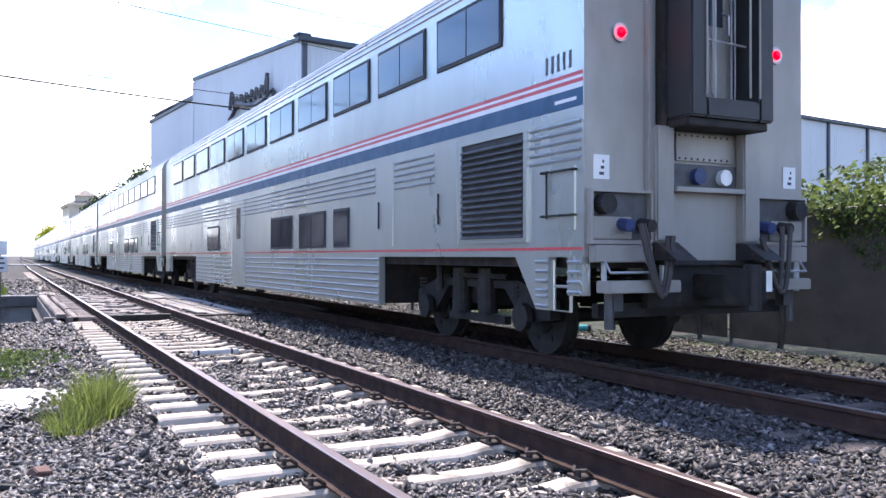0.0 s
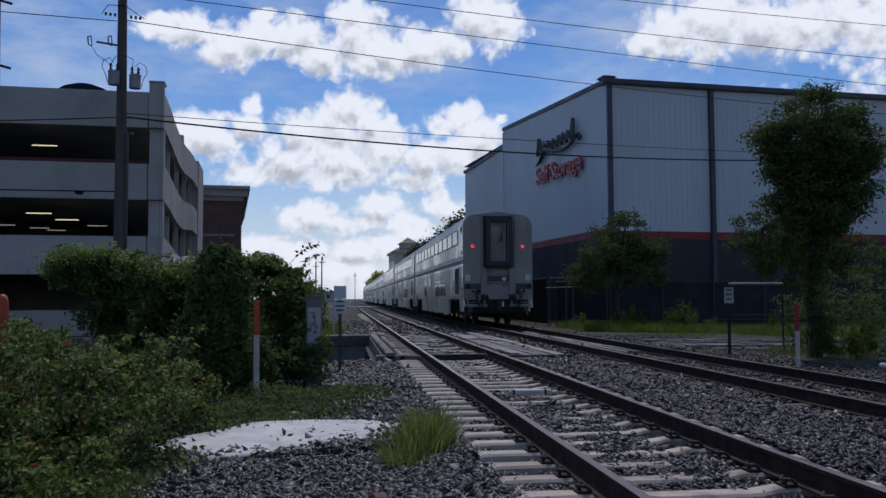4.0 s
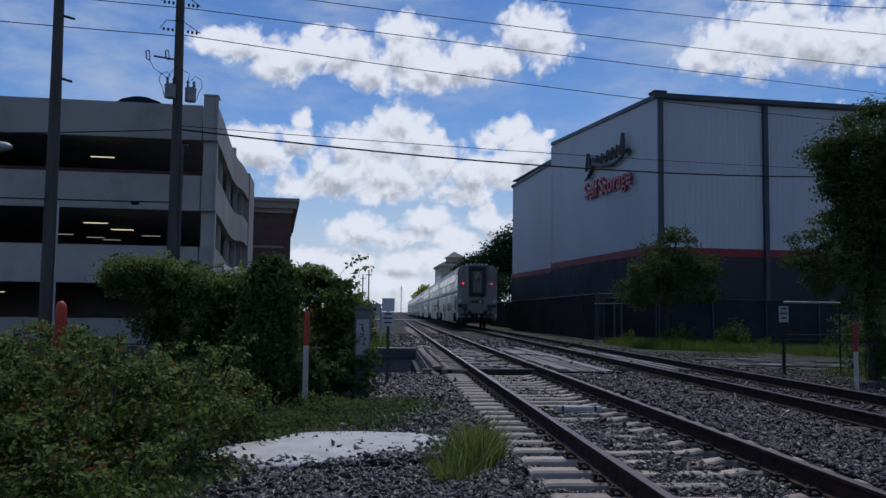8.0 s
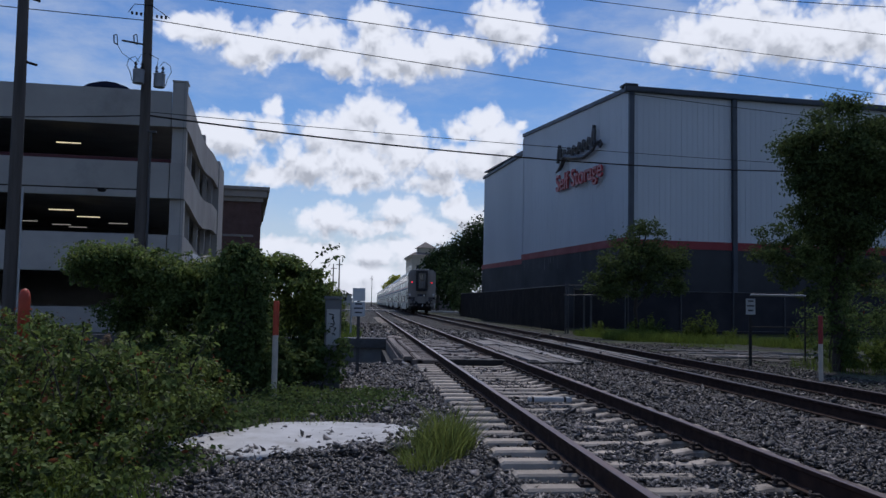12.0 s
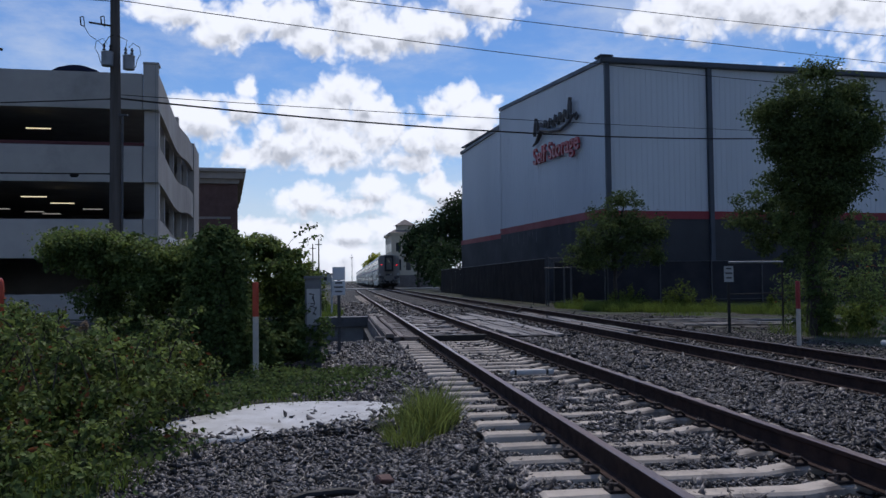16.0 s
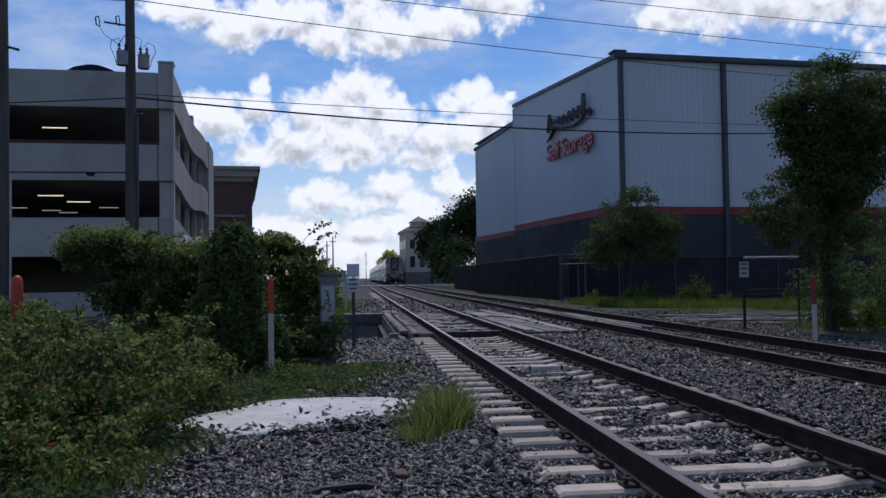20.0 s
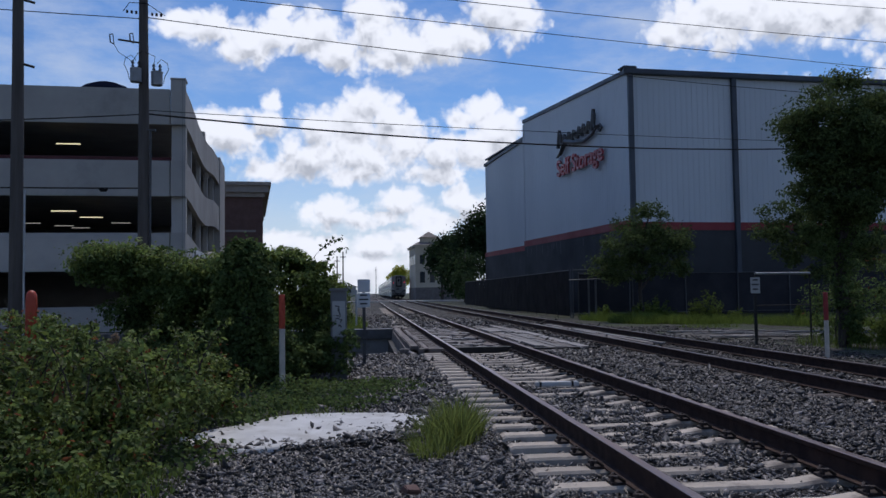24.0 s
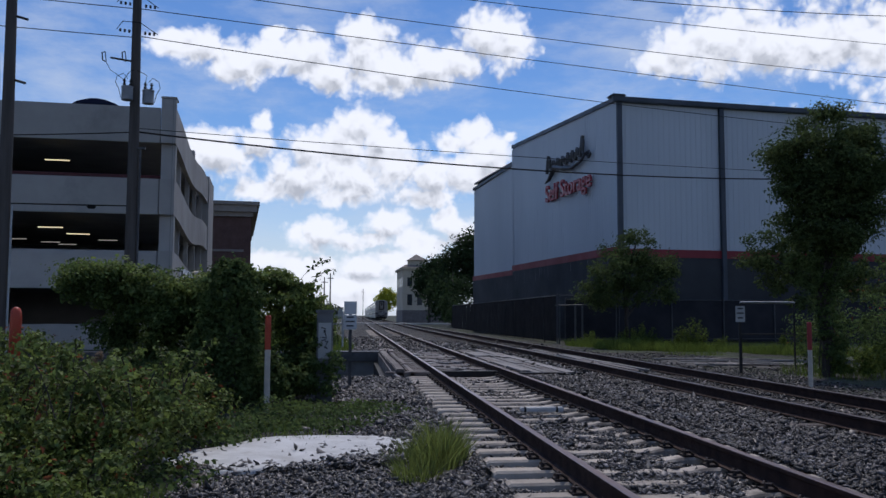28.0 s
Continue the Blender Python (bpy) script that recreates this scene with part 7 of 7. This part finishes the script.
tagged(new("grass_tuft", grass_mesh("grass_tuft", [(0.78, 7.8, 0.2, 0.36, 520, 0.56), (0.55, 7.3, 0.2, 0.3, 330, 0.36), (0.92, 8.25, 0.18, 0.36, 380, 0.55), (0.6, 7.9, 0.32, 0.5, 320, 0.3), (0.62, 8.1, 0.16, 0.2, 120, 0.5)], GRASS, 3)), "tuft of tall green grass in the ballast", "grass", kind="stuff")
tagged(new("verge_grass", grass_mesh("verge_grass", [(12.0, 36, 1.5, 2.2, 4200, 0.62), (13.4, 34, 1.3, 1.2, 2600, 0.6), (15.5, 33.5, 2.0, 1.6, 2400, 0.5), (11.2, 39.5, 1.0, 2.5, 1800, 0.55), (17.0, 31, 2, 1.6, 2600, 0.6), (19, 29, 2, 2, 1500, 0.5), (14.0, 37, 3, 1.5, 1500, 0.4), (12.6, 30.5, 1.2, 0.8, 500, 0.25)], GRASS_LIT, 4)), "tall green verge grass below the fence", "grass", kind="stuff")
tagged(new("bank_grass", grass_mesh("bank_grass", [(-0.45, 35.5, 0.5, 3.5, 2600, 0.32), (-0.7, 44, 0.6, 5, 1800, 0.35), (-1.2, 36, 1.3, 4.5, 3500, 0.5), (-2.8, 40, 2.5, 7, 3500, 0.6), (-1.5, 18.0, 1.0, 0.6, 500, 0.4), (-0.9, 10.0, 0.9, 0.5, 300, 0.2), (-1.9, 6.4, 0.6, 0.5, 500, 0.28), (11.6, 19.6, 1.1, 1.6, 500, 0.5)], GRASS_LIT, 5)), "yellow-green grass on the bank", "grass", kind="stuff")


def right_plants():
    tree("dark_tree", "dense dark green tree with a narrow crown beside the path", (11.25, 19.3, -0.1),
         [(11.4, 19.4, 3.1, 0.75, 0.7, 0.5), (11.2, 19.3, 3.7, 0.95, 0.9, 0.6), (11.5, 19.4, 4.3, 1.1, 0.95, 0.65), (11.2, 19.3, 5.0, 1.15, 0.95, 0.75), (12.2, 19.5, 5.0, 0.95, 0.85, 0.75), (11.5, 19.3, 5.75, 0.8, 0.65, 0.5), (12.4, 19.6, 4.2, 0.7, 0.65, 0.5),
          (10.4, 19.2, 5.3, 0.5, 0.5, 0.5), (12.8, 19.7, 5.0, 0.4, 0.5, 0.4), (11.6, 19.3, 6.25, 0.4, 0.35, 0.28), (12.4, 19.5, 5.7, 0.45, 0.4, 0.35), (10.5, 19.0, 4.4, 0.4, 0.4, 0.4), (10.75, 19.0, 3.4, 0.4, 0.4, 0.35), (12.3, 19.5, 3.5, 0.4, 0.5, 0.35)], 52000, 0.082, LEAF_TREE, 0.15, 51, fine=420, spray=0.26, inner=0.1, lump=0.5, floor=0.4, clump=0.35)
    wrap = thing("trunk_vine", "dark vines wrapped round a tree trunk", "vine")
    for k in (0.0, 2.1, 4.2):
        bm = bmesh.new()
        tube(bm, [(11.25 + 0.17 * math.cos(k + 0.5 * i), 19.3 + 0.17 * math.sin(k + 0.5 * i), -0.05 + 0.3 * i) for i in range(10)], 0.02, 6)
        part("vine_stem", bm, BARK, wrap, "twisting brown stem")
    leaf_part("leaves", wrap, sprays([(11.3, 19.25, z, 0.3, 0.3, 0.4) for z in np.arange(0.35, 2.9, 0.4)] + [(10.75, 19.1, 2.2, 0.3, 0.3, 0.3), (10.7, 19.2, 2.7, 0.35, 0.3, 0.3)], 90, 0.16, 54), 6500, 0.075, LEAF_VINE, seed=55, inner=0.2, lump=0.4)
    tree("young_tree", "young green tree in front of the storage building", (12.4, 37.6, -0.1),
         [(12.4, 37.6, 3.3, 1.4, 1.3, 1.0), (11.2, 37.5, 3.1, 0.9, 0.9, 0.7), (13.6, 37.7, 3.2, 1.1, 1.0, 0.8), (12.6, 37.6, 4.4, 0.8, 0.8, 0.7), (10.8, 37.5, 2.3, 0.7, 0.8, 0.5), (14.3, 37.8, 3.7, 0.7, 0.7, 0.45), (12.9, 37.6, 5.1, 0.4, 0.4, 0.55), (12.0, 37.5, 2.2, 1.5, 1.0, 0.6), (11.8, 37.5, 4.2, 0.5, 0.5, 0.45), (13.7, 37.6, 4.5, 0.35, 0.35, 0.4), (14.2, 37.7, 2.4, 0.8, 0.7, 0.5)], 17000, 0.115, LEAF_TREE, 0.11, 52, fine=260, spray=0.27, inner=0.1, lump=0.5, floor=0.9, clump=0.3)
    tree("yard_tree", "leafy green tree behind the path", (16.0, 27.0, -0.1),
         [(13.3, 27, 3.4, 0.5, 0.6, 0.5), (13.9, 27, 3.0, 0.7, 0.7, 0.7), (14.0, 27, 3.8, 0.45, 0.5, 0.35), (14.4, 27, 3.3, 0.9, 0.9, 0.8), (15.6, 27, 3.2, 1.1, 1.1, 1.0), (16.6, 27.2, 3.0, 1.2, 1.1, 0.9), (15.0, 26.8, 2.3, 1.0, 0.9, 0.8), (17.6, 27.4, 2.6, 1.1, 1.0, 0.8), (16.2, 27, 4.0, 0.7, 0.7, 0.6)], 15000, 0.11, LEAF_TREE, 0.1, 53, fine=240, spray=0.25, inner=0.1, lump=0.5, floor=0.8)
    s = thing("shrub_row", "tangled green shrubs with dry orange flowers behind the path", "shrub")
    blobs = [(14.2, 18.5, 1.2, 1.3, 1.2, 1.3), (15.8, 18.0, 1.5, 1.4, 1.2, 1.4), (17.4, 17.3, 1.6, 1.5, 1.3, 1.5), (13.3, 20.5, 0.8, 0.9, 1.0, 0.9), (19.2, 16.5, 1.6, 1.6, 1.4, 1.5), (14.8, 23, 1.2, 1.2, 1.2, 1.2), (12.4, 17.0, 0.6, 0.8, 1.0, 0.75), (21, 15, 1.7, 1.8, 1.6, 1.6), (12.1, 21.2, 0.6, 0.7, 0.9, 0.7)]
    leaf_part("leaves", s, sprays(blobs, 380, 0.3, 60), 26000, 0.09, LEAF_VINE, seed=61, inner=0.1, lump=0.5, clump=0.3)
    tagged(leaf_part("dry_flowers", s, blobs, 420, 0.08, LEAF_DRY, seed=62, inner=0.95), kind="stuff")
    v = thing("fence_vines", "bright green vines over a screened fence", "vine")
    blobs = [(10.85, y, 2.05 + 0.12 * math.sin(y * 1.3), 0.38, 1.0, 0.36) for y in np.arange(-7, 13, 1.3)] + [(11.6, y, 2.2 + 0.15 * math.sin(y), 0.8, 1.2, 0.5) for y in np.arange(-6, 13, 2.0)]
    leaf_part("leaves", v, blobs, 22000, 0.085, LEAF_BUSH, seed=63, inner=0.4, lump=0.4, aspect=0.8)
    rng = random.Random(17)
    hang = [(10.68, rng.uniform(2, 13.2), rng.uniform(1.5, 1.9), 0.09, rng.uniform(0.12, 0.5), rng.uniform(0.2, 0.45)) for i in range(14)]
    leaf_part("hanging_leaves", v, hang, 3500, 0.075, LEAF_VINE, seed=64, inner=0.4)
    for i in range(6):
        bm = bmesh.new()
        y = 4.5 + i * 1.55 + rng.uniform(-0.4, 0.4)
        tube(bm, [(10.68, y + 0.06 * math.sin(k * 2 + i), k * 0.34 - 0.05) for k in range(7)], [0.05 - 0.004 * k for k in range(7)], 6)
        part("vine_stem", bm, BARK, v)
    # weeds that stand up out of the verge
    w = thing("tall_weeds", "tall leafy weeds by the fence", "weed")
    stems = []
    for x, y, h in ((11.2, 39.5, 0.6), (13.4, 38.6, 0.95), (13.7, 38.9, 0.8), (13.93, 34.3, 1.1), (14.2, 34.2, 1.2), (13.6, 34.4, 0.9), (14.5, 34.6, 0.8), (12.6, 37.2, 0.9), (12.2, 37.6, 0.7), (16.9, 32, 0.7), (11.9, 18.7, 0.6), (12.3, 19.2, 0.75), (11.6, 19.0, 0.5), (12.8, 19.6, 0.6), (15.2, 34.0, 0.5), (13.0, 36.0, 0.5)):
        for k in range(5):
            lean, spin, q = rng.uniform(0.05, 0.45), rng.uniform(0, 6.28), h * rng.uniform(0.55, 1.0)
            for u in (0.15, 0.3, 0.5, 0.7, 0.9, 1.05):
                stems.append((x + lean * u * math.cos(spin), y + lean * u * math.sin(spin), q * u, 0.24 - 0.13 * u, 0.24 - 0.13 * u, 0.12))
    leaf_part("leaves", w, stems, 9000, 0.085, LEAF_LIT, seed=65, inner=0.1, lump=0.6)


right_plants()


def far_plants():
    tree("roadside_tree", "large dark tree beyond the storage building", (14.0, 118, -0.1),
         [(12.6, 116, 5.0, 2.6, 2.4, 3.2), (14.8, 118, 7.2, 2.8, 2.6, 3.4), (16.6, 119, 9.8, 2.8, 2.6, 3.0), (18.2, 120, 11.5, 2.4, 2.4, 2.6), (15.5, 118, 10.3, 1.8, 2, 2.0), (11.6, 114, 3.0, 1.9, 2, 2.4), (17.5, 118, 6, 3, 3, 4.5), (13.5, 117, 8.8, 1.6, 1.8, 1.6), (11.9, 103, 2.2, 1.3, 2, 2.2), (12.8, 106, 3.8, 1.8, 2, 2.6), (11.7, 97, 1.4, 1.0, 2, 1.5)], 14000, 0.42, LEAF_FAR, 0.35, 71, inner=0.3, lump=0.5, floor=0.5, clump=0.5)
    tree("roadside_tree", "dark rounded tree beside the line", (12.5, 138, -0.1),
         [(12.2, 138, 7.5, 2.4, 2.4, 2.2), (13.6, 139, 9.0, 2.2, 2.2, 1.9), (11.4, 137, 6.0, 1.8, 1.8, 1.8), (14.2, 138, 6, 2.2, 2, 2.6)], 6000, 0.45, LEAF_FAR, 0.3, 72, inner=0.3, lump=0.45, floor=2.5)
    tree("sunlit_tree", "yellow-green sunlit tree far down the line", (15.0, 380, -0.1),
         [(12.6, 380, 7.5, 3.2, 3.4, 3.4), (15.4, 381, 10.2, 3.5, 3.4, 3.4), (18.0, 382, 8.0, 3.4, 3.4, 3.8), (14.4, 380, 5.0, 3.2, 3, 2.4)], 6000, 0.7, LEAF_SUNLIT, 0.3, 73, inner=0.3, floor=1.0)
    rng = np.random.default_rng(7)
    blobs = []
    for i in range(60):
        x = rng.uniform(-170, 190)
        if -3 < x < 26:
            continue
        blobs.append((x, rng.uniform(330, 400), rng.uniform(1.5, 3.5), rng.uniform(4, 9), 4, rng.uniform(2.0, 4.5)))
    tagged(new("far_woods", leaf_mesh("far_woods", blobs, 16000, 1.1, LEAF_FAR, seed=81, inner=0.4)), "low dark far woods along the horizon", "woods", kind="stuff")
    hedge = [(-4.5 - 0.6 * math.sin(y), y, 0.5, 1.4, 2.2, 0.9 + 0.4 * math.sin(y * 0.7)) for y in np.arange(50, 150, 4.0)]
    tagged(new("track_weeds", leaf_mesh("track_weeds", hedge, 9000, 0.24, LEAF_BUSH, seed=82, inner=0.3)), "weedy green hedge along the line", "weeds", kind="stuff")


far_plants()
motions()
